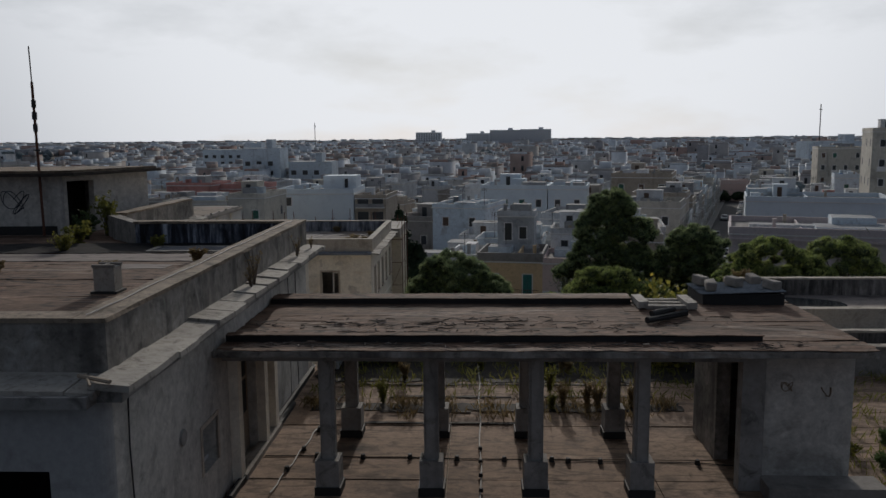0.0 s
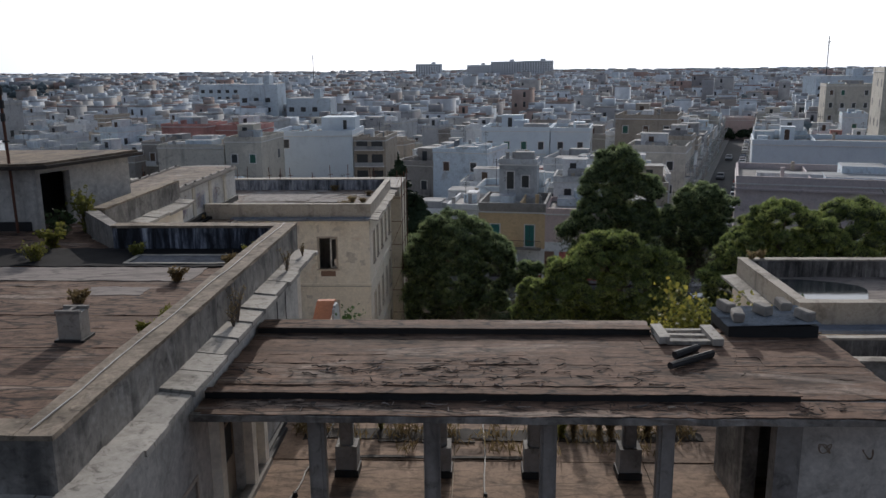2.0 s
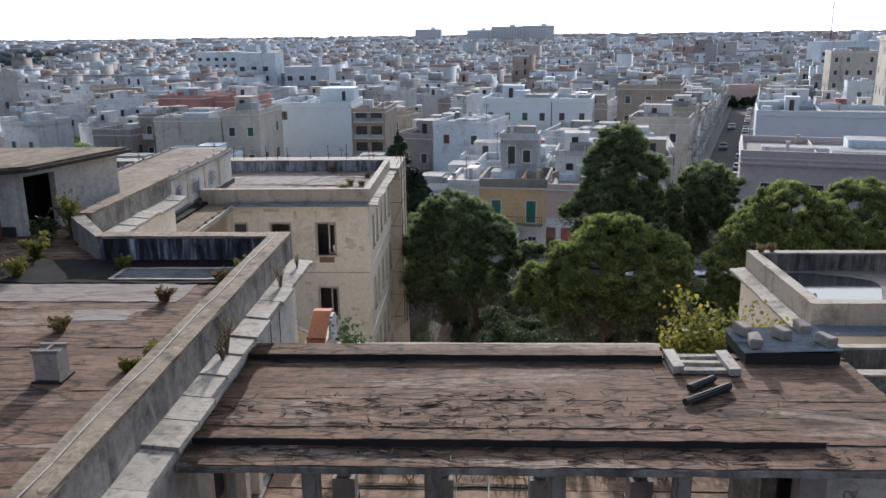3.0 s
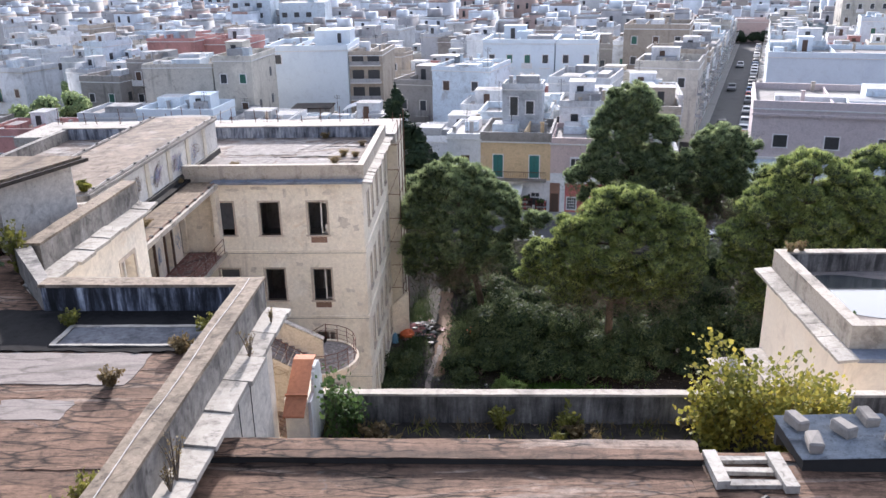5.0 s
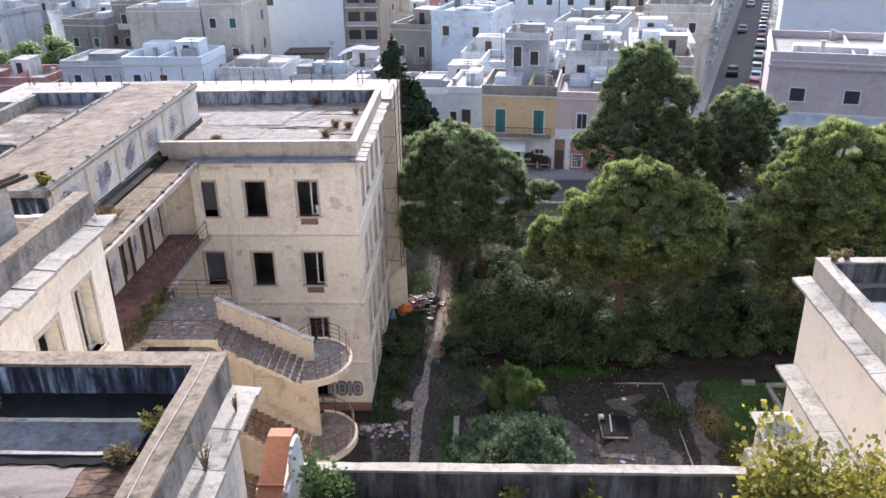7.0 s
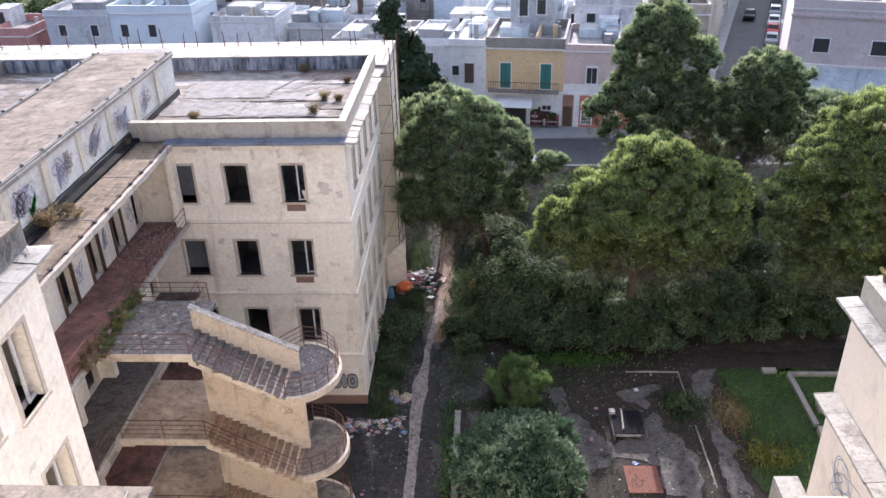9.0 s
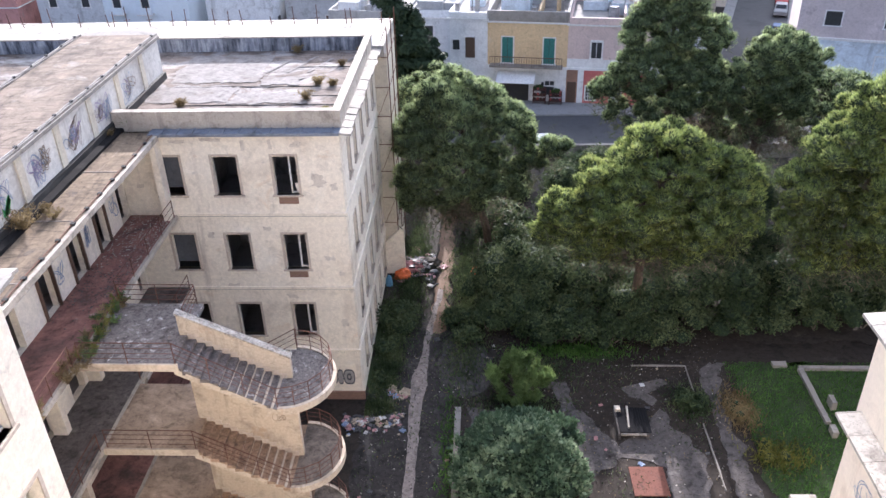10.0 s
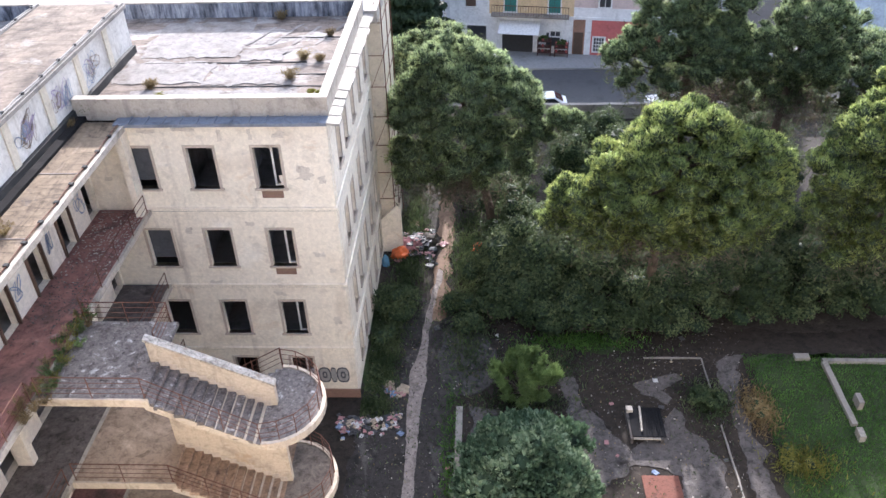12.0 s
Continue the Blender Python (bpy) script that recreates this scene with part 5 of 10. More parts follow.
# crumbs of plaster and paper on the top gallery floor
rs = np.random.RandomState(88)
spots = [np.stack([rs.uniform(-16.9, -14.95, 420), np.clip(rs.normal(y, 1.3, 420), 43, 53.7), np.full(420, F3 + 0.012)], 1) for y in (51.6, 47.5)]
for c, mt in zip(spots, (M_LEDGE, M_RUBBLE)):
    n = len(c)
    r = rs.uniform(0.015, 0.06, n)
    v = (c[:, None, :] + np.array([(1, 0, 0), (0, 0.8, 0), (-1, 0.1, 0), (0, -0.9, 0), (0.1, 0, 0.6)])[None] * r[:, None, None] * rs.uniform(0.6, 1.3, (n, 5, 1))).reshape(-1, 3)
    t = (np.array([(0, 1, 4), (1, 2, 4), (2, 3, 4), (3, 0, 4)])[None] + (np.arange(n) * 5)[:, None, None]).reshape(-1, 3)
    me = bpy.data.meshes.new("floor_debris")
    me.from_pydata(v.tolist(), [], t.tolist())
    me.materials.append(mt)
    tagged(under(new("floor_debris", me), gallery), kind="stuff")

# ---- outdoor stair with round half-landings ----
stairs = thing("outdoor_stair", "crumbling outdoor concrete stair with round landings and rusty railings", "stairs", (-10, 44, 0))
M_STEP = surface("worn_concrete_step", (0.175, 0.150, 0.138), (0.070, 0.057, 0.050), (0.58, 0.55, 0.52), 3.2, 16, amount=1.0, grime=1.0, mottle=(6.0, 0.75), blotches=(((0.52, 0.50, 0.475), 2.6, 0.60, 0.8, (1, 1, 1)), ((0.21, 0.12, 0.075), 0.8, 0.63, 0.6, (1, 1, 1))))
M_STEPB = surface("ochre_stained_step", (0.33, 0.225, 0.155), (0.15, 0.102, 0.075), (0.46, 0.34, 0.245), 1.6, 12, amount=1.0, grime=1.0, mottle=(4.0, 0.5))
M_OCHRE = surface("ochre_plaster", (0.53, 0.445, 0.345), (0.29, 0.23, 0.18), (0.64, 0.56, 0.47), 0.7, 9, amount=1.0, grime=0.9, streak=((0.25, 0.19, 0.14), 1.6, 0.58), blotches=(((0.34, 0.22, 0.13), 0.5, 0.60, 0.7, (1, 1, 0.6)), ((0.30, 0.28, 0.26), 1.4, 0.64, 0.6, (1, 1, 1))))
M_LANDB = surface("sand_stained_landing", (0.37, 0.275, 0.20), (0.13, 0.10, 0.078), (0.60, 0.47, 0.36), 0.45, 10, amount=1.0, grime=1.0, mottle=(3.0, 0.4), blotches=(((0.56, 0.42, 0.31), 0.28, 0.53, 0.8, (1, 1, 1)), ((0.10, 0.085, 0.06), 0.5, 0.60, 0.7, (1, 1, 1))))
M_ROUNDB = surface("dusty_round_landing", (0.175, 0.142, 0.118), (0.065, 0.055, 0.048), (0.34, 0.28, 0.23), 0.7, 12, amount=1.0, grime=1.0, mottle=(4.0, 0.6), blotches=(((0.42, 0.36, 0.30), 1.3, 0.61, 0.7, (1, 1, 1)),))
XT, XB = -11.15, -7.5
Y0, YM, Y1 = 42.3, 44.1, 46.15


def flight(z_top, z_bot, ya, yb, n, mat, down_right=True):
    run = (XB - XT) / n
    dz = (z_top - z_bot) / n
    for i in range(n):
        x0 = XT + run * i if down_right else XB - run * (i + 1)
        z = z_top - dz * (i + 1)
        bm = boxes((x0 - 0.02, ya, z - 0.16, x0 + run + 0.03, yb, z + 0.0))
        bmesh.ops.bevel(bm, geom=[e for e in bm.edges if abs(e.verts[0].co.y - e.verts[1].co.y) > 0.5 and min(e.verts[0].co.z, e.verts[1].co.z) > z - 0.05], offset=0.025, segments=1, affect="EDGES")
        wpart("step", worn(bm, 0.012, i + z_top), mat, stairs)
    bm = bmesh.new()
    xa, xb = (XT, XB) if down_right else (XB, XT)
    pr = [(xa, z_top - dz - 0.02), (xb, z_bot - 0.10), (xb, z_bot - 0.32), (xa, z_top - dz - 0.30)]
    for s in ((ya, yb),):
        lo = [bm.verts.new((x, s[0], z)) for x, z in pr]
        hi = [bm.verts.new((x, s[1], z)) for x, z in pr]
        bm.faces.new(lo)
        bm.faces.new(hi[::-1])
        for i in range(4):
            bm.faces.new((lo[i], hi[i], hi[(i + 1) % 4], lo[(i + 1) % 4]))
    bmesh.ops.recalc_face_normals(bm, faces=bm.faces[:])
    wpart("flight_soffit", bm, M_OCHRE, stairs)


for lvl, (zt, zm, zb, mt) in enumerate(((F3, 9.65, F2, M_STEP), (F2, 5.45, F1, M_STEPB), (F1, 1.65, 0.0, M_STEPB))):
    # storey landing
    bar_part("landing", (-14.72, Y0, zt - 0.2, XT, Y1 + 0.1, zt), M_STEP if lvl == 0 else M_LANDB, stairs, cut=0.02, seed=lvl)
    bar_part("landing_edge", (-14.75, Y0 - 0.05, zt - 0.3, XT + 0.2, Y0 + 0.02, zt + 0.02), M_OCHRE, stairs, cut=0.02, seed=lvl)
    flight(zt, zm, Y0, YM, 12, mt, True)
    flight(zm, zb, YM + 0.25, Y1, 12, mt, False)
    # round half-landing with kerb
    bm = bmesh.new()
    ring = [(XB + 1.88 * math.sin(radians(a)), 44.2 - 1.92 * math.cos(radians(a))) for a in range(0, 181, 12)]
    prism(bm, [(XB, Y0)] + ring[1:-1] + [(XB, Y1)], zm - 0.22, zm)
    wpart("round_landing", bm, M_STEP if lvl == 0 else M_ROUNDB, stairs)
    bm = bmesh.new()
    prev = None
    for x, y in ring:
        d = Vector((x - XB, y - 44.2)).normalized()
        cur = [bm.verts.new((x + d.x * o, y + d.y * o, zz)) for o, zz in ((0.06, zm - 0.26), (0.06, zm + 0.05), (-0.08, zm + 0.05), (-0.08, zm - 0.26))]
        if prev:
            for k in range(4):
                bm.faces.new((prev[k], prev[(k + 1) % 4], cur[(k + 1) % 4], cur[k]))
        prev = cur
    bmesh.ops.recalc_face_normals(bm, faces=bm.faces[:])
    wpart("landing_kerb", bm, M_OCHRE, stairs)
    # solid spine wall between the flights
    bm = bmesh.new()
    low = (zb - 0.2) if lvl < 2 else 0
    up = 1.0 if lvl == 0 else 0.0
    z_next = (5.45, 1.65, 0.0)[lvl]
    pr = [(-11.45, zt + up), (-7.3, zm + up), (-7.3, z_next), (-11.45, zb)]
    lo = [bm.verts.new((x, YM, z)) for x, z in pr]
    hi = [bm.verts.new((x, YM + 0.25, z)) for x, z in pr]
    bm.faces.new(lo)
    bm.faces.new(hi[::-1])
    for i in range(4):
        bm.faces.new((lo[i], hi[i], hi[(i + 1) % 4], lo[(i + 1) % 4]))
    bmesh.ops.recalc_face_normals(bm, faces=bm.faces[:])
    wpart("spine_wall", bm, M_OCHRE, stairs)
    if lvl == 0:
        bm = bmesh.new()
        segs = 16
        ringv = []
        for i in range(segs + 1):
            f = i / segs
            x, z = -11.5 + 4.25 * f, zt + 1.0 + (zm - zt) * f + 0.03
            j = 0.02 * noise.noise(Vector((i * 1.3, lvl * 4, 0)))
            ringv.append([bm.verts.new(p) for p in ((x, YM - 0.04 + j, z - 0.06), (x, YM + 0.29 + j, z - 0.06), (x, YM + 0.29, z + 0.03 + j), (x, YM - 0.04, z + 0.03 - j))])
        for a, b in zip(ringv, ringv[1:]):
            for k in range(4):
                bm.faces.new((a[k], a[(k + 1) % 4], b[(k + 1) % 4], b[k]))
        bm.faces.new(ringv[0])
        bm.faces.new(ringv[-1][::-1])
        bmesh.ops.recalc_face_normals(bm, faces=bm.faces[:])
        wpart("spine_coping", bm, M_FLAKE, stairs, "flaking pale coping")
    # skirting steps painted along the spine
    for i in range(12):
        run, dz = (XB - XT) / 12, (zt - zm) / 12
        wpart("step_skirting", boxes((XT + run * i, YM - 0.02, zt - dz * (i + 1), XT + run * (i + 1), YM + 0.0, zt - dz * (i + 1) + 0.24)), M_FRAME_PALE, stairs)
    pts = [(-14.6, Y0 + 0.03, zt), (XT + 0.1, Y0 + 0.03, zt), (XB, Y0 + 0.03, zm)]
    pts += [(XB + 1.8 * math.sin(radians(a)), 44.2 - 1.84 * math.cos(radians(a)), zm) for a in range(20, 181, 20)]
    pts += [(XB, Y1 - 0.03, zm), (XT + 0.1, Y1 - 0.03, zb)]
    railing(stairs, pts, 0.95, 4, 1.6, 0.015)
railing(stairs, [(-14.6, Y1 + 0.05, F3), (-11.4, Y1 + 0.05, F3), (-11.35, 44.6, F3)], 0.95, 4, 1.6)
scribble(stairs, (-10.0, YM - 0.006, 8.5), (1, 0), 2.3, 0.8, M_GRAF_FADE, 93, 4, 0.025)
scribble(stairs, (-10.9, YM - 0.008, 9.6), (1, 0), 0.7, 0.4, M_GRAF_DARK, 94, 2, 0.018)
scribble(stairs, (-8.6, YM - 0.008, 7.3), (1, 0), 0.8, 0.5, M_GRAF_FADE, 95, 2, 0.02)
# lower court terrace below the stair
court = thing("court_terrace", "cracked concrete court floor strewn with rubble beneath the gallery", "terrace", (-14, 38, 0))
bar_part("slab", (-17.0, 35.2, 0.0, -11.6, 53.5, 0.14), M_CONCRETE, court, cut=0.03)

# sprayed word on the plinth, as plain rounded shapes: grey fills with dark outlines
M_GRAF_SILVER = plain("grey_spray_fill", (0.30, 0.29, 0.28), 0.6)


def oval(bm, x, z, rx, rz, y, n=20, hole=0.0):
    """An upright disc or ring on the wall; its corners are squared a little."""
    out, inn = [], []
    for i in range(n):
        a = i * 2 * math.pi / n
        c, d = math.cos(a), math.sin(a)
        k = 1 / (abs(c) ** 3 + abs(d) ** 3) ** (1 / 3)
        out.append(bm.verts.new((x + c * k * rx, y, z + d * k * rz)))
        inn.append(bm.verts.new((x + c * k * rx * hole, y, z + d * k * rz * hole)) if hole else None)
    if not hole:
        bm.faces.new(out)
        return
    for i in range(n):
        j = (i + 1) % n
        bm.faces.new((out[i], out[j], inn[j], inn[i]))


fill, line = bmesh.new(), bmesh.new()
for x, rx, core in ((-8.62, 0.24, 0.3), (-8.05, 0.29, 0.42), (-7.58, 0.13, 0.0), (-7.10, 0.29, 0.42)):
    oval(fill, x, 1.55, rx, 0.50, 53.988)
    oval(line, x, 1.55, rx + 0.03, 0.53, 53.984, hole=0.84)
    if core:
        oval(line, x, 1.55, rx * core, 0.24, 53.984, hole=0.55)
wpart("graffiti_fill", fill, M_GRAF_SILVER, rear, "grey rounded sprayed shapes")
wpart("graffiti_outline", line, M_GRAF_DARK, rear, "dark sprayed outlines")

# ---- right wing ----
right_wing = thing("right_wing", "cream plaster wing with a puddled parapet roof", "building", (16, 35, 0))
bm = bmesh.new()
wall(bm, (12.0, 31.8), (34, 31.8), 0, 16.02, 0.4, [(1.6, 14.2, 2.6, 15.4), (5.5, 14.0, 6.5, 15.5)])
wall(bm, (34, 39.1), (12.0, 39.1), 0, 16.02, 0.4)
wall(bm, (12.0, 38.7), (12.0, 32.2), 0, 16.02, 0.4)
wpart("wall", bm, M_CREAM, right_wing)
# near-black fill; the unlit rooms are drawn by colour alone
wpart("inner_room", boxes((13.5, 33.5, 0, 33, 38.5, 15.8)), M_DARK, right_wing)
window(right_wing, (13.6, 31.8), (14.6, 31.8), 14.2, 15.4, (0, 1), frame=0.1, sill=False)
slabs(right_wing, "y", 12.22, 11.57, 31.35, 39.5, 16.19, 0.95, drop=0.06, seed=13, uneven=0.35)
bar_part("lead_flashing", (12.2, 31.38, 16.04, 34, 32.1, 16.17), M_BLUEGREY, right_wing, "blue-grey metal flashing", cut=0.02)
bar_part("cornice", (11.85, 31.6, 15.9, 12.05, 39.3, 16.04), M_PLASTER, right_wing, cut=0.01)
for k, s in enumerate(((12.2, 32.1, 12.6, 39.3), (12.6, 32.1, 34, 32.5), (12.6, 38.9, 34, 39.3))):
    bar_part("parapet", (s[0], s[1], 16.05, s[2], s[3], 16.94), M_PARAPET_LT if k != 2 else M_PARAPET_DK, right_wing, cut=0.015, seed=k + 60)
    bar_part("coping", (s[0] - 0.02, s[1] - 0.02, 16.94, s[2] + 0.02, s[3] + 0.02, 17.01), M_PARAPET_LT, right_wing, cut=0.015, seed=k + 66)
bar_part("roof", (12.6, 32.5, 16.0, 34, 38.9, 16.2), M_ROOF_PALE, right_wing, cut=0.01)
bm = bmesh.new()
ring = [(14.6 + (2.1 + 0.3 * math.sin(3 * a)) * math.cos(a), 36.4 + (2.2 + 0.25 * math.cos(2 * a + 1)) * math.sin(a)) for a in (i * 2 * math.pi / 40 for i in range(40))]
ring = [(max(12.62, x), min(38.85, y)) for x, y in ring]
prism(bm, ring, 16.2, 16.215)
tagged(part("roof_puddle", bm, M_WATER), "shallow rainwater puddle standing on the flat roof", "puddle")
# lower annexes behind the right wing
annex = thing("low_annex", "low white annex with slab-covered ledge against the wing", "building", (11.6, 35, 0))
wpart("wall", boxes((11.62, 31.0, 0, 11.99, 38.45, 12.72)), M_CREAM, annex)
slabs(annex, "y", 12.0, 11.25, 31.0, 38.85, 12.87, 0.95, drop=0.05, seed=17, uneven=0.35)
wpart("low_roof", worn(boxes((10.75, 34.5, 0, 11.62, 39.3, 8.7)), 0.02), M_LEDGE, annex)
scribble(annex, (11.615, 35.2, 10.2), (0, 1), 2.4, 1.6, M_GRAF_BLUE, 140, 3, 0.03, (-0.006, 0))
gazebo = thing("roof_turret", "small pale turret with pyramid cap behind the terrace wall", "turret", (7.65, 29.65, 0))
wpart("shaft", boxes((7.30, 29.30, 0, 8.00, 30.00, 16.3)), M_PARAPET_LT, gazebo)
bm = bmesh.new()
bmesh.ops.create_cone(bm, segments=4, radius1=0.74, radius2=0.04, depth=0.30, cap_ends=True, matrix=Matrix.Translation((7.65, 29.65, 16.98)) @ Matrix.Rotation(radians(45), 4, "Z"))
wpart("cap", bm, M_PARAPET_LT, gazebo)
for x in (7.31, 7.89):
    for y in (29.31, 29.89):
        wpart("opening_post", boxes((x, y, 16.28, x + 0.1, y + 0.1, 16.84)), M_PARAPET_LT, gazebo)

# =====================================================================
# garden, trees and plants
# =====================================================================
def leaf_mat(name, dark, mid, light, trans=0.25, rough=0.7, big=0.5):
    m, nt, b = node_mat(name, rough)
    n = noise_tex(nt, big, 4, 0.6)
    geo = nt.nodes.new("ShaderNodeNewGeometry")
    mx = nt.nodes.new("ShaderNodeMath")
    mx.operation = "MULTIPLY_ADD"
    mx.inputs[1].default_value = 0.27
    nt.links.new(geo.outputs["Random Per Island"], mx.inputs[0])
    sub = nt.nodes.new("ShaderNodeMath")
    sub.operation = "SUBTRACT"
    sub.inputs[1].default_value = 0.13
    nt.links.new(n, sub.inputs[0])
    nt.links.new(sub.outputs[0], mx.inputs[2])
    c = ramp(nt, mx.outputs[0], [(0.2, dark), (0.48, mid), (0.8, light)])
    nt.links.new(c, b.inputs["Base Color"])
    b.inputs["Specular IOR Level"].default_value = 0.25
    tr = nt.nodes.new("ShaderNodeBsdfTranslucent")
    nt.links.new(c, tr.inputs["Color"])
    ms = nt.nodes.new("ShaderNodeMixShader")
    ms.inputs[0].default_value = trans
    out = nt.nodes["Material Output"]
    nt.links.new(b.outputs["BSDF"], ms.inputs[1])
    nt.links.new(tr.outputs["BSDF"], ms.inputs[2])
    nt.links.new(ms.outputs["Shader"], out.inputs["Surface"])
    return m


M_PINE = leaf_mat("pine_needles", (0.105, 0.160, 0.052), (0.275, 0.350, 0.110), (0.56, 0.60, 0.19), 0.53, 0.6, 0.9)
M_PINE_DK = leaf_mat("dark_pine_needles", (0.118, 0.172, 0.092), (0.280, 0.360, 0.175), (0.52, 0.59, 0.27), 0.52, 0.6, 0.8)
# two darker needle tones that carry the shade between clumps in their colour
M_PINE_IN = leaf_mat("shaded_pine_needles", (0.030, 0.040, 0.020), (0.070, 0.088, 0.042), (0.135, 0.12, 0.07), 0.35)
M_PINE_CORE = leaf_mat("shade_dark_inner_needles", (0.026, 0.038, 0.020), (0.054, 0.076, 0.036), (0.08, 0.105, 0.05), 0.15, 0.8)
M_CYPRESS = leaf_mat("cypress_leaf_and_core_shade", (0.010, 0.020, 0.010), (0.022, 0.042, 0.020), (0.045, 0.070, 0.034), 0.15)
M_SHRUB = leaf_mat("shrub_leaves", (0.024, 0.040, 0.016), (0.062, 0.092, 0.038), (0.17, 0.20, 0.095), 0.34, 0.72)
M_BUSH = leaf_mat("grey_green_bush_leaves", (0.034, 0.064, 0.034), (0.118, 0.185, 0.105), (0.44, 0.53, 0.34), 0.35)
M_SAPLING = leaf_mat("sapling_needles", (0.060, 0.102, 0.034), (0.135, 0.205, 0.070), (0.24, 0.32, 0.115), 0.45)
M_FIG = leaf_mat("fig_leaves", (0.085, 0.105, 0.028), (0.26, 0.25, 0.055), (0.58, 0.46, 0.08), 0.45, 0.6)
M_GREENPLANT = leaf_mat("fresh_green_leaves", (0.026, 0.054, 0.016), (0.065, 0.115, 0.034), (0.15, 0.21, 0.075), 0.35)
M_DRY = leaf_mat("dry_grass", (0.10, 0.07, 0.035), (0.22, 0.16, 0.08), (0.34, 0.27, 0.13), 0.3)
M_WEED = leaf_mat("yellow_green_weed", (0.07, 0.08, 0.02), (0.17, 0.17, 0.04), (0.33, 0.30, 0.07), 0.35)
M_GRASS = leaf_mat("lawn_grass", (0.040, 0.092, 0.020), (0.085, 0.185, 0.036), (0.15, 0.27, 0.06), 0.4)
M_BARK = surface("pine_bark", (0.095, 0.068, 0.05), (0.036, 0.027, 0.021), (0.15, 0.11, 0.082), 3, 18, (1, 1, 0.25), amount=0.9)
M_TWIG = plain("grey_twig", (0.13, 0.105, 0.085), 0.9)


def mesh_ob(name, verts, quads, mat, parent=None, label=""):
    """A mesh from numpy arrays of corners and four-cornered faces."""
    me = bpy.data.meshes.new(name)
    nv, nf = len(verts), len(quads)
    me.vertices.add(nv)
    me.vertices.foreach_set("co", np.asarray(verts, dtype=np.float32).ravel())
    me.loops.add(nf * 4)
    me.loops.foreach_set("vertex_index", np.asarray(quads, dtype=np.int32).ravel())
    me.polygons.add(nf)
    me.polygons.foreach_set("loop_start", np.arange(0, nf * 4, 4, dtype=np.int32))
    me.polygons.foreach_set("loop_total", np.full(nf, 4, dtype=np.int32))
    me.update(calc_edges=True)
    me.materials.append(mat)
    ob = new(name, me)
    if parent is not None:
        under(ob, parent)
    if label:
        ob["label"] = label
    return ob


def leaves(rs, centres, normals, size, ratio=0.35, spread=0.6, flat=False):
    """Small leaf blades at the centres, turned roughly along the normals; each a four-cornered lozenge."""
    n = len(centres)
    d = normals + rs.normal(0, spread, (n, 3))
    d /= np.linalg.norm(d, axis=1)[:, None] + 1e-9
    r = rs.normal(0, 1, (n, 3))
    s = np.cross(d, r)
    s /= np.linalg.norm(s, axis=1)[:, None] + 1e-9
    if flat:
        d, s = s, np.cross(d, s)
    ln = size * rs.uniform(0.6, 1.4, n)[:, None]
    wd = ln * ratio
    a = centres - d * ln * 0.5
    b = centres + s * wd
    c = centres + d * ln * 0.5
    e = centres - s * wd
    v = np.stack([a, b, c, e], 1).reshape(-1, 3)
    q = np.arange(n * 4).reshape(n, 4)
    return v, q


def lobes(rs, blobs, density, size, ratio=0.3, spread=0.5, shell=0.55):
    """Leaf blades in the outer part of a set of flattened balls (x, y, z, rx, ry, rz)."""
    cs, ns = [], []
    for x, y, z, rx, ry, rz in blobs:
        n = int(density * (rx * ry + ry * rz + rx * rz) * 4.2)
        u = rs.normal(0, 1, (n, 3))
        u /= np.linalg.norm(u, axis=1)[:, None]
        u[:, 2] = np.where(u[:, 2] < -0.35, -u[:, 2], u[:, 2])
        k = shell + (1 - shell) * rs.uniform(0, 1, n) ** 0.6
        k *= 1 + 0.16 * np.sin(u[:, 0] * 9 + x) * np.sin(u[:, 1] * 8 + y) + 0.10 * np.sin(u[:, 2] * 17 + z)
        cs.append(np.array([x, y, z]) + u * k[:, None] * np.array([rx, ry, rz]))
        ns.append(u + np.array([0, 0, 0.35]))
    return leaves(rs, np.concatenate(cs), np.concatenate(ns), size, ratio, spread, True)


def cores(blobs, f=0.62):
    """Dark inner masses, so that light does not pass straight through a crown; their dark is painted shade."""
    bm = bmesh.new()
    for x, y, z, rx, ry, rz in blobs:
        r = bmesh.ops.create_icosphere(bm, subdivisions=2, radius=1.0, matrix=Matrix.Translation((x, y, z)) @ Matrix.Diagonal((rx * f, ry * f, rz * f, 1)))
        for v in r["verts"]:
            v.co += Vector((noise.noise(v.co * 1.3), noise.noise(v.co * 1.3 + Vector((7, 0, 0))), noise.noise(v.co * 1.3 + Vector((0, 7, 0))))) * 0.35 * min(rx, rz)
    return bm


def branch(bm, pts, radii, n=7):
    prev = None
    for i, (p, r) in enumerate(zip(pts, radii)):
        p = Vector(p)
        d = (Vector(pts[min(i + 1, len(pts) - 1)]) - Vector(pts[max(i - 1, 0)])).normalized()
        m = d.to_track_quat("Z", "Y").to_matrix()
        ring = [bm.verts.new(p + m @ Vector((math.cos(a) * r, math.sin(a) * r, 0))) for a in (k * 2 * math.pi / n for k in range(n))]
        if prev:
            for k in range(n):
                bm.faces.new((prev[k], prev[(k + 1) % n], ring[(k + 1) % n], ring[k]))
        prev = ring


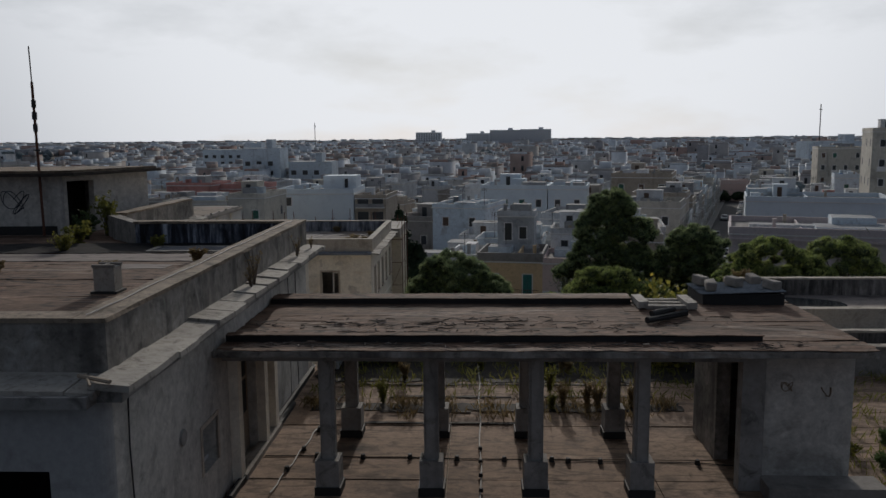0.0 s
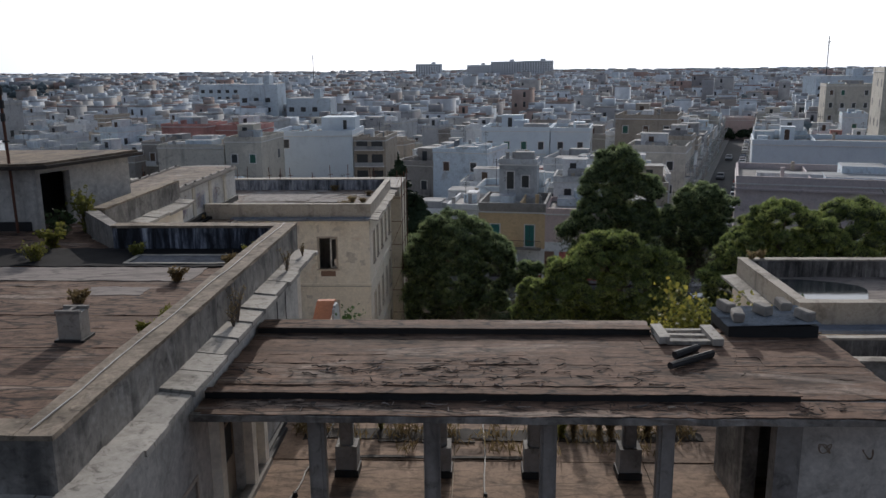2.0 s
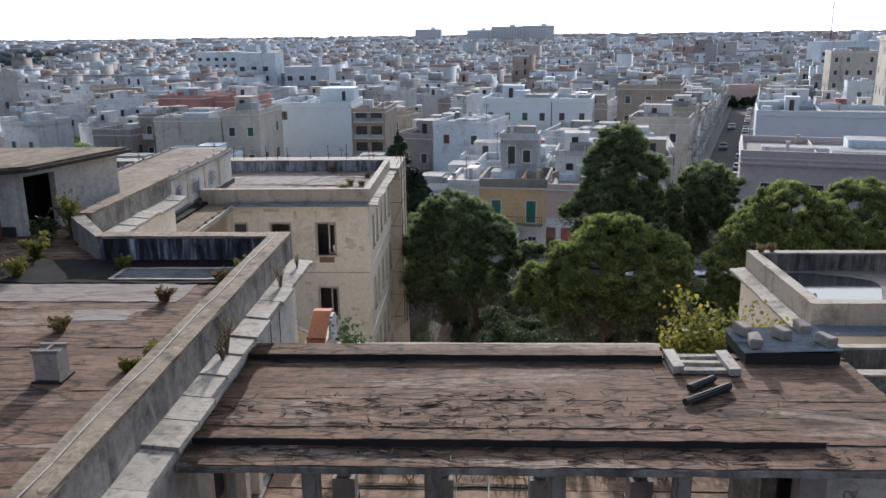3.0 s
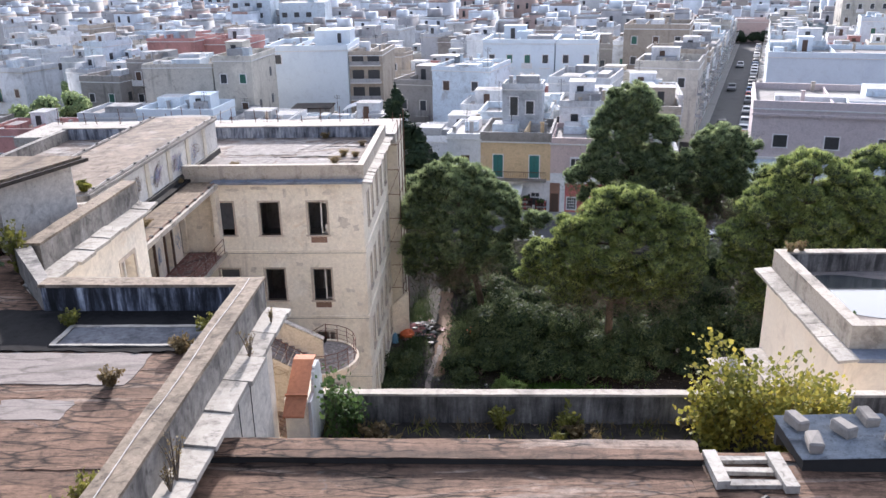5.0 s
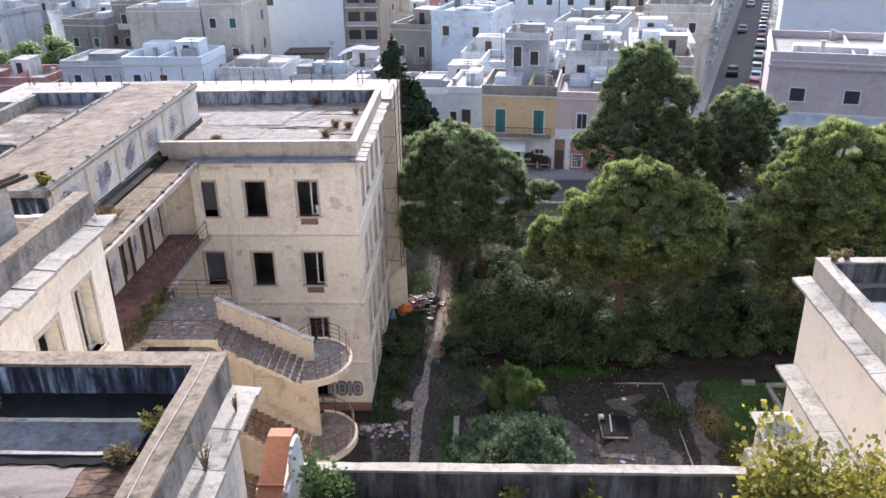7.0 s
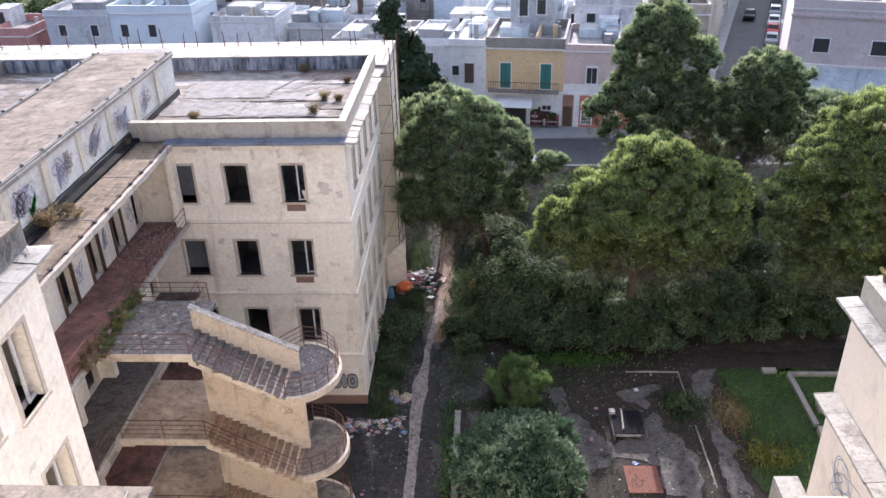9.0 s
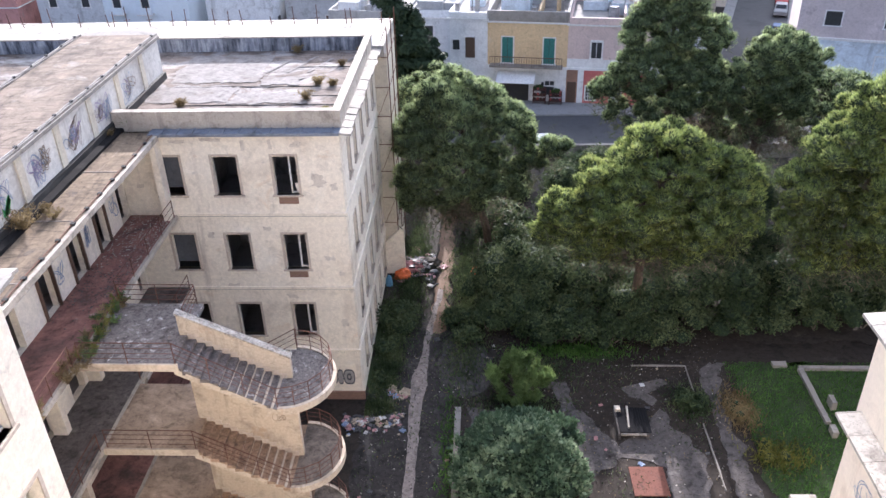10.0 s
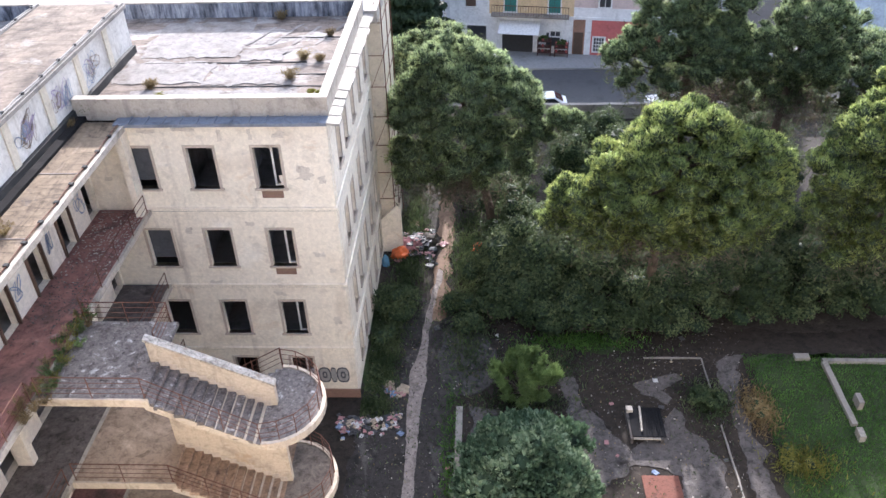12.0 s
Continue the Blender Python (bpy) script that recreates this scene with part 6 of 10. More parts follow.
def needles(rs, blobs, per, each, size, ratio=0.095):
    """Tufts of thin needle blades on the outer, upper side of each clump (x, y, z, rx, ry, rz); per: tufts on a clump of one metre; each: blades in a tuft."""
    cs, ds = [], []
    for x, y, z, rx, ry, rz in blobs:
        n = max(6, int(per * rx * rx))
        u = rs.normal(0, 1, (n, 3))
        u[:, 2] = np.abs(u[:, 2]) * 1.05 - 0.38
        u /= np.linalg.norm(u, axis=1)[:, None]
        tuft = np.array([x, y, z]) + u * np.array([rx, ry, rz]) * rs.uniform(0.80, 1.04, n)[:, None]
        up = u + np.array([0, 0, 0.75])
        cs.append(np.repeat(tuft, each, 0) + rs.normal(0, 0.03 + 0.05 * rx, (n * each, 3)))
        ds.append(np.repeat(up, each, 0))
    return leaves(rs, np.concatenate(cs), np.concatenate(ds), size, ratio, 0.6)


def tri_ob(name, verts, tris, mat, parent=None, smooth=True):
    """A mesh from numpy arrays of corners and three-cornered faces."""
    me = bpy.data.meshes.new(name)
    me.vertices.add(len(verts))
    me.vertices.foreach_set("co", np.asarray(verts, dtype=np.float32).ravel())
    me.loops.add(len(tris) * 3)
    me.loops.foreach_set("vertex_index", np.asarray(tris, dtype=np.int32).ravel())
    me.polygons.add(len(tris))
    me.polygons.foreach_set("loop_start", np.arange(0, len(tris) * 3, 3, dtype=np.int32))
    me.polygons.foreach_set("loop_total", np.full(len(tris), 3, dtype=np.int32))
    me.polygons.foreach_set("use_smooth", np.full(len(tris), smooth, dtype=bool))
    me.update(calc_edges=True)
    me.materials.append(mat)
    ob = new(name, me)
    if parent is not None:
        under(ob, parent)
    return ob


def ico(subdivisions):
    bmt = bmesh.new()
    bmesh.ops.create_icosphere(bmt, subdivisions=subdivisions, radius=1)
    bmt.faces.ensure_lookup_table()
    v = np.array([q.co[:] for q in bmt.verts])
    f = np.array([[q.index for q in t.verts] for t in bmt.faces])
    bmt.free()
    return v, f


ICO_V, ICO_F = ico(2)


def pillows(rs, blobs, f, rough=0.16):
    """Uneven rounded masses inside the needle clumps (x, y, z, rx, ry, rz)."""
    n = len(blobs)
    b = np.array(blobs)
    ph = rs.uniform(0, 6.28, (n, 1, 3))
    w = 1 + rough * np.sin(ICO_V[None] * 4.1 + ph).prod(2) * 2 + rs.normal(0, rough * 0.5, (n, len(ICO_V)))
    v = b[:, None, :3] + ICO_V[None] * b[:, None, 3:] * (f * w)[:, :, None]
    t = ICO_F[None] + (np.arange(n) * len(ICO_V))[:, None, None]
    return v.reshape(-1, 3), t.reshape(-1, 3)


def sprays(rs, blobs, density, size, ratio, shell):
    """Short needle blades standing off the upper and outer side of each clump, within a shell of it."""
    b = np.array(blobs)
    n = np.maximum(10, (density * b[:, 3] * b[:, 3]).astype(int))
    k = np.repeat(np.arange(len(b)), n)
    u = rs.normal(0, 1, (len(k), 3))
    u[:, 2] = np.where(u[:, 2] < -0.6, -u[:, 2], u[:, 2])
    u /= np.linalg.norm(u, axis=1)[:, None]
    c = b[k, :3] + u * b[k, 3:] * rs.uniform(*shell, len(k))[:, None]
    v, q = leaves(rs, c, u + np.array([0, 0, 0.5]), size, ratio, 0.5)
    p = v.reshape(-1, 4, 3)
    back = (np.cross(p[:, 1] - p[:, 3], p[:, 2] - p[:, 0]) * u).sum(1) < 0
    p[back] = p[back][:, [0, 3, 2, 1]]
    n = u + rs.normal(0, 0.22, u.shape)
    n /= np.linalg.norm(n, axis=1)[:, None]
    return p.reshape(-1, 3), q, np.repeat(n, 4, 0)


def stone_pine(base, domes, seed, mat, label, clump=0.85, trunk_r=0.28, gaps=0.12, density=900, size=0.21):
    """Trunk, limbs and a crown of rounded needle clumps on several overlapping domes (x, y, z, r), the highest first."""
    rs = np.random.RandomState(seed)
    rnd = random.Random(seed)
    tree = thing("pine_tree", label, "tree", base)
    z0, z1 = min(d[2] - d[3] * 0.6 for d in domes), max(d[2] + d[3] for d in domes)
    big = []
    for k, (dx, dy, dz, dr) in enumerate(domes):
        c = clump * min(1.0, 0.55 + 0.2 * dr)
        inner = max(0.25, dr - c * 0.7)
        n = int(7.2 * inner * inner / (c * c)) + 3
        for i in range(n):
            # an even spread over the ball, without its underside
            h = 1 - (i + 0.5) / n * 1.55
            a = i * 2.39996 + k
            w = math.sqrt(max(0, 1 - h * h))
            q = inner * (1 + rnd.gauss(0, 0.09))
            p = Vector((dx + math.cos(a) * w * q, dy + math.sin(a) * w * q, dz + h * q * 0.92))
            if rnd.random() < gaps * (1.5 if h < 0 else 0.7):
                continue
            if any(j != k and (p - Vector(o[:3])).length < o[3] - c * 0.9 for j, o in enumerate(domes)):
                continue
            big.append((p.x, p.y, p.z, c * rnd.uniform(0.6, 1.2)))
    blobs = []
    for x, y, zz, s in big:
        blobs.append((x, y, zz, s * 0.80, s * 0.80, s * 0.62))
        for k in range(5):
            a, l = rnd.uniform(0, 6.28), s * rnd.uniform(0.35, 0.62)
            t = s * rnd.uniform(0.30, 0.50)
            blobs.append((x + math.cos(a) * l, y + math.sin(a) * l, zz + s * rnd.uniform(-0.12, 0.45), t, t, t * 0.85))
    v, q, n = sprays(rs, blobs, density * 0.75, size, 0.085, (0.80, 1.12))
    me = mesh_ob("crown", v, q, mat, tree).data
    me.polygons.foreach_set("use_smooth", np.full(len(q), True))
    me.normals_split_custom_set_from_vertices(n)
    # inner blades and masses are coloured dark as the crown's own shade
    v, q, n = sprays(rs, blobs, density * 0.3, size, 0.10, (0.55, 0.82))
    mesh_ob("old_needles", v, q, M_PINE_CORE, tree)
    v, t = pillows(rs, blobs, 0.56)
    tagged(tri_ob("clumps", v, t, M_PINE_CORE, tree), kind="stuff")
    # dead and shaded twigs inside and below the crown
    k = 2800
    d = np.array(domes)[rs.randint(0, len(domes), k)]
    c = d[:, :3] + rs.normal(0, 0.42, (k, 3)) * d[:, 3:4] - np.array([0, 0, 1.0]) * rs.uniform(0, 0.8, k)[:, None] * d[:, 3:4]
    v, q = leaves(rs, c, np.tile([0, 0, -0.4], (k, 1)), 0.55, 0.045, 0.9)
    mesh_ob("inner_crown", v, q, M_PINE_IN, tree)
    bm = bmesh.new()
    b = Vector(base)
    top = Vector(domes[0][:3])
    mid = b.lerp(top, 0.5) + Vector((rnd.uniform(-0.4, 0.4), rnd.uniform(-0.3, 0.3), 0))
    branch(bm, [b - Vector((0, 0, 0.2)), b.lerp(mid, 0.5) + Vector((0.1, 0, 0)), mid, mid.lerp(top, 0.6), top], [trunk_r * 1.25, trunk_r, trunk_r * 0.85, trunk_r * 0.6, trunk_r * 0.3], 9)
    wpart("trunk", bm, M_BARK, tree)
    for i in range(18):
        x, y, zz, s = big[int(i * len(big) / 18)]
        st = mid.lerp(top, min(0.95, max(0.05, (zz - 1.2 - mid.z) / max(0.1, top.z - mid.z))))
        e = Vector((x, y, zz - s * 0.3))
        bm = bmesh.new()
        branch(bm, [st, st.lerp(e, 0.5) + Vector((0, 0, -0.3)), e], [trunk_r * 0.36, trunk_r * 0.22, trunk_r * 0.08], 6)
        wpart("limb", bm, M_BARK, tree)
    return tree


stone_pine((0.95, 68.3, 0), ((-1.2, 68.2, 10.9, 3.4), (-3.4, 67.8, 9.6, 2.5), (1.4, 67.6, 9.9, 2.5), (-1.4, 66.4, 8.4, 2.6), (-3.6, 66.8, 7.2, 2.1), (1.2, 66.6, 7.3, 2.0), (3.3, 66.9, 8.4, 1.3), (4.8, 67.0, 9.5, 1.0), (-1.2, 66.6, 6.2, 2.0), (-2.0, 66.8, 5.3, 1.1), (-4.2, 66.9, 5.6, 1.2)), 1, M_PINE_DK, "round umbrella pine with a dark green crown")
stone_pine((9.4, 61.0, 0), ((9.7, 58.4, 11.5, 3.2), (12.4, 57.8, 11.2, 2.3), (7.0, 57.9, 11.1, 2.1), (8.0, 56.6, 10.4, 2.1), (11.2, 56.4, 10.0, 2.1), (13.4, 57.2, 9.6, 1.6), (4.5, 57.2, 9.9, 1.5), (5.6, 57.0, 8.6, 1.4), (3.6, 57.5, 8.6, 1.0), (14.0, 58.6, 11.0, 1.2), (8.6, 58.0, 8.3, 2.0), (11.2, 58.0, 8.0, 2.0), (13.2, 58.6, 7.6, 1.6), (6.6, 58.4, 7.2, 1.5)), 2, M_PINE, "broad umbrella pine with a sunlit yellow-green crown", 0.8, density=1100)
stone_pine((12.8, 72.0, 0), ((12.3, 71.2, 17.3, 2.1), (11.5, 71.0, 15.5, 2.4), (13.7, 71.2, 15.0, 2.3), (10.9, 70.6, 13.2, 2.4), (13.6, 70.8, 12.6, 2.5), (9.6, 70.8, 12.3, 1.6), (8.1, 71.0, 11.8, 1.1), (12.0, 70.2, 11.2, 2.2), (9.4, 70.4, 10.4, 1.3)), 3, M_PINE_DK, "tall pine with a dense layered crown")
stone_pine((16.4, 68.5, 0), ((18.3, 69.0, 14.6, 2.0), (17.0, 68.8, 13.5, 1.7), (19.9, 68.9, 13.8, 1.7), (18.5, 68.4, 12.7, 1.8), (15.8, 68.3, 12.4, 1.1), (17.3, 69.2, 11.0, 1.5), (19.6, 69.2, 11.4, 1.6), (18.2, 69.6, 9.6, 1.5)), 4, M_PINE_DK, "forked pine with a small dark crown", 0.75)
stone_pine((21.0, 62.5, 0), ((21.8, 60.0, 13.9, 2.7), (19.2, 59.2, 12.6, 2.2), (24.2, 59.6, 12.7, 2.5), (17.9, 58.8, 10.6, 1.9), (21.4, 58.4, 11.4, 2.5), (17.4, 58.6, 8.6, 1.6), (20.2, 58.0, 8.8, 2.1), (23.6, 58.2, 9.6, 2.3), (21.8, 57.8, 6.9, 1.8), (18.6, 58.2, 6.6, 1.6)), 5, M_PINE, "spreading pine with a sunlit crown beside the cream wing", 0.85, density=1000)
stone_pine((28.0, 64.5, 0), ((28.0, 63.0, 13.0, 3.4), (25.8, 62.6, 11.0, 2.6), (30.4, 62.8, 11.2, 2.8), (27.6, 61.6, 9.4, 2.8)), 6, M_PINE, "pine with a full green crown", 0.95, density=650)
# unseen pine, added only to keep the sun off the yard path
stone_pine((-2.6, 79.5, 0), ((-2.6, 79.4, 8.6, 2.6), (-4.9, 79.6, 8.2, 2.2), (-0.4, 79.6, 7.9, 2.0), (-5.0, 79.2, 5.8, 1.9)), 8, M_PINE_DK, "shaded pine casting shade at the back of the garden", 1.0, density=450)
stone_pine((16.5, 76.5, 0), ((15.5, 76.8, 8.4, 2.8), (13.4, 76.2, 7.0, 2.0), (17.8, 76.2, 7.2, 2.2)), 9, M_PINE_DK, "shaded pine casting shade at the back of the garden", 1.0, density=450)
stone_pine((25.5, 74.5, 0), ((25.0, 74.4, 9.2, 3.0), (22.6, 73.6, 8.0, 2.2), (27.2, 73.8, 8.2, 2.4)), 10, M_PINE_DK, "shaded pine casting shade at the back of the garden", 1.0, density=450)


M_DEADTWIG = leaf_mat("dead_pine_twigs", (0.07, 0.05, 0.038), (0.145, 0.108, 0.08), (0.24, 0.195, 0.15), 0.1, 0.9)
rs = np.random.RandomState(71)
for x, y, z, rx, rz, n in ((9.4, 58.6, 7.2, 3.6, 1.1, 5200), (-1.2, 67.2, 5.2, 3.2, 1.2, 2600), (18.4, 68.8, 9.4, 1.8, 1.6, 2600), (13.0, 70.6, 9.4, 2.6, 0.9, 1800), (20.4, 59.2, 6.4, 3.0, 1.2, 2600)):
    c = rs.normal(0, 0.5, (n, 3)) * np.array([rx, rx * 0.7, rz]) + np.array([x, y, z])
    v, q = leaves(rs, c, np.tile([0, 0, -0.5], (n, 1)), 0.42, 0.03, 0.9)
    tagged(mesh_ob("dead_twigs", v, q, M_DEADTWIG), "brown dead twigs hanging below the pine crowns", "twigs", kind="stuff")


def cypress(base, h, r, seed, label):
    rs = np.random.RandomState(seed)
    t = thing("cypress_tree", label, "tree", base)
    blobs = []
    rnd = random.Random(seed)
    for i in range(26):
        f = i / 25
        w = r * (1.0 - f) ** 0.6 * (0.55 + 0.45 * math.sin(min(1, f * 4) * 1.57)) + 0.12
        a = rnd.uniform(0, 6.28)
        blobs.append((base[0] + math.cos(a) * w * 0.4, base[1] + math.sin(a) * w * 0.4, base[2] + 0.6 + f * (h - 1), w * 0.8, w * 0.8, h / 22))
    v, q = lobes(rs, blobs, 60, 0.34, 0.3, 0.5)
    mesh_ob("foliage", v, q, M_CYPRESS, t)
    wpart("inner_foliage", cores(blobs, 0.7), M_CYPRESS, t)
    bm = bmesh.new()
    branch(bm, [base, (base[0], base[1], base[2] + h * 0.5)], [0.2, 0.1])
    wpart("trunk", bm, M_BARK, t)


cypress((-8.4, 95.5, 0), 15.6, 3.6, 31, "tall dark cypress by the street")
cypress((-6.3, 94.8, 0), 11.6, 3.3, 32, "shorter dark cypress by the street")
cypress((-4.6, 96.0, 0), 8.6, 2.8, 33, "low dark cypress by the street")


def shrub(base, radii, seed, mat, density=40, size=0.16, count=14, label="dark leafy shrub", name="shrub", ratio=0.4, lobe=0.45, category="shrub", tufted=False):
    rs = np.random.RandomState(seed)
    rnd = random.Random(seed)
    t = thing(name, label, category, base)
    blobs = []
    for i in range(count):
        a = rnd.uniform(0, 6.28)
        k = math.sqrt(rnd.uniform(0, 1)) * 0.75
        z = (1 - k * 0.7) * radii[2] * rnd.uniform(0.5, 0.95)
        s = rnd.uniform(0.75, 1.25) * lobe * min(radii[0], radii[1], radii[2] * 1.3)
        blobs.append((base[0] + math.cos(a) * k * radii[0], base[1] + math.sin(a) * k * radii[1], base[2] + max(s * 0.6, z - s * 0.3), s, s, s * 0.85))
    v, q = needles(rs, blobs, 46, 11, size, ratio) if tufted else lobes(rs, blobs, density, size, ratio, 0.8)
    mesh_ob("foliage", v, q, mat, t)
    # near-black core under lighter leaves: inner shade put into its colour
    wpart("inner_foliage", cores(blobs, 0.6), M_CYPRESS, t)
    bm = bmesh.new()
    for k in range(3):
        bl = blobs[k]
        branch(bm, [(base[0], base[1], base[2] - 0.05), (bl[0], bl[1], bl[2])], [0.05, 0.02], 5)
    wpart("stem", bm, M_TWIG, t)
    return t


# hedge of overgrown shrubs in front of the pines
rnd = random.Random(77)
# shrubs (2.2, 64.2) to (23.6, 63.0) are added to block sun through gaps
for i, (x, y, rx, ry, rz) in enumerate(((0.8, 63.0, 2.4, 2.4, 4.0), (3.6, 62.5, 2.6, 2.4, 4.6), (6.6, 61.2, 2.6, 2.2, 3.6), (9.6, 61.0, 2.6, 2.2, 4.2), (12.8, 61.6, 2.5, 2.2, 4.6), (15.8, 61.6, 2.5, 2.0, 4.0), (18.8, 61.6, 2.6, 2.0, 4.4), (22.0, 61.4, 2.6, 2.2, 4.2), (25.2, 61.4, 2.6, 2.2, 4.4), (11.2, 64.8, 2.6, 2.2, 5.6), (17.0, 65.2, 3.0, 2.4, 6.0), (22.5, 66, 3.0, 2.4, 6.0), (4.6, 66.6, 2.4, 2.2, 5.0), (0.6, 60.4, 1.3, 1.2, 2.2), (14.2, 65.0, 2.0, 2.0, 6.4), (28, 64, 3, 3, 5), (2.6, 60.2, 1.5, 1.3, 2.6), (8.0, 64.5, 2.4, 2.2, 5.0), (2.2, 67.5, 2.2, 2.2, 4.2), (7.6, 68.5, 2.6, 2.4, 4.6), (1.6, 72, 2.2, 2.2, 3.4), (6.2, 74.5, 3, 2.6, 4.0), (11.5, 76.5, 3, 2.6, 4.4), (19.5, 73, 3.2, 2.6, 5.0), (20, 80, 3.4, 2.8, 4.2), (27, 69, 3.4, 3, 5.2), (29, 79, 3.4, 3, 4.6), (1.8, 79, 2.6, 2.4, 3.0), (9.0, 81.5, 2.6, 2.4, 3.0), (-1.2, 76.5, 1.6, 1.8, 2.4), (33, 68, 3, 3, 6), (34, 76, 3, 3, 5), (13.2, 68.5, 2.2, 2.2, 5.5), (23.2, 68.6, 2.4, 2.2, 6.0), (2.2, 64.2, 1.9, 1.8, 4.0), (5.1, 63.6, 1.8, 1.7, 3.8), (8.1, 62.9, 1.8, 1.7, 3.8), (11.2, 62.6, 1.8, 1.7, 3.9), (14.3, 63.2, 1.8, 1.7, 4.0), (17.3, 63.2, 1.8, 1.7, 3.8), (20.4, 63.2, 1.8, 1.7, 4.0), (23.6, 63.0, 1.8, 1.7, 4.0), (3.5, 59.6, 1.6, 1.5, 2.2), (5.6, 59.2, 1.7, 1.5, 2.5), (7.9, 59.0, 1.7, 1.4, 2.2), (10.2, 59.3, 1.7, 1.4, 2.4), (12.6, 59.8, 1.7, 1.4, 2.5), (15.2, 60.2, 1.7, 1.3, 2.2), (17.8, 60.5, 1.7, 1.3, 2.3), (20.6, 60.7, 1.7, 1.3, 2.3), (23.6, 60.8, 1.7, 1.3, 2.3))):
    shrub((x, y, 0), (rx, ry, rz * 1.3), 200 + i, M_SHRUB, 34, 0.15, 18, ("overgrown evergreen hedge shrub with glinting leaves", "dense dark hedge shrub under the pines")[i % 2], "hedge_shrub")
for i, (x, y, rx, ry, rz) in enumerate(((-5.1, 61.2, 1.7, 1.6, 1.7), (-5.5, 58.6, 0.8, 0.9, 0.6), (-5.7, 55.6, 0.6, 0.8, 0.35), (-1.2, 60.9, 1.2, 1.2, 1.8), (-0.6, 59.4, 1.0, 1.0, 1.4))):
    shrub((x, y, 0), (rx, ry, rz), 240 + i, M_SHRUB, 46, 0.14, 12, "low dark shrub growing beside the earth path", "low_shrub")
shrub((2.15, 48.4, 0), (3.7, 3.5, 3.2), 260, M_BUSH, 60, 0.26, 74, "large grey-green bush with pale leaf tips", "large_bush", 0.26, 0.27, tufted=True)
def feathery(base, h, r, seed):
    rs, rnd = np.random.RandomState(seed), random.Random(seed)
    t = thing("pine_sapling", "young feathery pine sapling in the yard", "tree", base)
    bm = bmesh.new()
    tip = []
    for k in range(44):
        a, l = rnd.uniform(0, 6.28), math.sqrt(rnd.uniform(0.02, 1))
        e = Vector(base) + Vector((math.cos(a) * r * l, math.sin(a) * r * l, h * (1.05 - 0.6 * l * l) * rnd.uniform(0.75, 1.05)))
        m = Vector(base).lerp(e, 0.5) + Vector((math.cos(a) * 0.2, math.sin(a) * 0.2, -0.1))
        branch(bm, [Vector(base), m, e], [0.03, 0.02, 0.008], 5)
        for f in (0.35, 0.5, 0.65, 0.8, 0.9, 1.0):
            p = m.lerp(e, f)
            tip.append((p.x, p.y, p.z, 0.17, 0.17, 0.24))
    v, q = needles(rs, tip, 95, 12, 0.40, 0.045)
    mesh_ob("foliage", v, q, M_SAPLING, t)
    tagged(wpart("stem", bm, M_TWIG, t), kind="stuff")


feathery((2.3, 54.3, 0), 2.7, 1.9, 261)
shrub((11.6, 53.8, 0), (1.0, 0.9, 0.7), 262, M_SHRUB, 60, 0.14, 9, "small dark shrub in the yard", "low_shrub")
shrub((14.0, 53.3, 0), (0.7, 0.8, 0.6), 263, M_DRY, 60, 0.2, 9, "dry yellow weed clump beside the lawn", "dry_weed", 0.12)
shrub((15.0, 49.9, 0), (1.1, 0.9, 0.5), 264, M_WEED, 60, 0.2, 9, "yellowish weed clump at the lawn edge", "dry_weed", 0.15)

# plants rooted on the roofs
def sprig(base, h, r, seed, mat, n_stem=7, leaf=0.10, per=26, label="dry weed growing from a roof crack", name="roof_weed", ratio=0.25, loose=0.10):
    rs = np.random.RandomState(seed)
    rnd = random.Random(seed)
    t = thing(name, label, "plant", base)
    bm = bmesh.new()
    cs, ns = [], []
    for k in range(n_stem):
        a, l = rnd.uniform(0, 6.28), rnd.uniform(0.2, 1.0)
        e = Vector(base) + Vector((math.cos(a) * r * l, math.sin(a) * r * l, h * rnd.uniform(0.55, 1.0)))
        m = Vector(base).lerp(e, 0.5) + Vector((0, 0, h * 0.1))
        branch(bm, [Vector(base) - Vector((0, 0, 0.05)), m, e], [0.012 + 0.004 * h, 0.009, 0.004], 4)
        for f in rs.uniform(0.06, 1.0, per):
            p = m.lerp(e, (f - 0.5) * 2) if f > 0.5 else Vector(base).lerp(m, f * 2)
            cs.append((p.x + rnd.gauss(0, r * loose), p.y + rnd.gauss(0, r * loose), p.z + rnd.gauss(0, h * loose * 0.5)))
            ns.append((math.cos(a), math.sin(a), 0.8))
    v, q = leaves(rs, np.array(cs), np.array(ns), leaf, ratio, 0.9)
    tagged(mesh_ob("leaf_tuft", v, q, mat, t), kind="stuff")
    tagged(wpart("stem", bm, M_TWIG, t), kind="stuff")
    return t


rnd = random.Random(91)
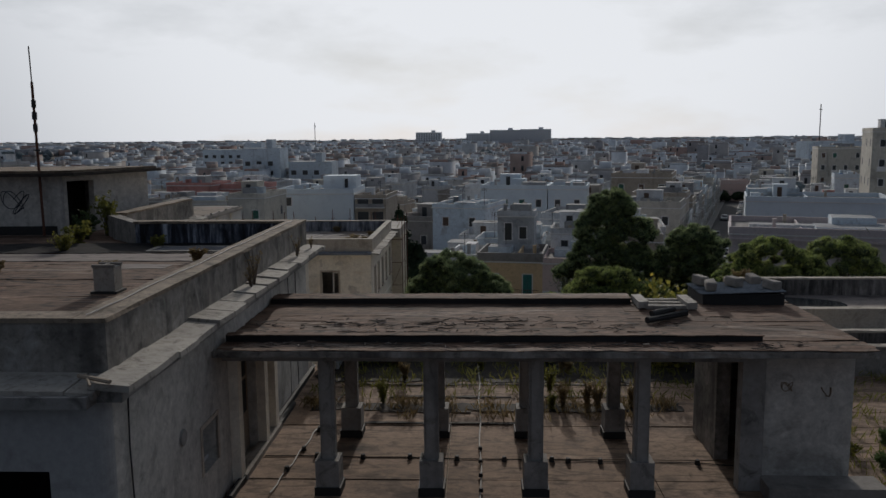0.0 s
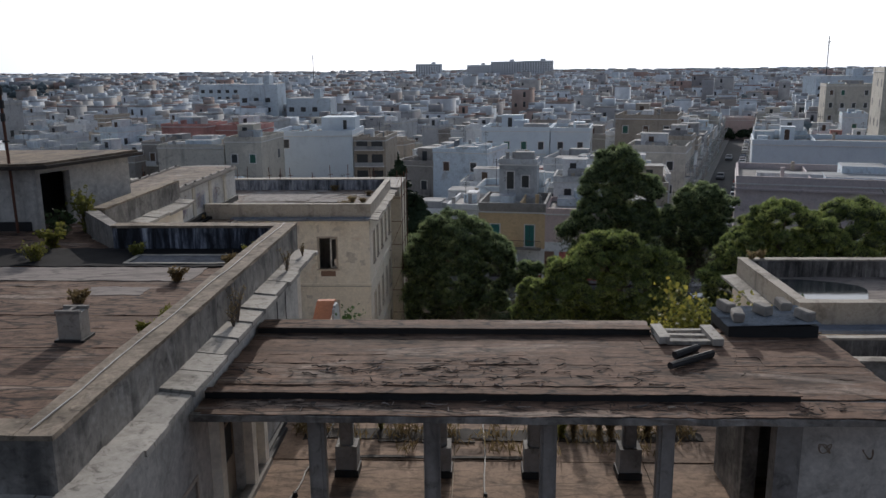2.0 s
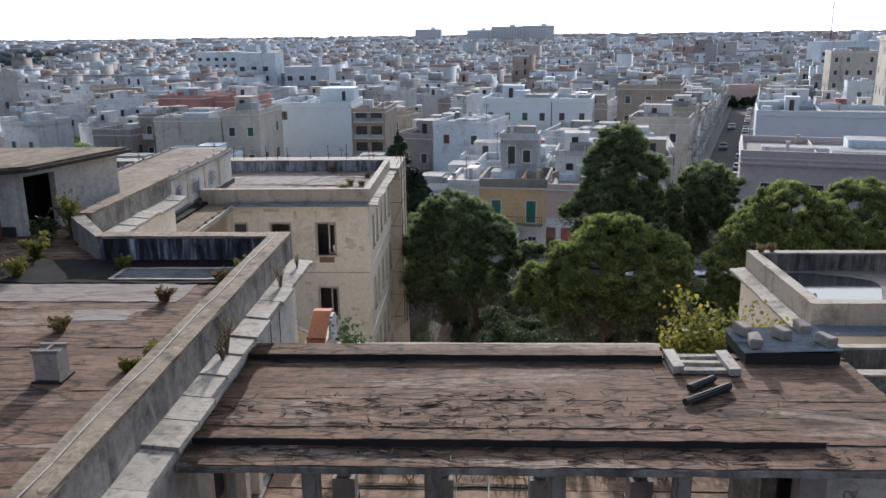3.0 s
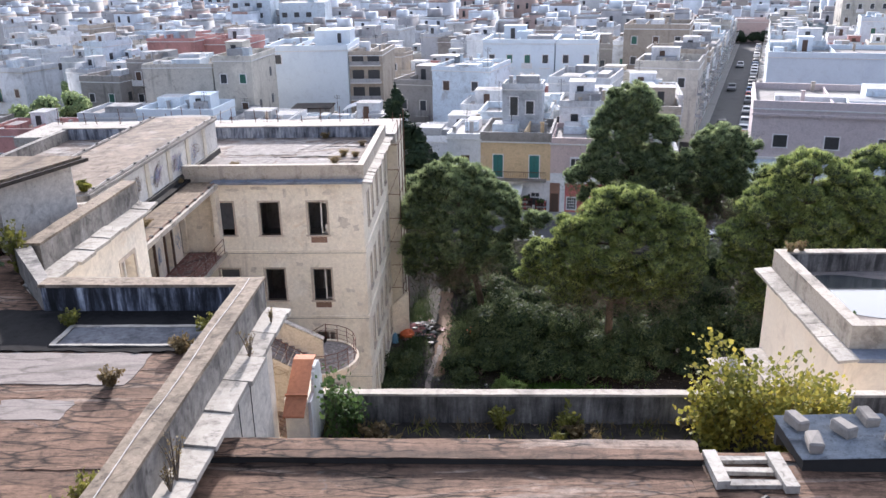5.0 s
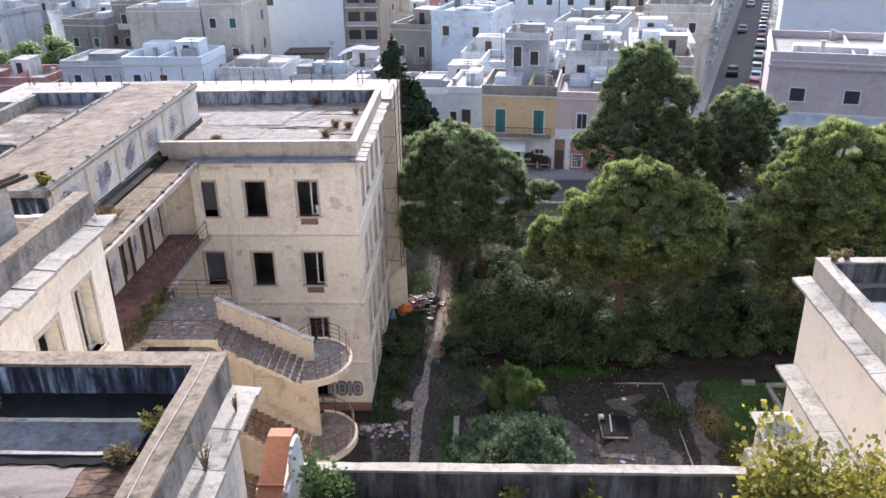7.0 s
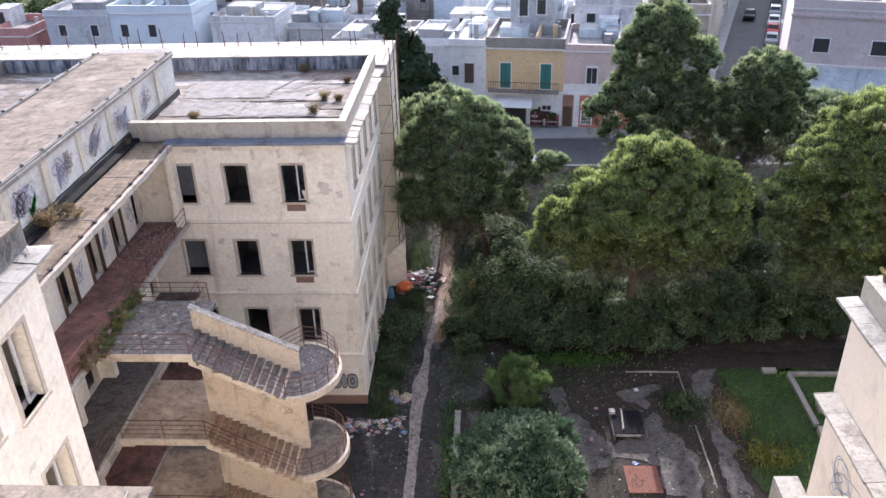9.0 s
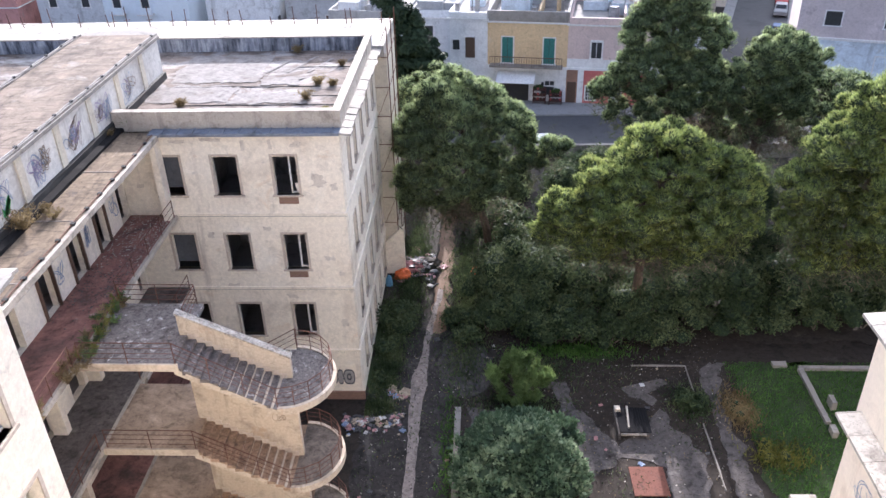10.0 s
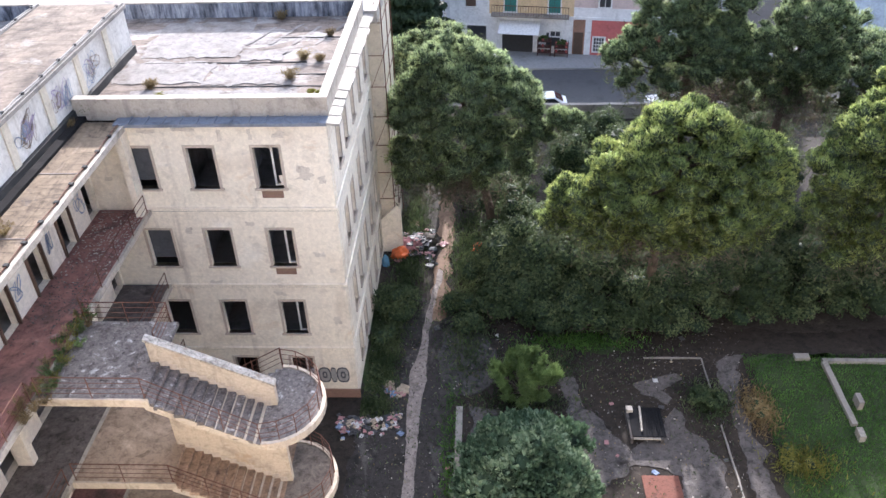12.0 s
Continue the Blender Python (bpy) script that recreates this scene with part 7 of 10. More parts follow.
# along the terrace behind the pergola: dry grass in the floor joints
for band, (x0, x1, y0, y1, n, mt, nm) in enumerate(((-4.2, 5.8, 21.7, 22.4, 2600, M_DRY, "dry"), (-4.2, 9.0, 22.6, 26.9, 5200, M_WEED, "yellow-green"), (-1.5, 5.5, 20.9, 21.5, 700, M_DRY, "dry"), (8.5, 13.5, 15.0, 25.0, 4200, M_WEED, "yellow-green"), (-4.3, 9.0, 26.5, 27.05, 900, M_DRY, "dry"))):
    rs = np.random.RandomState(600 + band)
    gx, gy = rs.uniform(x0, x1, n), rs.uniform(y0, y1, n)
    keep = (np.sin(gx * 2.1 + band) * np.sin(gy * 5.6) + 0.5 * np.sin(gx * 5.3 + gy) + rs.normal(0, 0.45, n)) > 0.25
    c = np.stack([gx, gy, T + 0.10 + 0.08 * rs.uniform(0, 1, n)], 1)[keep]
    v, q = leaves(rs, c, np.tile([0, 0, 1.0], (len(c), 1)), 0.30, 0.05, 0.5)
    tagged(mesh_ob("terrace_grass", v, q, mt), nm + " grass tufts in the terrace floor joints", "grass", kind="stuff")
for i in range(14):
    x, y = rnd.uniform(-3.6, 5.6), rnd.uniform(21.8, 26.4)
    y = 22.1 + rnd.gauss(0, 0.2) if i % 2 == 0 else y
    h = rnd.uniform(0.35, 0.95)
    sprig((x, y, T), h, h * 0.26, 300 + i, rnd.choice((M_DRY, M_WEED, M_WEED, M_DRY)), 14, 0.20, 22, "dry yellowish weed growing in the terrace floor", "terrace_weed", 0.07)
for i in range(8):
    x, y = rnd.uniform(8.6, 10.4), rnd.uniform(15.5, 24.5)
    h = rnd.uniform(0.25, 0.6)
    sprig((x, y, T), h, h * 0.6, 340 + i, rnd.choice((M_WEED, M_GREENPLANT)), 12, 0.14, 24, "green weed growing in the terrace floor", "terrace_weed", 0.12)
# on the front roof
for i, (x, y, h, mt) in enumerate(((-5.6, 18.2, 0.75, M_WEED), (-6.0, 18.0, 0.4, M_WEED), (-8.3, 20.0, 0.5, M_DRY), (-6.8, 21.9, 0.6, M_DRY), (-11.2, 20.2, 0.5, M_DRY), (-5.55, 24.2, 0.7, M_WEED), (-5.9, 23.3, 0.6, M_DRY), (-11.4, 23.9, 0.9, M_WEED), (-8.9, 24.6, 0.6, M_WEED), (-5.5, 14.0, 0.5, M_WEED), (-6.0, 13.2, 0.4, M_DRY))):
    sprig((x, y, RA), h * 0.7, h * 0.5, 360 + i, mt, 24, 0.085, 34, "yellow-green weed tuft on the felt roof")
for i, (x, y, h) in enumerate(((-4.5, 19.0, 0.85), (-4.5, 18.7, 0.5), (-4.45, 23.3, 0.65), (-4.4, 25.0, 0.35))):
    sprig((x, y, 20.4), h, h * 0.35, 380 + i, M_DRY, 10, 0.05, 12, "dry brown twiggy weed rooted on the cornice", "cornice_weed")
for i, (x, y, h, r) in enumerate(((-12.0, 28.2, 1.6, 0.6), (-12.3, 27.2, 1.0, 0.5), (-11.9, 25.8, 0.7, 0.5))):
    sprig((x, y, RA), h, r, 390 + i, M_SHRUB if i == 1 else M_WEED, 12, 0.12, 30, "leafy plant growing beside the rooftop room doorway", "roof_plant", 0.5)
# on the rear roof
for i, (x, y, h, mt) in enumerate(((-8.6, 58.0, 0.8, M_DRY), (-8.4, 60.3, 0.7, M_DRY), (-7.6, 60.1, 0.5, M_DRY), (-7.6, 63.4, 0.5, M_DRY), (-14.8, 57.2, 0.6, M_DRY), (-14.0, 56.0, 0.4, M_WEED), (-10.6, 65.9, 0.7, M_DRY), (-7.4, 56.4, 0.3, M_WEED), (-7.0, 56.3, 0.3, M_WEED), (-16.6, 54.6, 0.9, M_GREENPLANT), (-17.0, 53.4, 0.5, M_DRY), (-16.4, 46.0, 0.5, M_DRY), (-6.9, 65.9, 0.4, M_DRY))):
    sprig((x, y, RC), h * 0.65, h * 0.62, 400 + i, mt, 30, 0.10, 40, "weed tuft growing on the flat roof", ratio=0.11, loose=0.2)
for i, (x, y, z, mt) in enumerate(((-24.0, 53.0, 16.1, M_FIG), (-23.0, 52.4, 16.1, M_FIG), (-17.4, 43.0, 18.6, M_FIG))):
    sprig((x, y, z), 0.9 if i < 2 else 0.5, 0.9 if i < 2 else 0.4, 420 + i, mt, 12, 0.2, 40, "yellow-green bushy plant on the roof", "roof_plant", 0.5)
for i in range(30):
    sprig((-14.75 + rnd.uniform(-0.35, 0.45), 41.2 + i * 0.185, F3), rnd.uniform(0.2, 0.6), 0.34, 430 + i, (M_SAPLING, M_GREENPLANT, M_DRY, M_WEED)[i % 4] if i > 5 else M_DRY, 9, 0.20, 18, "green weed growing along the gallery edge", "gallery_weed", 0.055)
for i in range(5):
    sprig((-14.8 + rnd.uniform(-0.2, 0.2), 37.6 + i * 0.5, F3), rnd.uniform(0.25, 0.6), 0.4, 520 + i, M_DRY, 12, 0.16, 26, "dry brown weed on the gallery edge", "gallery_weed", 0.08)
sprig((-16.6, 44.6, 16.15), 0.8, 0.9, 530, M_DRY, 26, 0.16, 40, "dry brown bush on the gallery roof", "roof_plant", 0.10)
sprig((-15.9, 45.6, 16.1), 0.4, 0.5, 531, M_DRY, 14, 0.14, 30, "dry brown bush on the gallery roof", "roof_plant", 0.10)
for i, (x, y, z) in enumerate(((12.5, 33.0, 16.6), (12.5, 32.6, 16.4), (12.7, 39.0, 17.0), (13.2, 39.1, 17.0))):
    sprig((x, y, z), 0.4, 0.35, 450 + i, M_GREENPLANT if i < 2 else M_DRY, 8, 0.12, 26, "small plant rooted in the parapet", "parapet_plant")
# fig and green saplings by the terrace parapet
for i, (x, y, z, h, r, mt, lb) in enumerate(((6.9, 26.2, T, 2.6, 1.4, M_FIG, "yellowing fig sapling leaning over the terrace parapet"), (7.9, 25.8, T, 2.2, 1.2, M_FIG, "yellowing fig sapling leaning over the terrace parapet"), (6.2, 26.0, T, 1.9, 0.9, M_FIG, "small yellowing fig sapling at the terrace parapet"), (8.8, 26.2, T, 1.7, 0.9, M_FIG, "small yellowing fig sapling at the terrace parapet"), (-3.3, 26.2, T, 2.0, 0.55, M_GREENPLANT, "fresh green sapling beside the stair turret"), (-3.0, 26.5, T, 1.4, 0.5, M_GREENPLANT, "fresh green sapling beside the stair turret"))):
    sprig((x, y, z), h, r, 460 + i, mt, 34 if i < 4 else 15, 0.135 if i < 4 else 0.13, 66 if i < 4 else 34, lb, "fig_sapling" if i < 4 else "green_sapling", 0.40, 0.15 if i < 4 else 0.22)
for i, (x, y) in enumerate(((0.9, 26.8), (2.7, 26.6), (2.9, 26.4), (-2.4, 26.3), (-2.0, 26.0))):
    sprig((x, y, T), (0.7, 0.8, 0.5, 0.5, 0.4)[i], 0.4, 480 + i, (M_WEED, M_WEED, M_DRY, M_DRY, M_DRY)[i], 12, 0.14, 30, "yellowish weed against the terrace parapet", "terrace_weed")

# ---- yard surfaces ----
M_PATH = surface("trodden_pale_path", (0.27, 0.228, 0.205), (0.165, 0.138, 0.122), (0.33, 0.285, 0.26), 1.2, 16, amount=1.0, grime=1.0, mottle=(4.0, 0.5))
M_CONCYARD = surface("dusty_yard_concrete", (0.042, 0.037, 0.035), (0.016, 0.0145, 0.013), (0.12, 0.107, 0.098), 0.9, 22, amount=1.0, grime=1.0, bumps=0.6, mottle=(2.8, 0.7), blotches=(((0.115, 0.104, 0.098), 0.45, 0.57, 0.7, (1.4, 0.6, 1)),))
M_ASPHALT = surface("grey_asphalt", (0.085, 0.085, 0.088), (0.05, 0.05, 0.052), (0.12, 0.12, 0.12), 0.4, 12, amount=0.7)
M_LAWN = surface("lawn_soil", (0.040, 0.062, 0.022), (0.030, 0.036, 0.020), (0.062, 0.088, 0.03), 0.9, 14, amount=1.0, grime=1.0)


def sheet(name, pts, z, mat, label, category, kind="structure", rag=0.25, seed=0):
    """Flat ground patch with an uneven rim."""
    ring = []
    n = len(pts)
    for i in range(n):
        a, b = Vector((*pts[i], 0)), Vector((*pts[(i + 1) % n], 0))
        k = max(1, int((b - a).length / 0.14))
        for j in range(k):
            p = a.lerp(b, j / k)
            o = Vector((noise.noise(p * 0.9 + Vector((seed, 0, 0))), noise.noise(p * 0.9 + Vector((0, seed, 5))), 0)) * rag
            o += Vector((noise.noise(p * 3.1 + Vector((seed, 0, 0))), noise.noise(p * 3.1 + Vector((0, seed, 5))), 0)) * min(0.14, rag * 0.4)
            o += Vector((noise.noise(p * 9 + Vector((seed, 0, 0))), noise.noise(p * 9 + Vector((0, seed, 5))), 0)) * min(0.05, rag * 0.15)
            ring.append(p + o)
    bm = bmesh.new()
    vs = [bm.verts.new((p.x, p.y, z)) for p in ring]
    lo = [bm.verts.new((p.x, p.y, -0.1)) for p in ring]
    bm.faces.new(vs)
    for i in range(len(vs)):
        j = (i + 1) % len(vs)
        bm.faces.new((lo[i], lo[j], vs[j], vs[i]))
    bmesh.ops.triangulate(bm, faces=[f for f in bm.faces if len(f.verts) > 4])
    return tagged(part(name, bm, mat), label, category, kind=kind)


M_SLABYARD = surface("pale_broken_concrete", (0.115, 0.102, 0.096), (0.035, 0.030, 0.027), (0.19, 0.17, 0.16), 1.1, 20, amount=1.0, grime=1.0, bumps=0.6, mottle=(3.4, 0.65))
# sandy earth with the track's sunlit tone put into its colour
M_SANDY = surface("sandy_lit_earth", (0.20, 0.130, 0.088), (0.085, 0.056, 0.04), (0.30, 0.205, 0.145), 0.9, 14, amount=1.0, grime=1.0)
sheet("pavement", [(-6.4, 45), (-1.4, 45), (-1.4, 53.5), (-0.2, 56), (-0.6, 59.6), (-2.4, 61.5), (-4.6, 63), (-6.2, 56)], 0.004, M_CONCYARD, "dusty concrete yard strip beside the hospital wing", "pavement", rag=0.22, seed=1)
sheet("path", [(-3.66, 44), (-3.16, 44), (-3.12, 47.6), (-3.10, 50.9), (-3.14, 53.8), (-2.95, 55.3), (-2.98, 57.7), (-2.92, 60), (-2.75, 62), (-2.35, 65), (-2.7, 65.2), (-3.1, 62), (-3.32, 60), (-3.44, 57.7), (-3.85, 55.6), (-3.76, 53.8), (-3.76, 51.8), (-3.66, 49.4)], 0.014, M_PATH, "narrow trodden pale earth path through the yard", "path", rag=0.10, seed=3)
sheet("path", [(-3.1, 60.0), (-2.2, 60.2), (-2.0, 64.5), (-1.8, 70.5), (-2.0, 76), (-2.9, 76), (-2.9, 70), (-2.9, 64)], 0.009, M_SANDY, "sandy earth track under the pine, painted sunlit", "path", rag=0.35, seed=4)
M_DUSTY = surface("dusty_grey_hardstanding", (0.078, 0.070, 0.067), (0.032, 0.028, 0.026), (0.125, 0.114, 0.109), 0.7, 20, amount=1.0, grime=1.0, bumps=0.5, mottle=(2.4, 0.6))
sheet("pavement", [(-2.1, 54.3), (-0.4, 54.0), (0.7, 55.2), (0.9, 57.6), (-0.3, 59.6), (-1.5, 60.2), (-2.2, 59.0), (-2.3, 57.0)], 0.0065, M_DUSTY, "dusty grey hardstanding beside the trodden path", "pavement", rag=0.3, seed=43)
sheet("pavement", [(-0.6, 50.6), (0.9, 51.0), (0.8, 53.2), (-0.5, 53.4)], 0.010, M_SLABYARD, "pale bare concrete patch beside the bush", "pavement", rag=0.35, seed=6)
sheet("pavement", [(4.0, 55.7), (4.9, 55.4), (5.3, 53.4), (6.4, 51.9), (7.2, 50.6), (9.0, 52.0), (9.8, 53.5), (10.5, 51.6), (11.7, 49.4), (11.3, 46.5), (9.4, 47.2), (9.4, 49.3), (7.3, 49.4), (5.6, 48.2), (4.6, 50.6), (4.5, 53.2)], 0.008, M_SLABYARD, "broken pale concrete slab in the yard", "pavement", rag=0.45, seed=7)
sheet("pavement", [(8.2, 55.2), (10.4, 55.9), (10.6, 55.4), (9.2, 54.6), (9.9, 53.9), (9.4, 53.6), (8.4, 54.4)], 0.008, M_SLABYARD, "broken pale concrete slab in the yard", "pavement", rag=0.3, seed=8)
sheet("pavement", [(12.4, 46.5), (13.6, 46.5), (13.5, 51), (13.4, 54), (13.7, 56.4), (14.4, 57.4), (13.2, 57.2), (12.7, 55.4), (12.7, 52)], 0.007, M_SLABYARD, "worn dusty track beside the lawn", "pavement", rag=0.4, seed=9)
sheet("lawn", [(14.2, 47), (26, 47), (27, 57.4), (14.6, 57.2), (14.4, 52)], 0.006, M_LAWN, "green lawn patch in the garden", "lawn", rag=0.7, seed=12)
sheet("lawn", [(5.4, 57.6), (8.0, 57.4), (8.4, 58.6), (5.2, 59.0)], 0.005, M_LAWN, "thin grass strip before the hedge", "lawn", rag=0.5, seed=15)
sheet("lawn", [(-6.3, 54.4), (-5.0, 54.2), (-4.9, 56.4), (-5.4, 58.4), (-4.4, 60.0), (-4.3, 63.4), (-6.3, 63.6)], 0.010, M_LAWN, "dark rank grass at the foot of the hospital wing", "lawn", rag=0.5, seed=16)
# dark litter sheet over sunlit gaps; the hedge's shade is in its colour
sheet("leaf_litter", [(-0.6, 59.8), (6, 59.6), (14, 59.4), (22, 59.4), (33, 59.0), (36, 86), (-1.0, 86), (-1.2, 66)], 0.008, M_SOIL_SHADE, "dark leaf litter with the shade under the pines painted in", "ground", rag=0.5, seed=31)
# loose stones and crumbs of mortar over the yard
rs = np.random.RandomState(61)
n = 3600
px, py = rs.uniform(-6.3, 14.5, n), rs.uniform(45, 62, n)
r = rs.uniform(0.012, 0.05, n)
base = np.stack([px, py, 0.012 + r * 0.4], 1)
off = np.array([(1, 0, -0.5), (0, 1, -0.5), (-1, 0, -0.5), (0, -1, -0.5), (0.45, 0.2, 0.6), (-0.2, 0.5, 0.6), (-0.4, -0.3, 0.6), (0.3, -0.45, 0.6)])
v = (base[:, None, :] + off[None] * r[:, None, None] * rs.uniform(0.7, 1.3, (n, 8, 1))).reshape(-1, 3)
q = (np.arange(n)[:, None, None] * 8 + np.array([(4, 5, 6, 7), (0, 1, 5, 4), (1, 2, 6, 5), (2, 3, 7, 6), (3, 0, 4, 7)])[None]).reshape(-1, 4)
tagged(mesh_ob("gravel", v, q, M_SLABYARD), "small loose stones scattered over the yard", "gravel", kind="stuff")
rs = np.random.RandomState(5)
n = 26000
gx, gy = rs.uniform(14.2, 26.5, n), rs.uniform(46.8, 57.4, n)
keep = (np.sin(gx * 1.7) * np.cos(gy * 1.3) + rs.normal(0, 0.7, n)) > -0.9
c = np.stack([gx, gy, np.full(n, 0.06)], 1)[keep]
v, q = leaves(rs, c, np.tile([0, 0, 1.0], (len(c), 1)), 0.17, 0.10, 0.45)
tagged(mesh_ob("grass", v, q, M_GRASS), "short green lawn grass blades", "grass", kind="stuff")
for x, y, sx, sy, m, mt, lb in ((14.1, 53.2, 0.45, 0.8, 1500, M_DRY, "dry straw-coloured grass at the lawn edge"), (15.2, 49.8, 0.8, 0.6, 1100, M_WEED, "yellow-green tall grass on the lawn"), (-5.3, 57.8, 0.5, 2.6, 3800, M_SHRUB, "dark rank grass beside the wing"), (-5.6, 53.2, 0.6, 0.4, 900, M_SHRUB, "dark weeds beside the rubbish heap"), (-1.5, 50.0, 0.3, 2.6, 900, M_GRASS, "grass along the yard kerb"), (2.0, 53.6, 1.6, 0.5, 1100, M_SHRUB, "low weeds round the pine sapling"), (11.7, 53.8, 0.6, 0.7, 1300, M_SHRUB, "low dark weeds on the yard slab"), (5.5, 58.3, 1.8, 0.4, 1500, M_GRASS, "thin grass before the hedge"), (-4.6, 67.5, 0.6, 4.0, 5200, M_SHRUB, "dark undergrowth beside the sandy track"), (-0.6, 66.0, 0.7, 3.6, 6200, M_SHRUB, "dark undergrowth beneath the pine"), (3.6, 56.5, 1.2, 0.8, 1200, M_SHRUB, "low weeds on the bare earth"), (-0.9, 57.6, 0.8, 1.6, 1300, M_SHRUB, "low weeds on the bare earth")):
    c = np.stack([rs.normal(x, sx, m), rs.normal(y, sy, m), rs.uniform(0.05, 0.16, m)], 1)
    c[:, 0] = np.maximum(c[:, 0], -6.15)
    v, q = leaves(rs, c, np.tile([0, 0, 1.0], (len(c), 1)), 0.34, 0.07, 0.5)
    tagged(mesh_ob("grass_patch", v, q, mt), lb, "grass", kind="stuff")
n = 9000
gx, gy = rs.uniform(-6.2, 12.5, n), rs.uniform(45, 63, n)
keep = (np.sin(gx * 0.9 + 1) * np.sin(gy * 0.7) + rs.normal(0, 0.5, n)) > 0.55
c = np.stack([gx, gy, np.full(n, 0.05)], 1)[keep]
v, q = leaves(rs, c, np.tile([0, 0, 1.0], (len(c), 1)), 0.17, 0.14, 0.6)
tagged(mesh_ob("weeds", v, q, M_SHRUB), "scattered low weeds over bare earth", "weeds", kind="stuff")

# specks of paper, plaster and dry leaves
for k, (mt, lb, m) in enumerate(((M_LEDGE, "pale specks of paper and plaster on the yard", 420), (M_DRY, "dry leaves scattered over the yard", 900))):
    c = np.stack([rs.uniform(-6.2, 14, m), rs.uniform(45, 61, m), rs.uniform(0.015, 0.03, m)], 1)
    v, q = leaves(rs, c, np.tile([0, 0, 1.0], (m, 1)), 0.10 if k == 0 else 0.08, 0.4, 0.5, True)
    tagged(mesh_ob("scattered_specks", v, q, mt), lb, "litter", kind="stuff")

kerb = thing("garden_kerb", "low concrete kerb along the yard path", "kerb", (-1.1, 49, 0))
for i in range(9):
    bar_part("kerb_stone", (-1.27, 44.2 + i * 1.0, -0.1, -0.93, 45.18 + i * 1.0, 0.16), M_CONCRETE, kerb, cut=0.015, seed=i)
lawn_kerb = thing("lawn_kerb", "pale concrete kerb framing the lawn bed", "kerb", (18.5, 56, 0))
for k, s in enumerate(((18.4, 56.65, 26, 56.9), (18.3, 52.2, 18.6, 56.65))):
    bar_part("kerb_stone", (s[0], s[1], -0.1, s[2], s[3], 0.22), M_CONCRETE, lawn_kerb, cut=0.03, seed=k)
edge = thing("slab_edging", "thin broken concrete edging around the yard slab", "kerb", (11, 53, 0))
for k, s in enumerate(((8.9, 57.0, 12.0, 57.07), (11.98, 54.8, 12.05, 57.0), (11.93, 47.5, 12.01, 52.2))):
    bar_part("kerb_stone", (s[0], s[1], -0.1, s[2], s[3], 0.07), M_CONCRETE, edge, cut=0.04, seed=k + 5)

M_REDSLAB = surface("faded_red_slab", (0.20, 0.085, 0.062), (0.10, 0.055, 0.045), (0.27, 0.15, 0.12), 1.2, 12, amount=1.0, grime=1.0)
well = thing("yard_hatch", "low concrete inspection hatch with a dark tarpaulin in the yard", "hatch", (8.1, 52.0, 0))
for x0 in (7.3, 8.75):
    wpart("side_wall", worn(boxes((x0, 50.95, 0, x0 + 0.14, 53.0, 0.36)), 0.02), M_SLABYARD, well)
wpart("back_wall", worn(boxes((7.44, 52.82, 0, 8.75, 53.0, 0.36)), 0.02), M_SLABYARD, well)
wpart("floor_slab", worn(boxes((7.5, 51.2, 0, 8.75, 52.82, 0.08)), 0.01), M_SOIL_SHADE, well)
wpart("lintel", worn(boxes((7.44, 50.97, 0.26, 8.75, 51.07, 0.35)), 0.01), M_LEDGE, well)
M_TARP = plain("black_ribbed_tarpaulin", (0.014, 0.014, 0.016), 0.95)
M_TARP.node_tree.nodes["Principled BSDF"].inputs["Specular IOR Level"].default_value = 0.1
tarp = wpart("cover_sheet", worn(bar(bmesh.new(), 7.40, 51.06, 0.375, 9.02, 52.97, 0.41, 0.02, 2), 0.03, 3), M_TARP, well, "sagging dark tarpaulin cover")
for k in range(7):
    bm = bmesh.new()
    tube(bm, (8.12 + 0.13 * k, 51.1, 0.42), (8.10 + 0.13 * k, 52.94, 0.42), 0.022)
    wpart("tarpaulin_fold", bm, M_TARP, tarp)
bm = bmesh.new()
tube(bm, (7.88, 51.35, 0.47), (8.0, 53.0, 0.47), 0.055)
wpart("loose_pole", bm, M_LEDGE, well)
wpart("weight_stone", worn(boxes((7.30, 52.62, 0.40, 7.62, 52.95, 0.58)), 0.04, 5), M_LEDGE, well)
tagged(part("red_slab", worn(boxes((7.55, 47.1, 0, 9.25, 49.0, 0.06)), 0.04, 1, 2), M_REDSLAB), "faded red square slab lying in the yard", "slab")
tagged(part("propped_slab", bar(bmesh.new(), 19.0, 53.3, 0.0, 19.25, 54.0, 0.55, 0.04, 2), M_CONCRETE), "grey broken slab propped in the lawn bed", "slab")
tagged(part("stone_block", worn(boxes((17.0, 56.9, 0, 17.8, 57.3, 0.2)), 0.02), M_CONCRETE), "pale concrete block lying on the lawn", "block")
tagged(part("stone_block", worn(boxes((18.3, 51.2, 0, 18.6, 51.8, 0.4)), 0.02), M_LEDGE), "small pale upright stone on the lawn", "block")

# tarpaulin shelters and rubbish
M_ORANGE = plain("orange_tarpaulin", (0.62, 0.13, 0.03), 0.6)
M_PINKBAG = plain("pinkish_cloth", (0.30, 0.13, 0.13), 0.8, 0, 0.6, 3)
M_BLUETARP = plain("faded_blue_tarpaulin", (0.12, 0.28, 0.42), 0.6)


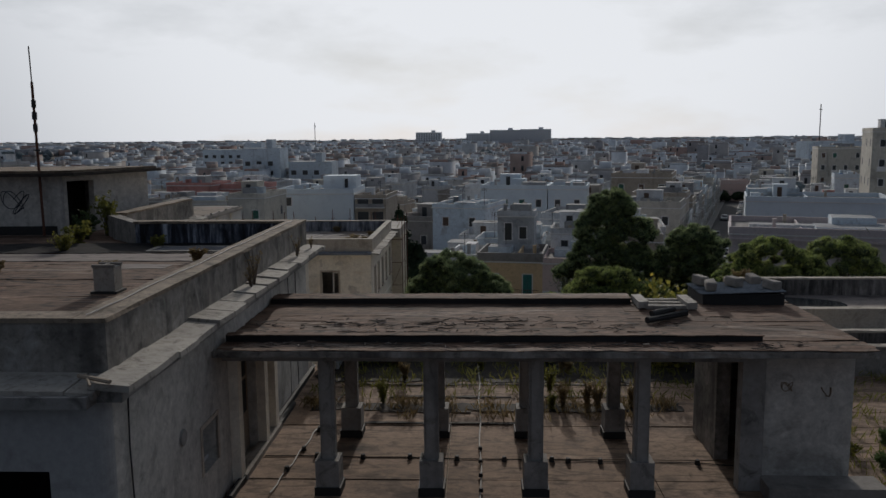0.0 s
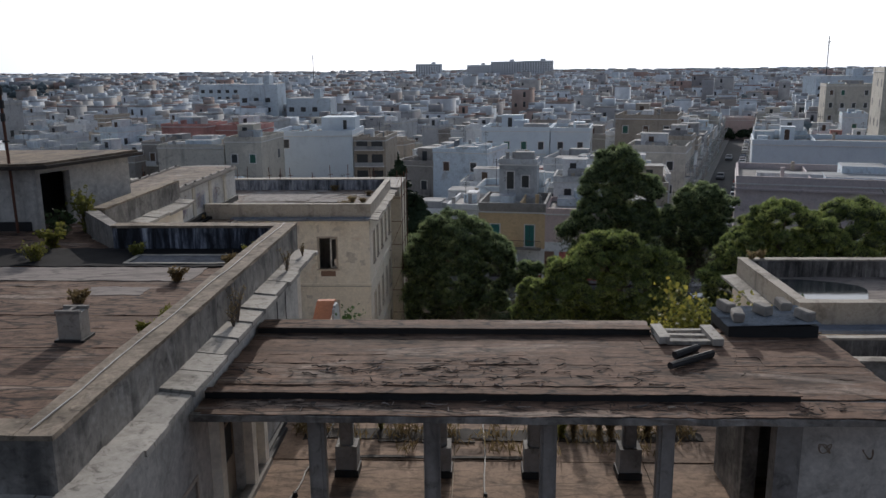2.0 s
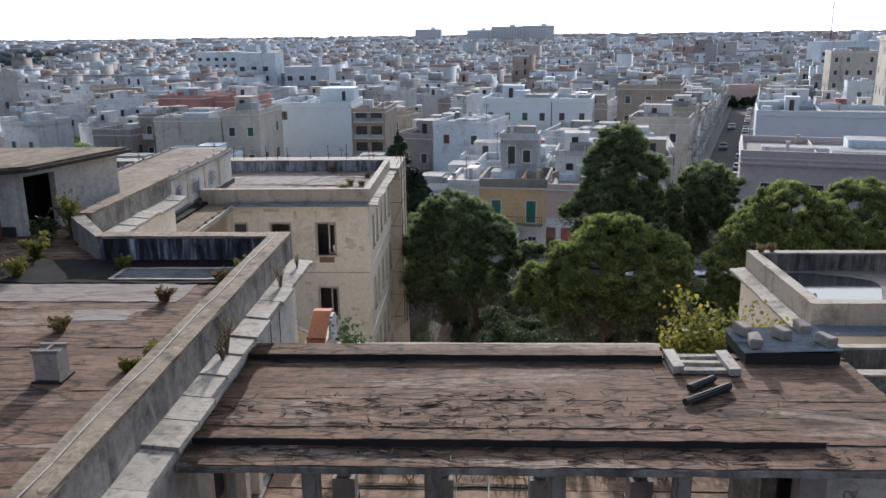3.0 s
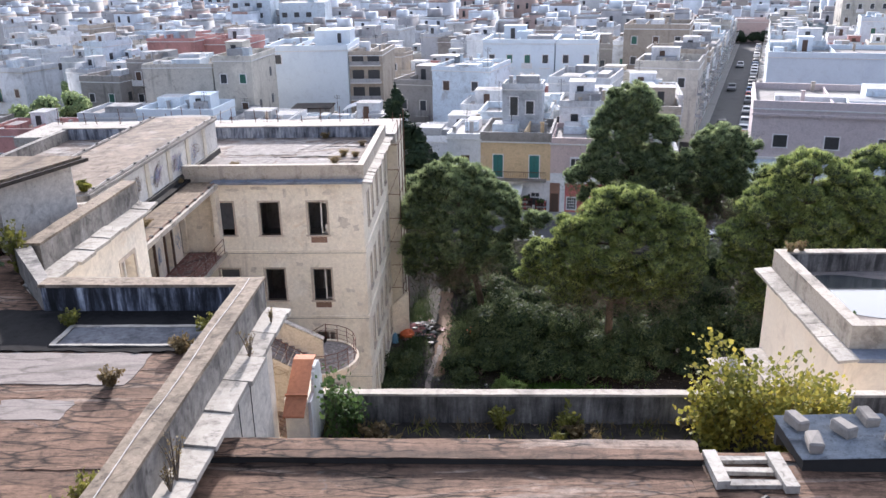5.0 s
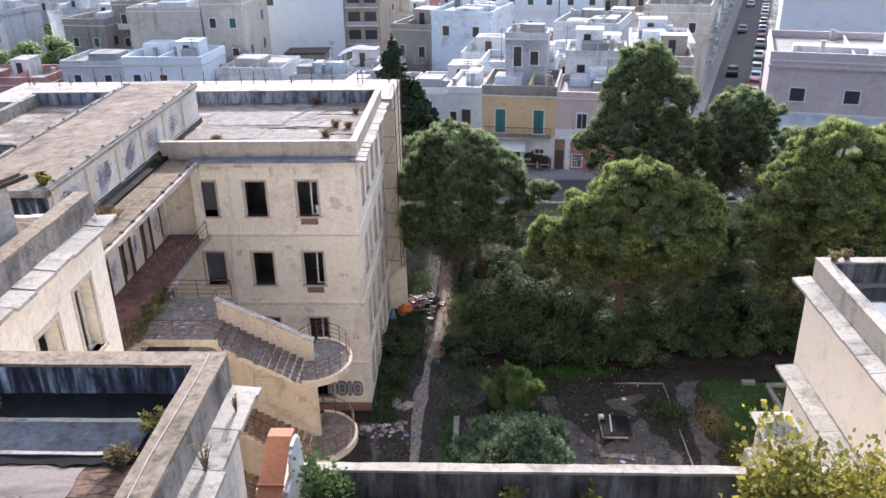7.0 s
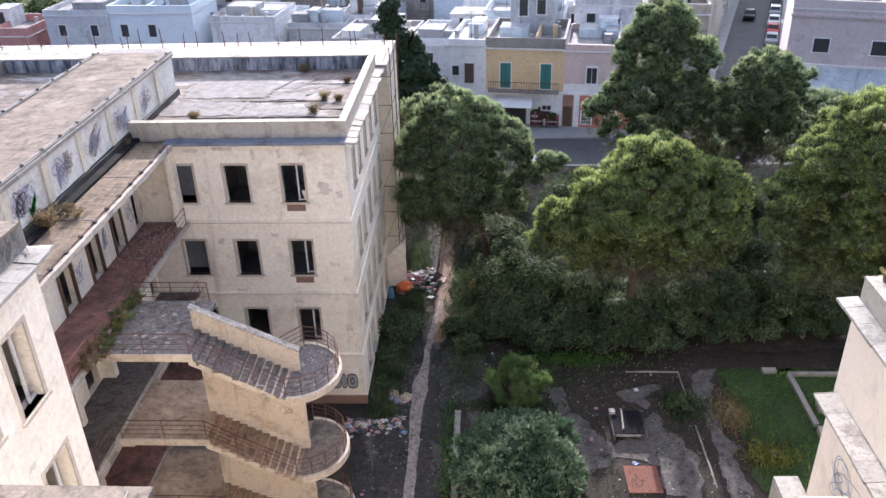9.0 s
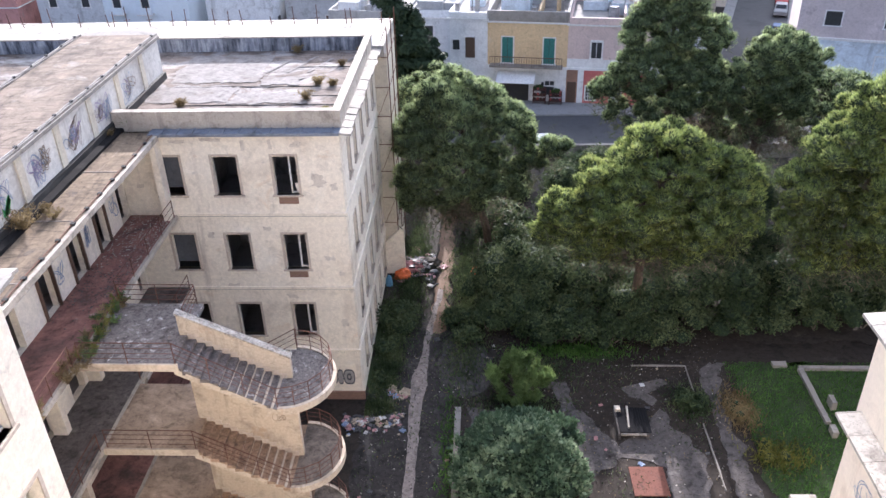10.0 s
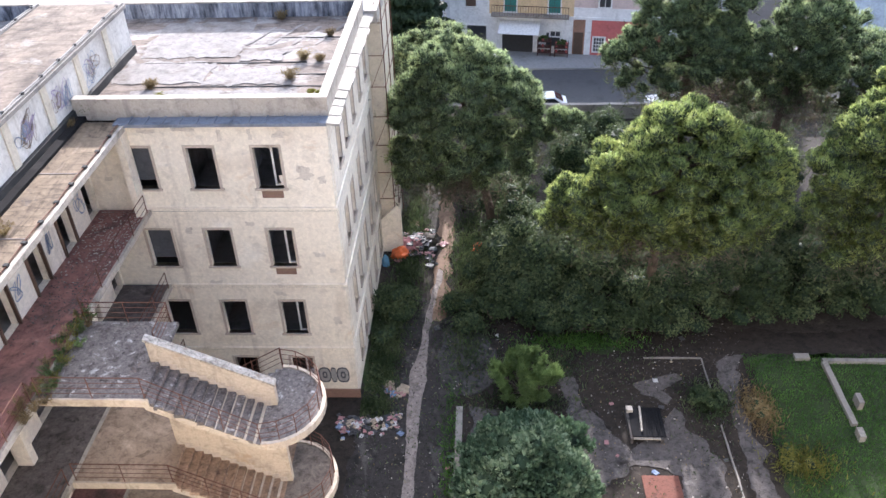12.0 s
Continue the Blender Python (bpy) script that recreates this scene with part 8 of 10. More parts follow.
def heap(name, base, r, h, seed, mat, label, category):
    bm = bmesh.new()
    bmesh.ops.create_icosphere(bm, subdivisions=3, radius=1)
    for v in bm.verts:
        k = 1 + 0.35 * noise.noise(v.co * 1.8 + Vector((seed, 0, 0))) + 0.15 * noise.noise(v.co * 5 + Vector((0, seed, 0)))
        v.co = Vector((v.co.x * r * k, v.co.y * r * k * 0.8, max(-0.05, v.co.z) * h * k))
        v.co += Vector(base)
    return tagged(part(name, bm, mat), label, category)


heap("tarpaulin", (-5.3, 66.6, 0), 0.65, 0.6, 3, M_ORANGE, "crumpled orange tarpaulin heap against the wing", "tarpaulin")
heap("rubbish_mound", (-4.9, 67.6, 0), 1.0, 0.55, 4, M_PINKBAG, "pinkish heap of discarded cloth and bedding", "rubbish")
heap("rubbish_mound", (-3.6, 68.4, 0), 0.9, 0.35, 5, M_SOIL_SHADE, "dusty heap of rubbish bags by the path", "rubbish")
heap("tarpaulin", (0.15, 67.2, 0), 0.8, 0.6, 6, M_ORANGE, "orange tarpaulin dumped beneath a pine", "tarpaulin")
heap("tarpaulin", (-6.1, 65.6, 0), 0.22, 0.8, 7, M_BLUETARP, "faded blue tarpaulin hung against the wall", "tarpaulin")

M_LITTER = [plain("litter_white", (0.50, 0.49, 0.48)), plain("litter_pink", (0.36, 0.18, 0.18)), plain("litter_blue", (0.16, 0.22, 0.34)), plain("litter_dark", (0.05, 0.05, 0.055)), plain("litter_tan", (0.35, 0.28, 0.2))]
rnd = random.Random(17)


def scrap(x, y, s, mat, i, z=0.02):
    bm = bmesh.new()
    k0 = i * 3.7
    # crumpled sheet: a bent grid with torn corners, given thickness by its folds
    g = [[bm.verts.new(((i - 1.5) * s * 0.62 + s * 0.25 * noise.noise(Vector((i, j, k0))), (j - 1.5) * s * 0.5 + s * 0.25 * noise.noise(Vector((j, i, k0 + 5))), s * (0.22 + 0.42 * noise.noise(Vector((i * 1.7, j * 1.9, k0)))))) for j in range(4)] for i in range(4)]
    for i in range(3):
        for j in range(3):
            bm.faces.new((g[i][j], g[i + 1][j], g[i + 1][j + 1], g[i][j + 1]))
    rimv = [g[0][0], g[1][0], g[2][0], g[3][0], g[3][1], g[3][2], g[3][3], g[2][3], g[1][3], g[0][3], g[0][2], g[0][1]]
    lo = [bm.verts.new((v.co.x, v.co.y, -0.02)) for v in rimv]
    for i in range(12):
        bm.faces.new((lo[i], lo[(i + 1) % 12], rimv[(i + 1) % 12], rimv[i]))
    bmesh.ops.recalc_face_normals(bm, faces=bm.faces[:])
    bm.transform(pose(x, y, z, 0, 0, rnd.uniform(0, 360)))
    return part("litter", bm, mat)


for i in range(290):
    if i < 165:
        x = rnd.uniform(-7.3, -4.0)
        y, s = 51.75 + (x + 7.2) * 0.17 + rnd.gauss(0, 0.34), rnd.uniform(0.06, 0.17)
    elif i < 225:
        x, y, s = rnd.gauss(-4.2, 0.7), rnd.gauss(67.6, 1.0), rnd.uniform(0.12, 0.32)
    elif i < 240:
        x, y, s = rnd.gauss(-4.7, 0.35), rnd.gauss(54.4, 0.2), rnd.uniform(0.15, 0.35)
    elif i < 258:
        x, y, s = rnd.gauss(0.5, 1.0), rnd.gauss(66.5, 1.0), rnd.uniform(0.1, 0.25)
    else:
        x, y, s = rnd.uniform(-6, 12), rnd.uniform(46, 60), rnd.uniform(0.06, 0.19)
    y = max(y, 45)
    if x < -6.2 and y > 53.6:
        x = -5.9
    k = rnd.choice((1, 1, 1, 3, 3, 3, 3, 4) if 165 <= i < 225 else (1, 2, 3, 3, 3, 3, 4, 4, 0))
    z = 0.02 + (0.5 * math.exp(-((x + 4.5) ** 2 + (y - 67.8) ** 2)) if y > 64 and x < -2 else 0.16 * math.exp(-((y - 51.75 - (x + 7.2) * 0.17) / 0.3) ** 2) if i < 165 else 0)
    tagged(scrap(x, y, s, M_LITTER[k], i, z), ("crumpled white scrap of rubbish on the ground", "pinkish scrap of discarded cloth on the ground", "bluish crumpled plastic scrap on the ground", "dark scrap of rubbish on the ground", "tan scrap of cardboard on the ground")[k], "litter", "litter in the yard")

# clump of street trees and a lamp far beyond the hospital
for i, (x, y, r, h) in enumerate(((-97, 174, 3.6, 7.5), (-92, 172, 3.2, 6.5), (-86, 177, 3.4, 6.5), (-81, 180, 3.6, 6.8), (-101, 170, 3.6, 7.0), (-94, 180, 4.0, 8.4))):
    shrub((x, y, 0), (r, r, h), 700 + i, M_PINE_DK, 9, 0.55, 16, "broad green street tree among town houses", "street_tree", 0.3, 0.5, "tree")
lamp = thing("street_lamp", "pale steel street lamp beside the street trees", "street lamp", (-88.2, 173.0, 0))
bm = bmesh.new()
tube(bm, (-88.2, 173.0, 0), (-88.2, 173.0, 7.2), 0.09, 8)
tube(bm, (-88.2, 173.0, 7.2), (-88.9, 173.0, 7.7), 0.06, 6)
wpart("pole", bm, M_TIN, lamp)
wpart("lamp_head", worn(boxes((-89.7, 172.8, 7.62, -88.8, 173.2, 7.82)), 0.02), M_LEDGE, lamp)

# =====================================================================
# town
# =====================================================================
M_WALLPAL = []
for nm, col in (("white", (0.80, 0.81, 0.82)), ("bluish_white", (0.68, 0.76, 0.82)), ("cream", (0.64, 0.60, 0.52)), ("grey", (0.43, 0.43, 0.43)), ("sand", (0.50, 0.43, 0.35)), ("rose", (0.55, 0.28, 0.25)), ("dun", (0.36, 0.33, 0.30)), ("pale_grey", (0.60, 0.62, 0.64))):
    # dusty also darkens sunlit roof and parapet tops in the colour itself
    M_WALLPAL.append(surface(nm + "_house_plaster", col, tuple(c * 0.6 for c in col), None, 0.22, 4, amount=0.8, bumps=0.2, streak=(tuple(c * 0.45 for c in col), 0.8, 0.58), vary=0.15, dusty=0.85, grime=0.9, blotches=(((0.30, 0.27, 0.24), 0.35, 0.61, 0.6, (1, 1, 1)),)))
M_CLEANBLUE = surface("clean_pale_blue_plaster", (0.72, 0.79, 0.84), (0.64, 0.71, 0.77), (0.78, 0.84, 0.88), 0.15, 3, amount=0.8, bumps=0.1, grime=0.3, grain=0.15)
M_ROOFTOWN = surface("town_roof_screed", (0.34, 0.32, 0.30), (0.16, 0.15, 0.14), (0.52, 0.50, 0.48), 0.2, 3, amount=0.95, vary=0.25)
M_PANE = plain("dark_window", (0.035, 0.038, 0.042), 0.35, 0, 0.3)
M_SHUT_GREEN = plain("green_shutter", (0.03, 0.12, 0.085), 0.6)
M_WHITETRIM = plain("white_trim", (0.72, 0.71, 0.69), 0.7)
M_YELLOW = surface("ochre_yellow_house_plaster", (0.74, 0.55, 0.33), (0.56, 0.40, 0.24), (0.78, 0.64, 0.45), 0.5, 6, amount=0.7, streak=((0.30, 0.20, 0.11), 1.2, 0.60))
M_PINKH = surface("dusty_pink_house_plaster", (0.68, 0.54, 0.50), (0.54, 0.43, 0.40), None, 0.4, 6, amount=0.6)
M_MAUVE = surface("mauve_grey_house_plaster", (0.60, 0.52, 0.51), (0.45, 0.385, 0.38), None, 0.4, 6, amount=0.6, streak=((0.2, 0.17, 0.17), 0.8, 0.62))
M_REDH = surface("brick_red_house_plaster", (0.58, 0.17, 0.16), (0.46, 0.14, 0.13), None, 0.5, 6, amount=0.6)
M_BROWNPLASTER = surface("brown_house_plaster", (0.36, 0.21, 0.15), (0.27, 0.16, 0.12), None, 0.5, 6, amount=0.6)
M_LIMEWASH = surface("fresh_limewash", (0.84, 0.83, 0.82), (0.66, 0.65, 0.64), (0.86, 0.86, 0.86), 0.3, 5, amount=0.7, bumps=0.2, streak=((0.45, 0.43, 0.41), 0.9, 0.64))
M_FOOTWAY = surface("worn_grey_footway", (0.30, 0.295, 0.29), (0.20, 0.195, 0.19), (0.36, 0.355, 0.35), 0.5, 9, amount=0.9, grime=0.8)
M_BLUETANK = plain("blue_plastic_tank", (0.05, 0.20, 0.42), 0.5)


def rim_wall(x0, y0, x1, y1, t, z0, z1):
    """A closed low wall round a rectangle."""
    bm = bmesh.new()
    def loop(i, z):
        return [bm.verts.new(p) for p in ((x0 + i, y0 + i, z), (x1 - i, y0 + i, z), (x1 - i, y1 - i, z), (x0 + i, y1 - i, z))]
    a, b, c, d = loop(0, z0), loop(0, z1), loop(t, z1), loop(t, z0)
    for k in range(4):
        j = (k + 1) % 4
        bm.faces.new((a[k], a[j], b[j], b[k]))
        bm.faces.new((b[k], b[j], c[j], c[k]))
        bm.faces.new((c[k], c[j], d[j], d[k]))
        bm.faces.new((d[k], d[j], a[j], a[k]))
    return bm


def house(x0, y0, w, d, h, rot, mats, seed, label, front=None, group="town houses", roof_room=True, side=True, z0=0.0, tank=True, name="house"):
    """A flat-roofed town house: wall, roof, parapet, rooftop room, windows. (x0, y0): its near left corner; rot: degrees of its plan.
    front: explicit near-side windows (u, zlo, width, height, kind)."""
    rnd = random.Random(seed)
    body_m, trim_m = mats
    e = thing(name, label, "house", (x0, y0, z0), group)
    e.rotation_euler = (0, 0, radians(rot))
    def P(nm, bm, mat, parent=e, lb=""):
        ob = part(nm, bm, mat, parent, lb)
        return ob
    P("wall", boxes((0, 0, 0, w, d, h - 0.05)), body_m)
    P("roof", boxes((0.22, 0.22, h - 0.04, w - 0.22, d - 0.22, h + 0.02)), M_ROOFTOWN)
    ph = rnd.uniform(0.45, 1.0)
    P("parapet", rim_wall(-0.06, -0.06, w + 0.06, d + 0.06, 0.28, h - 0.05, h + ph), body_m)
    if roof_room:
        rw, rd = min(w * 0.45, rnd.uniform(2.4, 4.5)), min(d * 0.5, rnd.uniform(2.4, 4.0))
        rx, ry = rnd.uniform(0.3, max(0.31, w - rw - 0.3)), rnd.uniform(d * 0.25, max(d * 0.26, d - rd - 0.3))
        rr = P("rooftop_room", boxes((rx, ry, h, rx + rw, ry + rd, h + 2.4), (rx - 0.1, ry - 0.1, h + 2.4, rx + rw + 0.1, ry + rd + 0.1, h + 2.52)), rnd.choice((body_m, M_WALLPAL[0])))
        P("roof_door", boxes((rx + rw * 0.3, ry - 0.04, h, rx + rw * 0.3 + 0.85, ry + 0.01, h + 2.0)), rnd.choice((M_PANE, M_BROWNWOOD)), rr)
    for k in range(rnd.randint(2, 4)):
        bw, bd, bh = rnd.uniform(1.2, w * 0.5), rnd.uniform(1.2, d * 0.4), rnd.uniform(0.6, 1.9)
        bx, by = rnd.uniform(0.25, w - bw - 0.25), rnd.uniform(0.25, d - bd - 0.25)
        P("roof_shed", boxes((bx, by, h, bx + bw, by + bd, h + bh)), rnd.choice((body_m, M_WALLPAL[0], M_WALLPAL[3], M_WALLPAL[1])))
    if w > 5:
        dx = rnd.uniform(w * 0.3, w * 0.7)
        P("dividing_wall", boxes((dx, 0.2, h, dx + 0.2, d - 0.2, h + rnd.uniform(0.5, 1.2))), body_m)
    P("cornice", rim_wall(-0.14, -0.14, w + 0.14, d + 0.14, 0.16, h - 0.22, h - 0.08), trim_m)
    for k in range(rnd.randint(2, 4)):
        cx, cy, ch = rnd.uniform(0.4, w - 0.9), rnd.uniform(0.4, d - 0.9), rnd.uniform(0.7, 1.5)
        P("chimney_pot", boxes((cx, cy, h, cx + 0.42, cy + 0.42, h + ch), (cx - 0.06, cy - 0.06, h + ch, cx + 0.48, cy + 0.48, h + ch + 0.09)), rnd.choice((body_m, M_WALLPAL[3], M_WALLPAL[4])))
    if tank and rnd.random() < 0.16:
        bm = bmesh.new()
        tx, ty = rnd.uniform(0.8, w - 0.8), rnd.uniform(0.8, d - 0.8)
        bmesh.ops.create_cone(bm, segments=12, radius1=0.55, radius2=0.5, depth=1.1, cap_ends=True, matrix=Matrix.Translation((tx, ty, h + 0.55)))
        P("water_tank", bm, rnd.choice((M_BLUETANK, M_WHITETRIM, M_TIN)))
    if rnd.random() < 0.55:
        bm = bmesh.new()
        tx, ty, tz = rnd.uniform(0.5, w - 0.5), rnd.uniform(0.5, d - 0.5), h + rnd.uniform(2.5, 4.5)
        tube(bm, (tx, ty, h), (tx, ty, tz), 0.035, 4)
        for k in range(3):
            tube(bm, (tx - 0.5, ty, tz - 0.15 - 0.2 * k), (tx + 0.5, ty, tz - 0.15 - 0.2 * k), 0.02, 4)
        P("tv_aerial", bm, M_DARK)
    st = max(1, int(h / 3.6))
    wins = []
    if front is None:
        n = max(1, int(w / rnd.uniform(2.8, 3.8)))
        for s in range(st):
            zb = s * (h / st) + 0.9
            for k in range(n):
                if rnd.random() < 0.72:
                    dr = rnd.random() < 0.35
                    wins.append((w * (k + 0.5) / n - 0.5, zb - (0.85 if dr else 0), 1.0, 2.2 if dr else 1.4, rnd.choice(("dark", "dark", "shut", "brown"))))
    else:
        wins = front
    for u, zb, ww, hh, kind in wins:
        f = P("window", boxes((u - 0.12, -0.07, zb - 0.05, u, 0.02, zb + hh + 0.1), (u + ww, -0.07, zb - 0.05, u + ww + 0.12, 0.02, zb + hh + 0.1), (u, -0.07, zb + hh, u + ww, 0.02, zb + hh + 0.1), (u - 0.18, -0.14, zb - 0.12, u + ww + 0.18, 0.02, zb - 0.02)), trim_m)
        pm = {"dark": M_PANE, "shut": M_SHUT_GREEN, "brown": M_BROWNWOOD, "teal": M_TEAL}[kind]
        P("pane", boxes((u, -0.03, zb - 0.02, u + ww, 0.015, zb + hh)), pm, f)
        if front is None and hh > 2 and zb > 2.5:
            bl = P("balcony", boxes((u - 0.5, -0.9, zb - 0.2, u + ww + 0.5, 0, zb - 0.06)), trim_m)
            P("balcony_front", boxes((u - 0.5, -0.9, zb - 0.06, u + ww + 0.5, -0.85, zb + 0.82)), rnd.choice((body_m, M_DARK, trim_m)), bl)
        if kind in ("shut", "teal"):
            P("shutter_gap", boxes((u + ww * 0.485, -0.036, zb, u + ww * 0.515, -0.028, zb + hh)), M_PANE, f)
    if side:
        for sx in (0, 1):
            for s in range(st):
                for k in range(max(1, int(d / 4.5))):
                    if rnd.random() < 0.6:
                        v = d * (k + 0.5) / max(1, int(d / 4.5))
                        zb = s * (h / st) + 0.9
                        x = -0.03 if sx == 0 else w - 0.015
                        P("window", boxes((x, v - 0.5, zb, x + 0.045, v + 0.5, zb + 1.5)), M_PANE)
    return e


# the street front facing the garden
ROW = -9.0
RC_, RS_ = math.cos(radians(ROW)), math.sin(radians(ROW))


def on_row(u, v=0.0):
    """A spot u metres along the street front and v metres behind it."""
    return -3.1 + u * RC_ - v * RS_, 101.9 + u * RS_ + v * RC_


h1 = house(*on_row(0), 3.9, 9, 8.6, ROW, (M_LIMEWASH, M_WHITETRIM), 1, "narrow whitewashed house with a balcony door", [(0.3, 5.3, 0.7, 1.0, "dark"), (1.6, 4.5, 1.0, 2.1, "brown"), (0.4, 0.8, 0.9, 1.2, "dark"), (1.7, 0.1, 1.9, 2.5, "dark")], "street houses", False, False)
h2 = house(*on_row(3.9), 8.1, 9, 8.4, ROW, (M_YELLOW, M_WHITETRIM), 2, "ochre yellow house with teal shuttered balcony doors", [(1.5, 4.15, 1.1, 2.6, "teal"), (5.7, 4.15, 1.1, 2.6, "teal")], "street houses", False, False)
for ob in h2.children:
    if ob.name.startswith("parapet"):
        ob.data.materials[0] = M_WALLPAL[6]
part("ground_floor", boxes((-0.02, -0.05, 0, 8.12, 0.02, 3.85)), M_LIMEWASH, h2, "whitewashed ground floor")
bm = bmesh.new()
lo = [bm.verts.new(p) for p in ((1.1, -0.06, 3.25), (5.0, -0.06, 3.25), (5.0, -1.9, 2.55), (1.1, -1.9, 2.55))]
hi = [bm.verts.new(v.co + Vector((0, 0, 0.05))) for v in lo]
bm.faces.new(lo)
bm.faces.new(hi[::-1])
for k in range(4):
    bm.faces.new((lo[k], hi[k], hi[(k + 1) % 4], lo[(k + 1) % 4]))
part("awning", bm, M_WHITETRIM, h2, "white canvas awning")
part("garage_door", boxes((1.3, -0.09, 0, 4.3, -0.045, 2.7)), M_DARK, h2)
part("shop_window", boxes((5.6, -0.09, 0.9, 6.9, -0.045, 2.2)), M_PANE, h2)
bal = part("balcony", boxes((0.3, -0.95, 3.85, 7.7, 0, 4.02)), M_CONCRETE, h2)
for k in range(30):
    part("baluster", boxes((0.35 + k * 0.25, -0.93, 4.02, 0.38 + k * 0.25, -0.90, 4.95)), M_RUST, bal)
part("balcony_rail", boxes((0.3, -0.95, 4.95, 7.7, -0.88, 5.0)), M_RUST, bal)
h3 = house(*on_row(12.0), 8.6, 9, 8.3, ROW, (M_PINKH, M_WHITETRIM), 3, "dusty pink house with a white-framed window", [(2.35, 4.9, 1.0, 1.7, "dark"), (6.2, 4.9, 1.0, 1.7, "dark")], "street houses", False, False)
part("red_ground_floor", boxes((1.75, -0.05, 0, 8.62, 0.02, 3.6)), M_REDH, h3, "brick-red ground floor")
part("ground_floor", boxes((1.15, -0.06, 0, 1.75, 0.02, 3.85)), M_LIMEWASH, h3, "whitewashed pilaster")
part("door_surround", boxes((0.0, -0.05, 0, 1.15, 0.02, 3.6)), M_BROWNPLASTER, h3, "brown plastered door surround")
part("door", boxes((0.12, -0.09, 0.1, 1.02, -0.045, 2.35)), M_BROWNWOOD, h3, "brown wooden street door")
part("stringcourse", boxes((0.0, -0.12, 3.62, 8.6, 0.02, 3.86)), M_LIMEWASH, h3)
part("upper_band", boxes((0.0, -0.03, 3.86, 8.6, 0.01, 4.75)), M_LIMEWASH, h3, "whitewashed band below the windows")
def framed_window(h, u, z, w, hh, y, bars):
    """White-framed window with a dark pane and crossing bars."""
    f = part("window", boxes((u - 0.16, y - 0.05, z - 0.14, u, y, z + hh + 0.14), (u + w, y - 0.05, z - 0.14, u + w + 0.16, y, z + hh + 0.14), (u, y - 0.05, z + hh, u + w, y, z + hh + 0.14), (u, y - 0.05, z - 0.14, u + w, y, z)), M_WHITETRIM, h, "white window frame")
    part("pane", boxes((u, y - 0.02, z, u + w, y + 0.01, z + hh)), M_PANE, f)
    for k in range(bars[0]):
        x = u + w * (k + 1) / (bars[0] + 1)
        part("glazing_bar", boxes((x - 0.03, y - 0.045, z, x + 0.03, y - 0.018, z + hh)), M_WHITETRIM, f)
    for k in range(bars[1]):
        q = z + hh * (k + 1) / (bars[1] + 1)
        part("glazing_bar", boxes((u, y - 0.040, q - 0.025, u + w, y - 0.017, q + 0.025)), M_WHITETRIM, f)
framed_window(h3, 2.05, 0.55, 0.95, 1.35, -0.052, (3, 3))
framed_window(h3, 4.55, 0.55, 0.95, 1.35, -0.052, (3, 3))
framed_window(h3, 2.35, 4.9, 1.0, 1.6, -0.072, (1, 0))
framed_window(h2, 6.0, 1.9, 0.9, 0.45, -0.055, (1, 0))
# flower stands before the whitewashed shop
M_STAND = plain("dark_red_stand", (0.09, 0.035, 0.03), 0.7)
for k, (u, tall) in enumerate(((8.75, 1.75), (10.4, 1.45))):
    x, y = on_row(u, -1.0)
    st = thing("flower_stand", "dark red stepped flower stand on the footway", "plant stand", (x, y, 0.16), "flower stands")
    st.rotation_euler = (0, 0, radians(ROW))
    for px in (0, 1.24):
        for py in (0, 0.5):
            part("leg", boxes((px, py, 0, px + 0.06, py + 0.06, tall)), M_STAND, st)
    for q in (0.35, 0.85, tall - 0.3):
        part("shelf", boxes((-0.03, -0.05, q, 1.33, 0.6, q + 0.05)), M_STAND, st)
        for n in range(4):
            bm = bmesh.new()
            bmesh.ops.create_cone(bm, segments=9, radius1=0.09, radius2=0.13, depth=0.2, cap_ends=True, matrix=Matrix.Translation((0.17 + 0.32 * n, 0.22, q + 0.15)))
            part("flower_pot", bm, (M_STAND, M_REDH, M_BROWNWOOD)[(n + k) % 3], st)
    shrub((x + 0.65 * RC_, y + 0.3 + 0.65 * RS_, 0.16 + tall - 0.25), (0.68, 0.4, 0.55), 880 + k, M_GREENPLANT, 60, 0.12, 12, "green potted plants on a flower stand", "potted_plants", 0.5, 0.5, "plant")
h4 = house(*on_row(20.6), 5.4, 10, 7.2, ROW, (M_WALLPAL[0], M_WHITETRIM), 4, "low whitewashed corner house with a flat roof", None, "street houses", True, False)
MANUAL = [(on_row(13, 4)[0], on_row(13, 4)[1], 15)]
for u, v, w, d, h, mt, lb in ((5.6, 6.5, 4.8, 3.6, 13.4, 7, "square grey plaster stair tower above the roofs"), (12.3, 10, 7, 7, 10.8, 0, "white rooftop storey with a red door"), (-6.0, 8.0, 8, 9, 6.4, 0, "low whitewashed house with a cluttered roof"), (2.0, 10.5, 9, 8, 9.0, 1, "bluish white house with roof sheds"), (-2.0, 20.5, 10, 8, 8.2, 0, "white flat-roofed house behind the street front"), (9.5, 19.0, 10, 9, 8.8, 7, "pale grey house behind the street front"), (20, 12, 7, 9, 9.6, 4, "sandy house at the side street corner"), (20, 22, 8, 12, 10.0, 0, "white house along the side street"), (-16, 9, 9, 10, 5.6, 3, "low grey stained house")):
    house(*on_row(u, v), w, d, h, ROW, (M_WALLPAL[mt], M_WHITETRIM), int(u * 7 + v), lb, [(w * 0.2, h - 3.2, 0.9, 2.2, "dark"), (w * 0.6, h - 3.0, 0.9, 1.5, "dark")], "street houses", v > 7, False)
    MANUAL.append((*on_row(u + w / 2, v + d / 2), max(w, d) * 0.6))
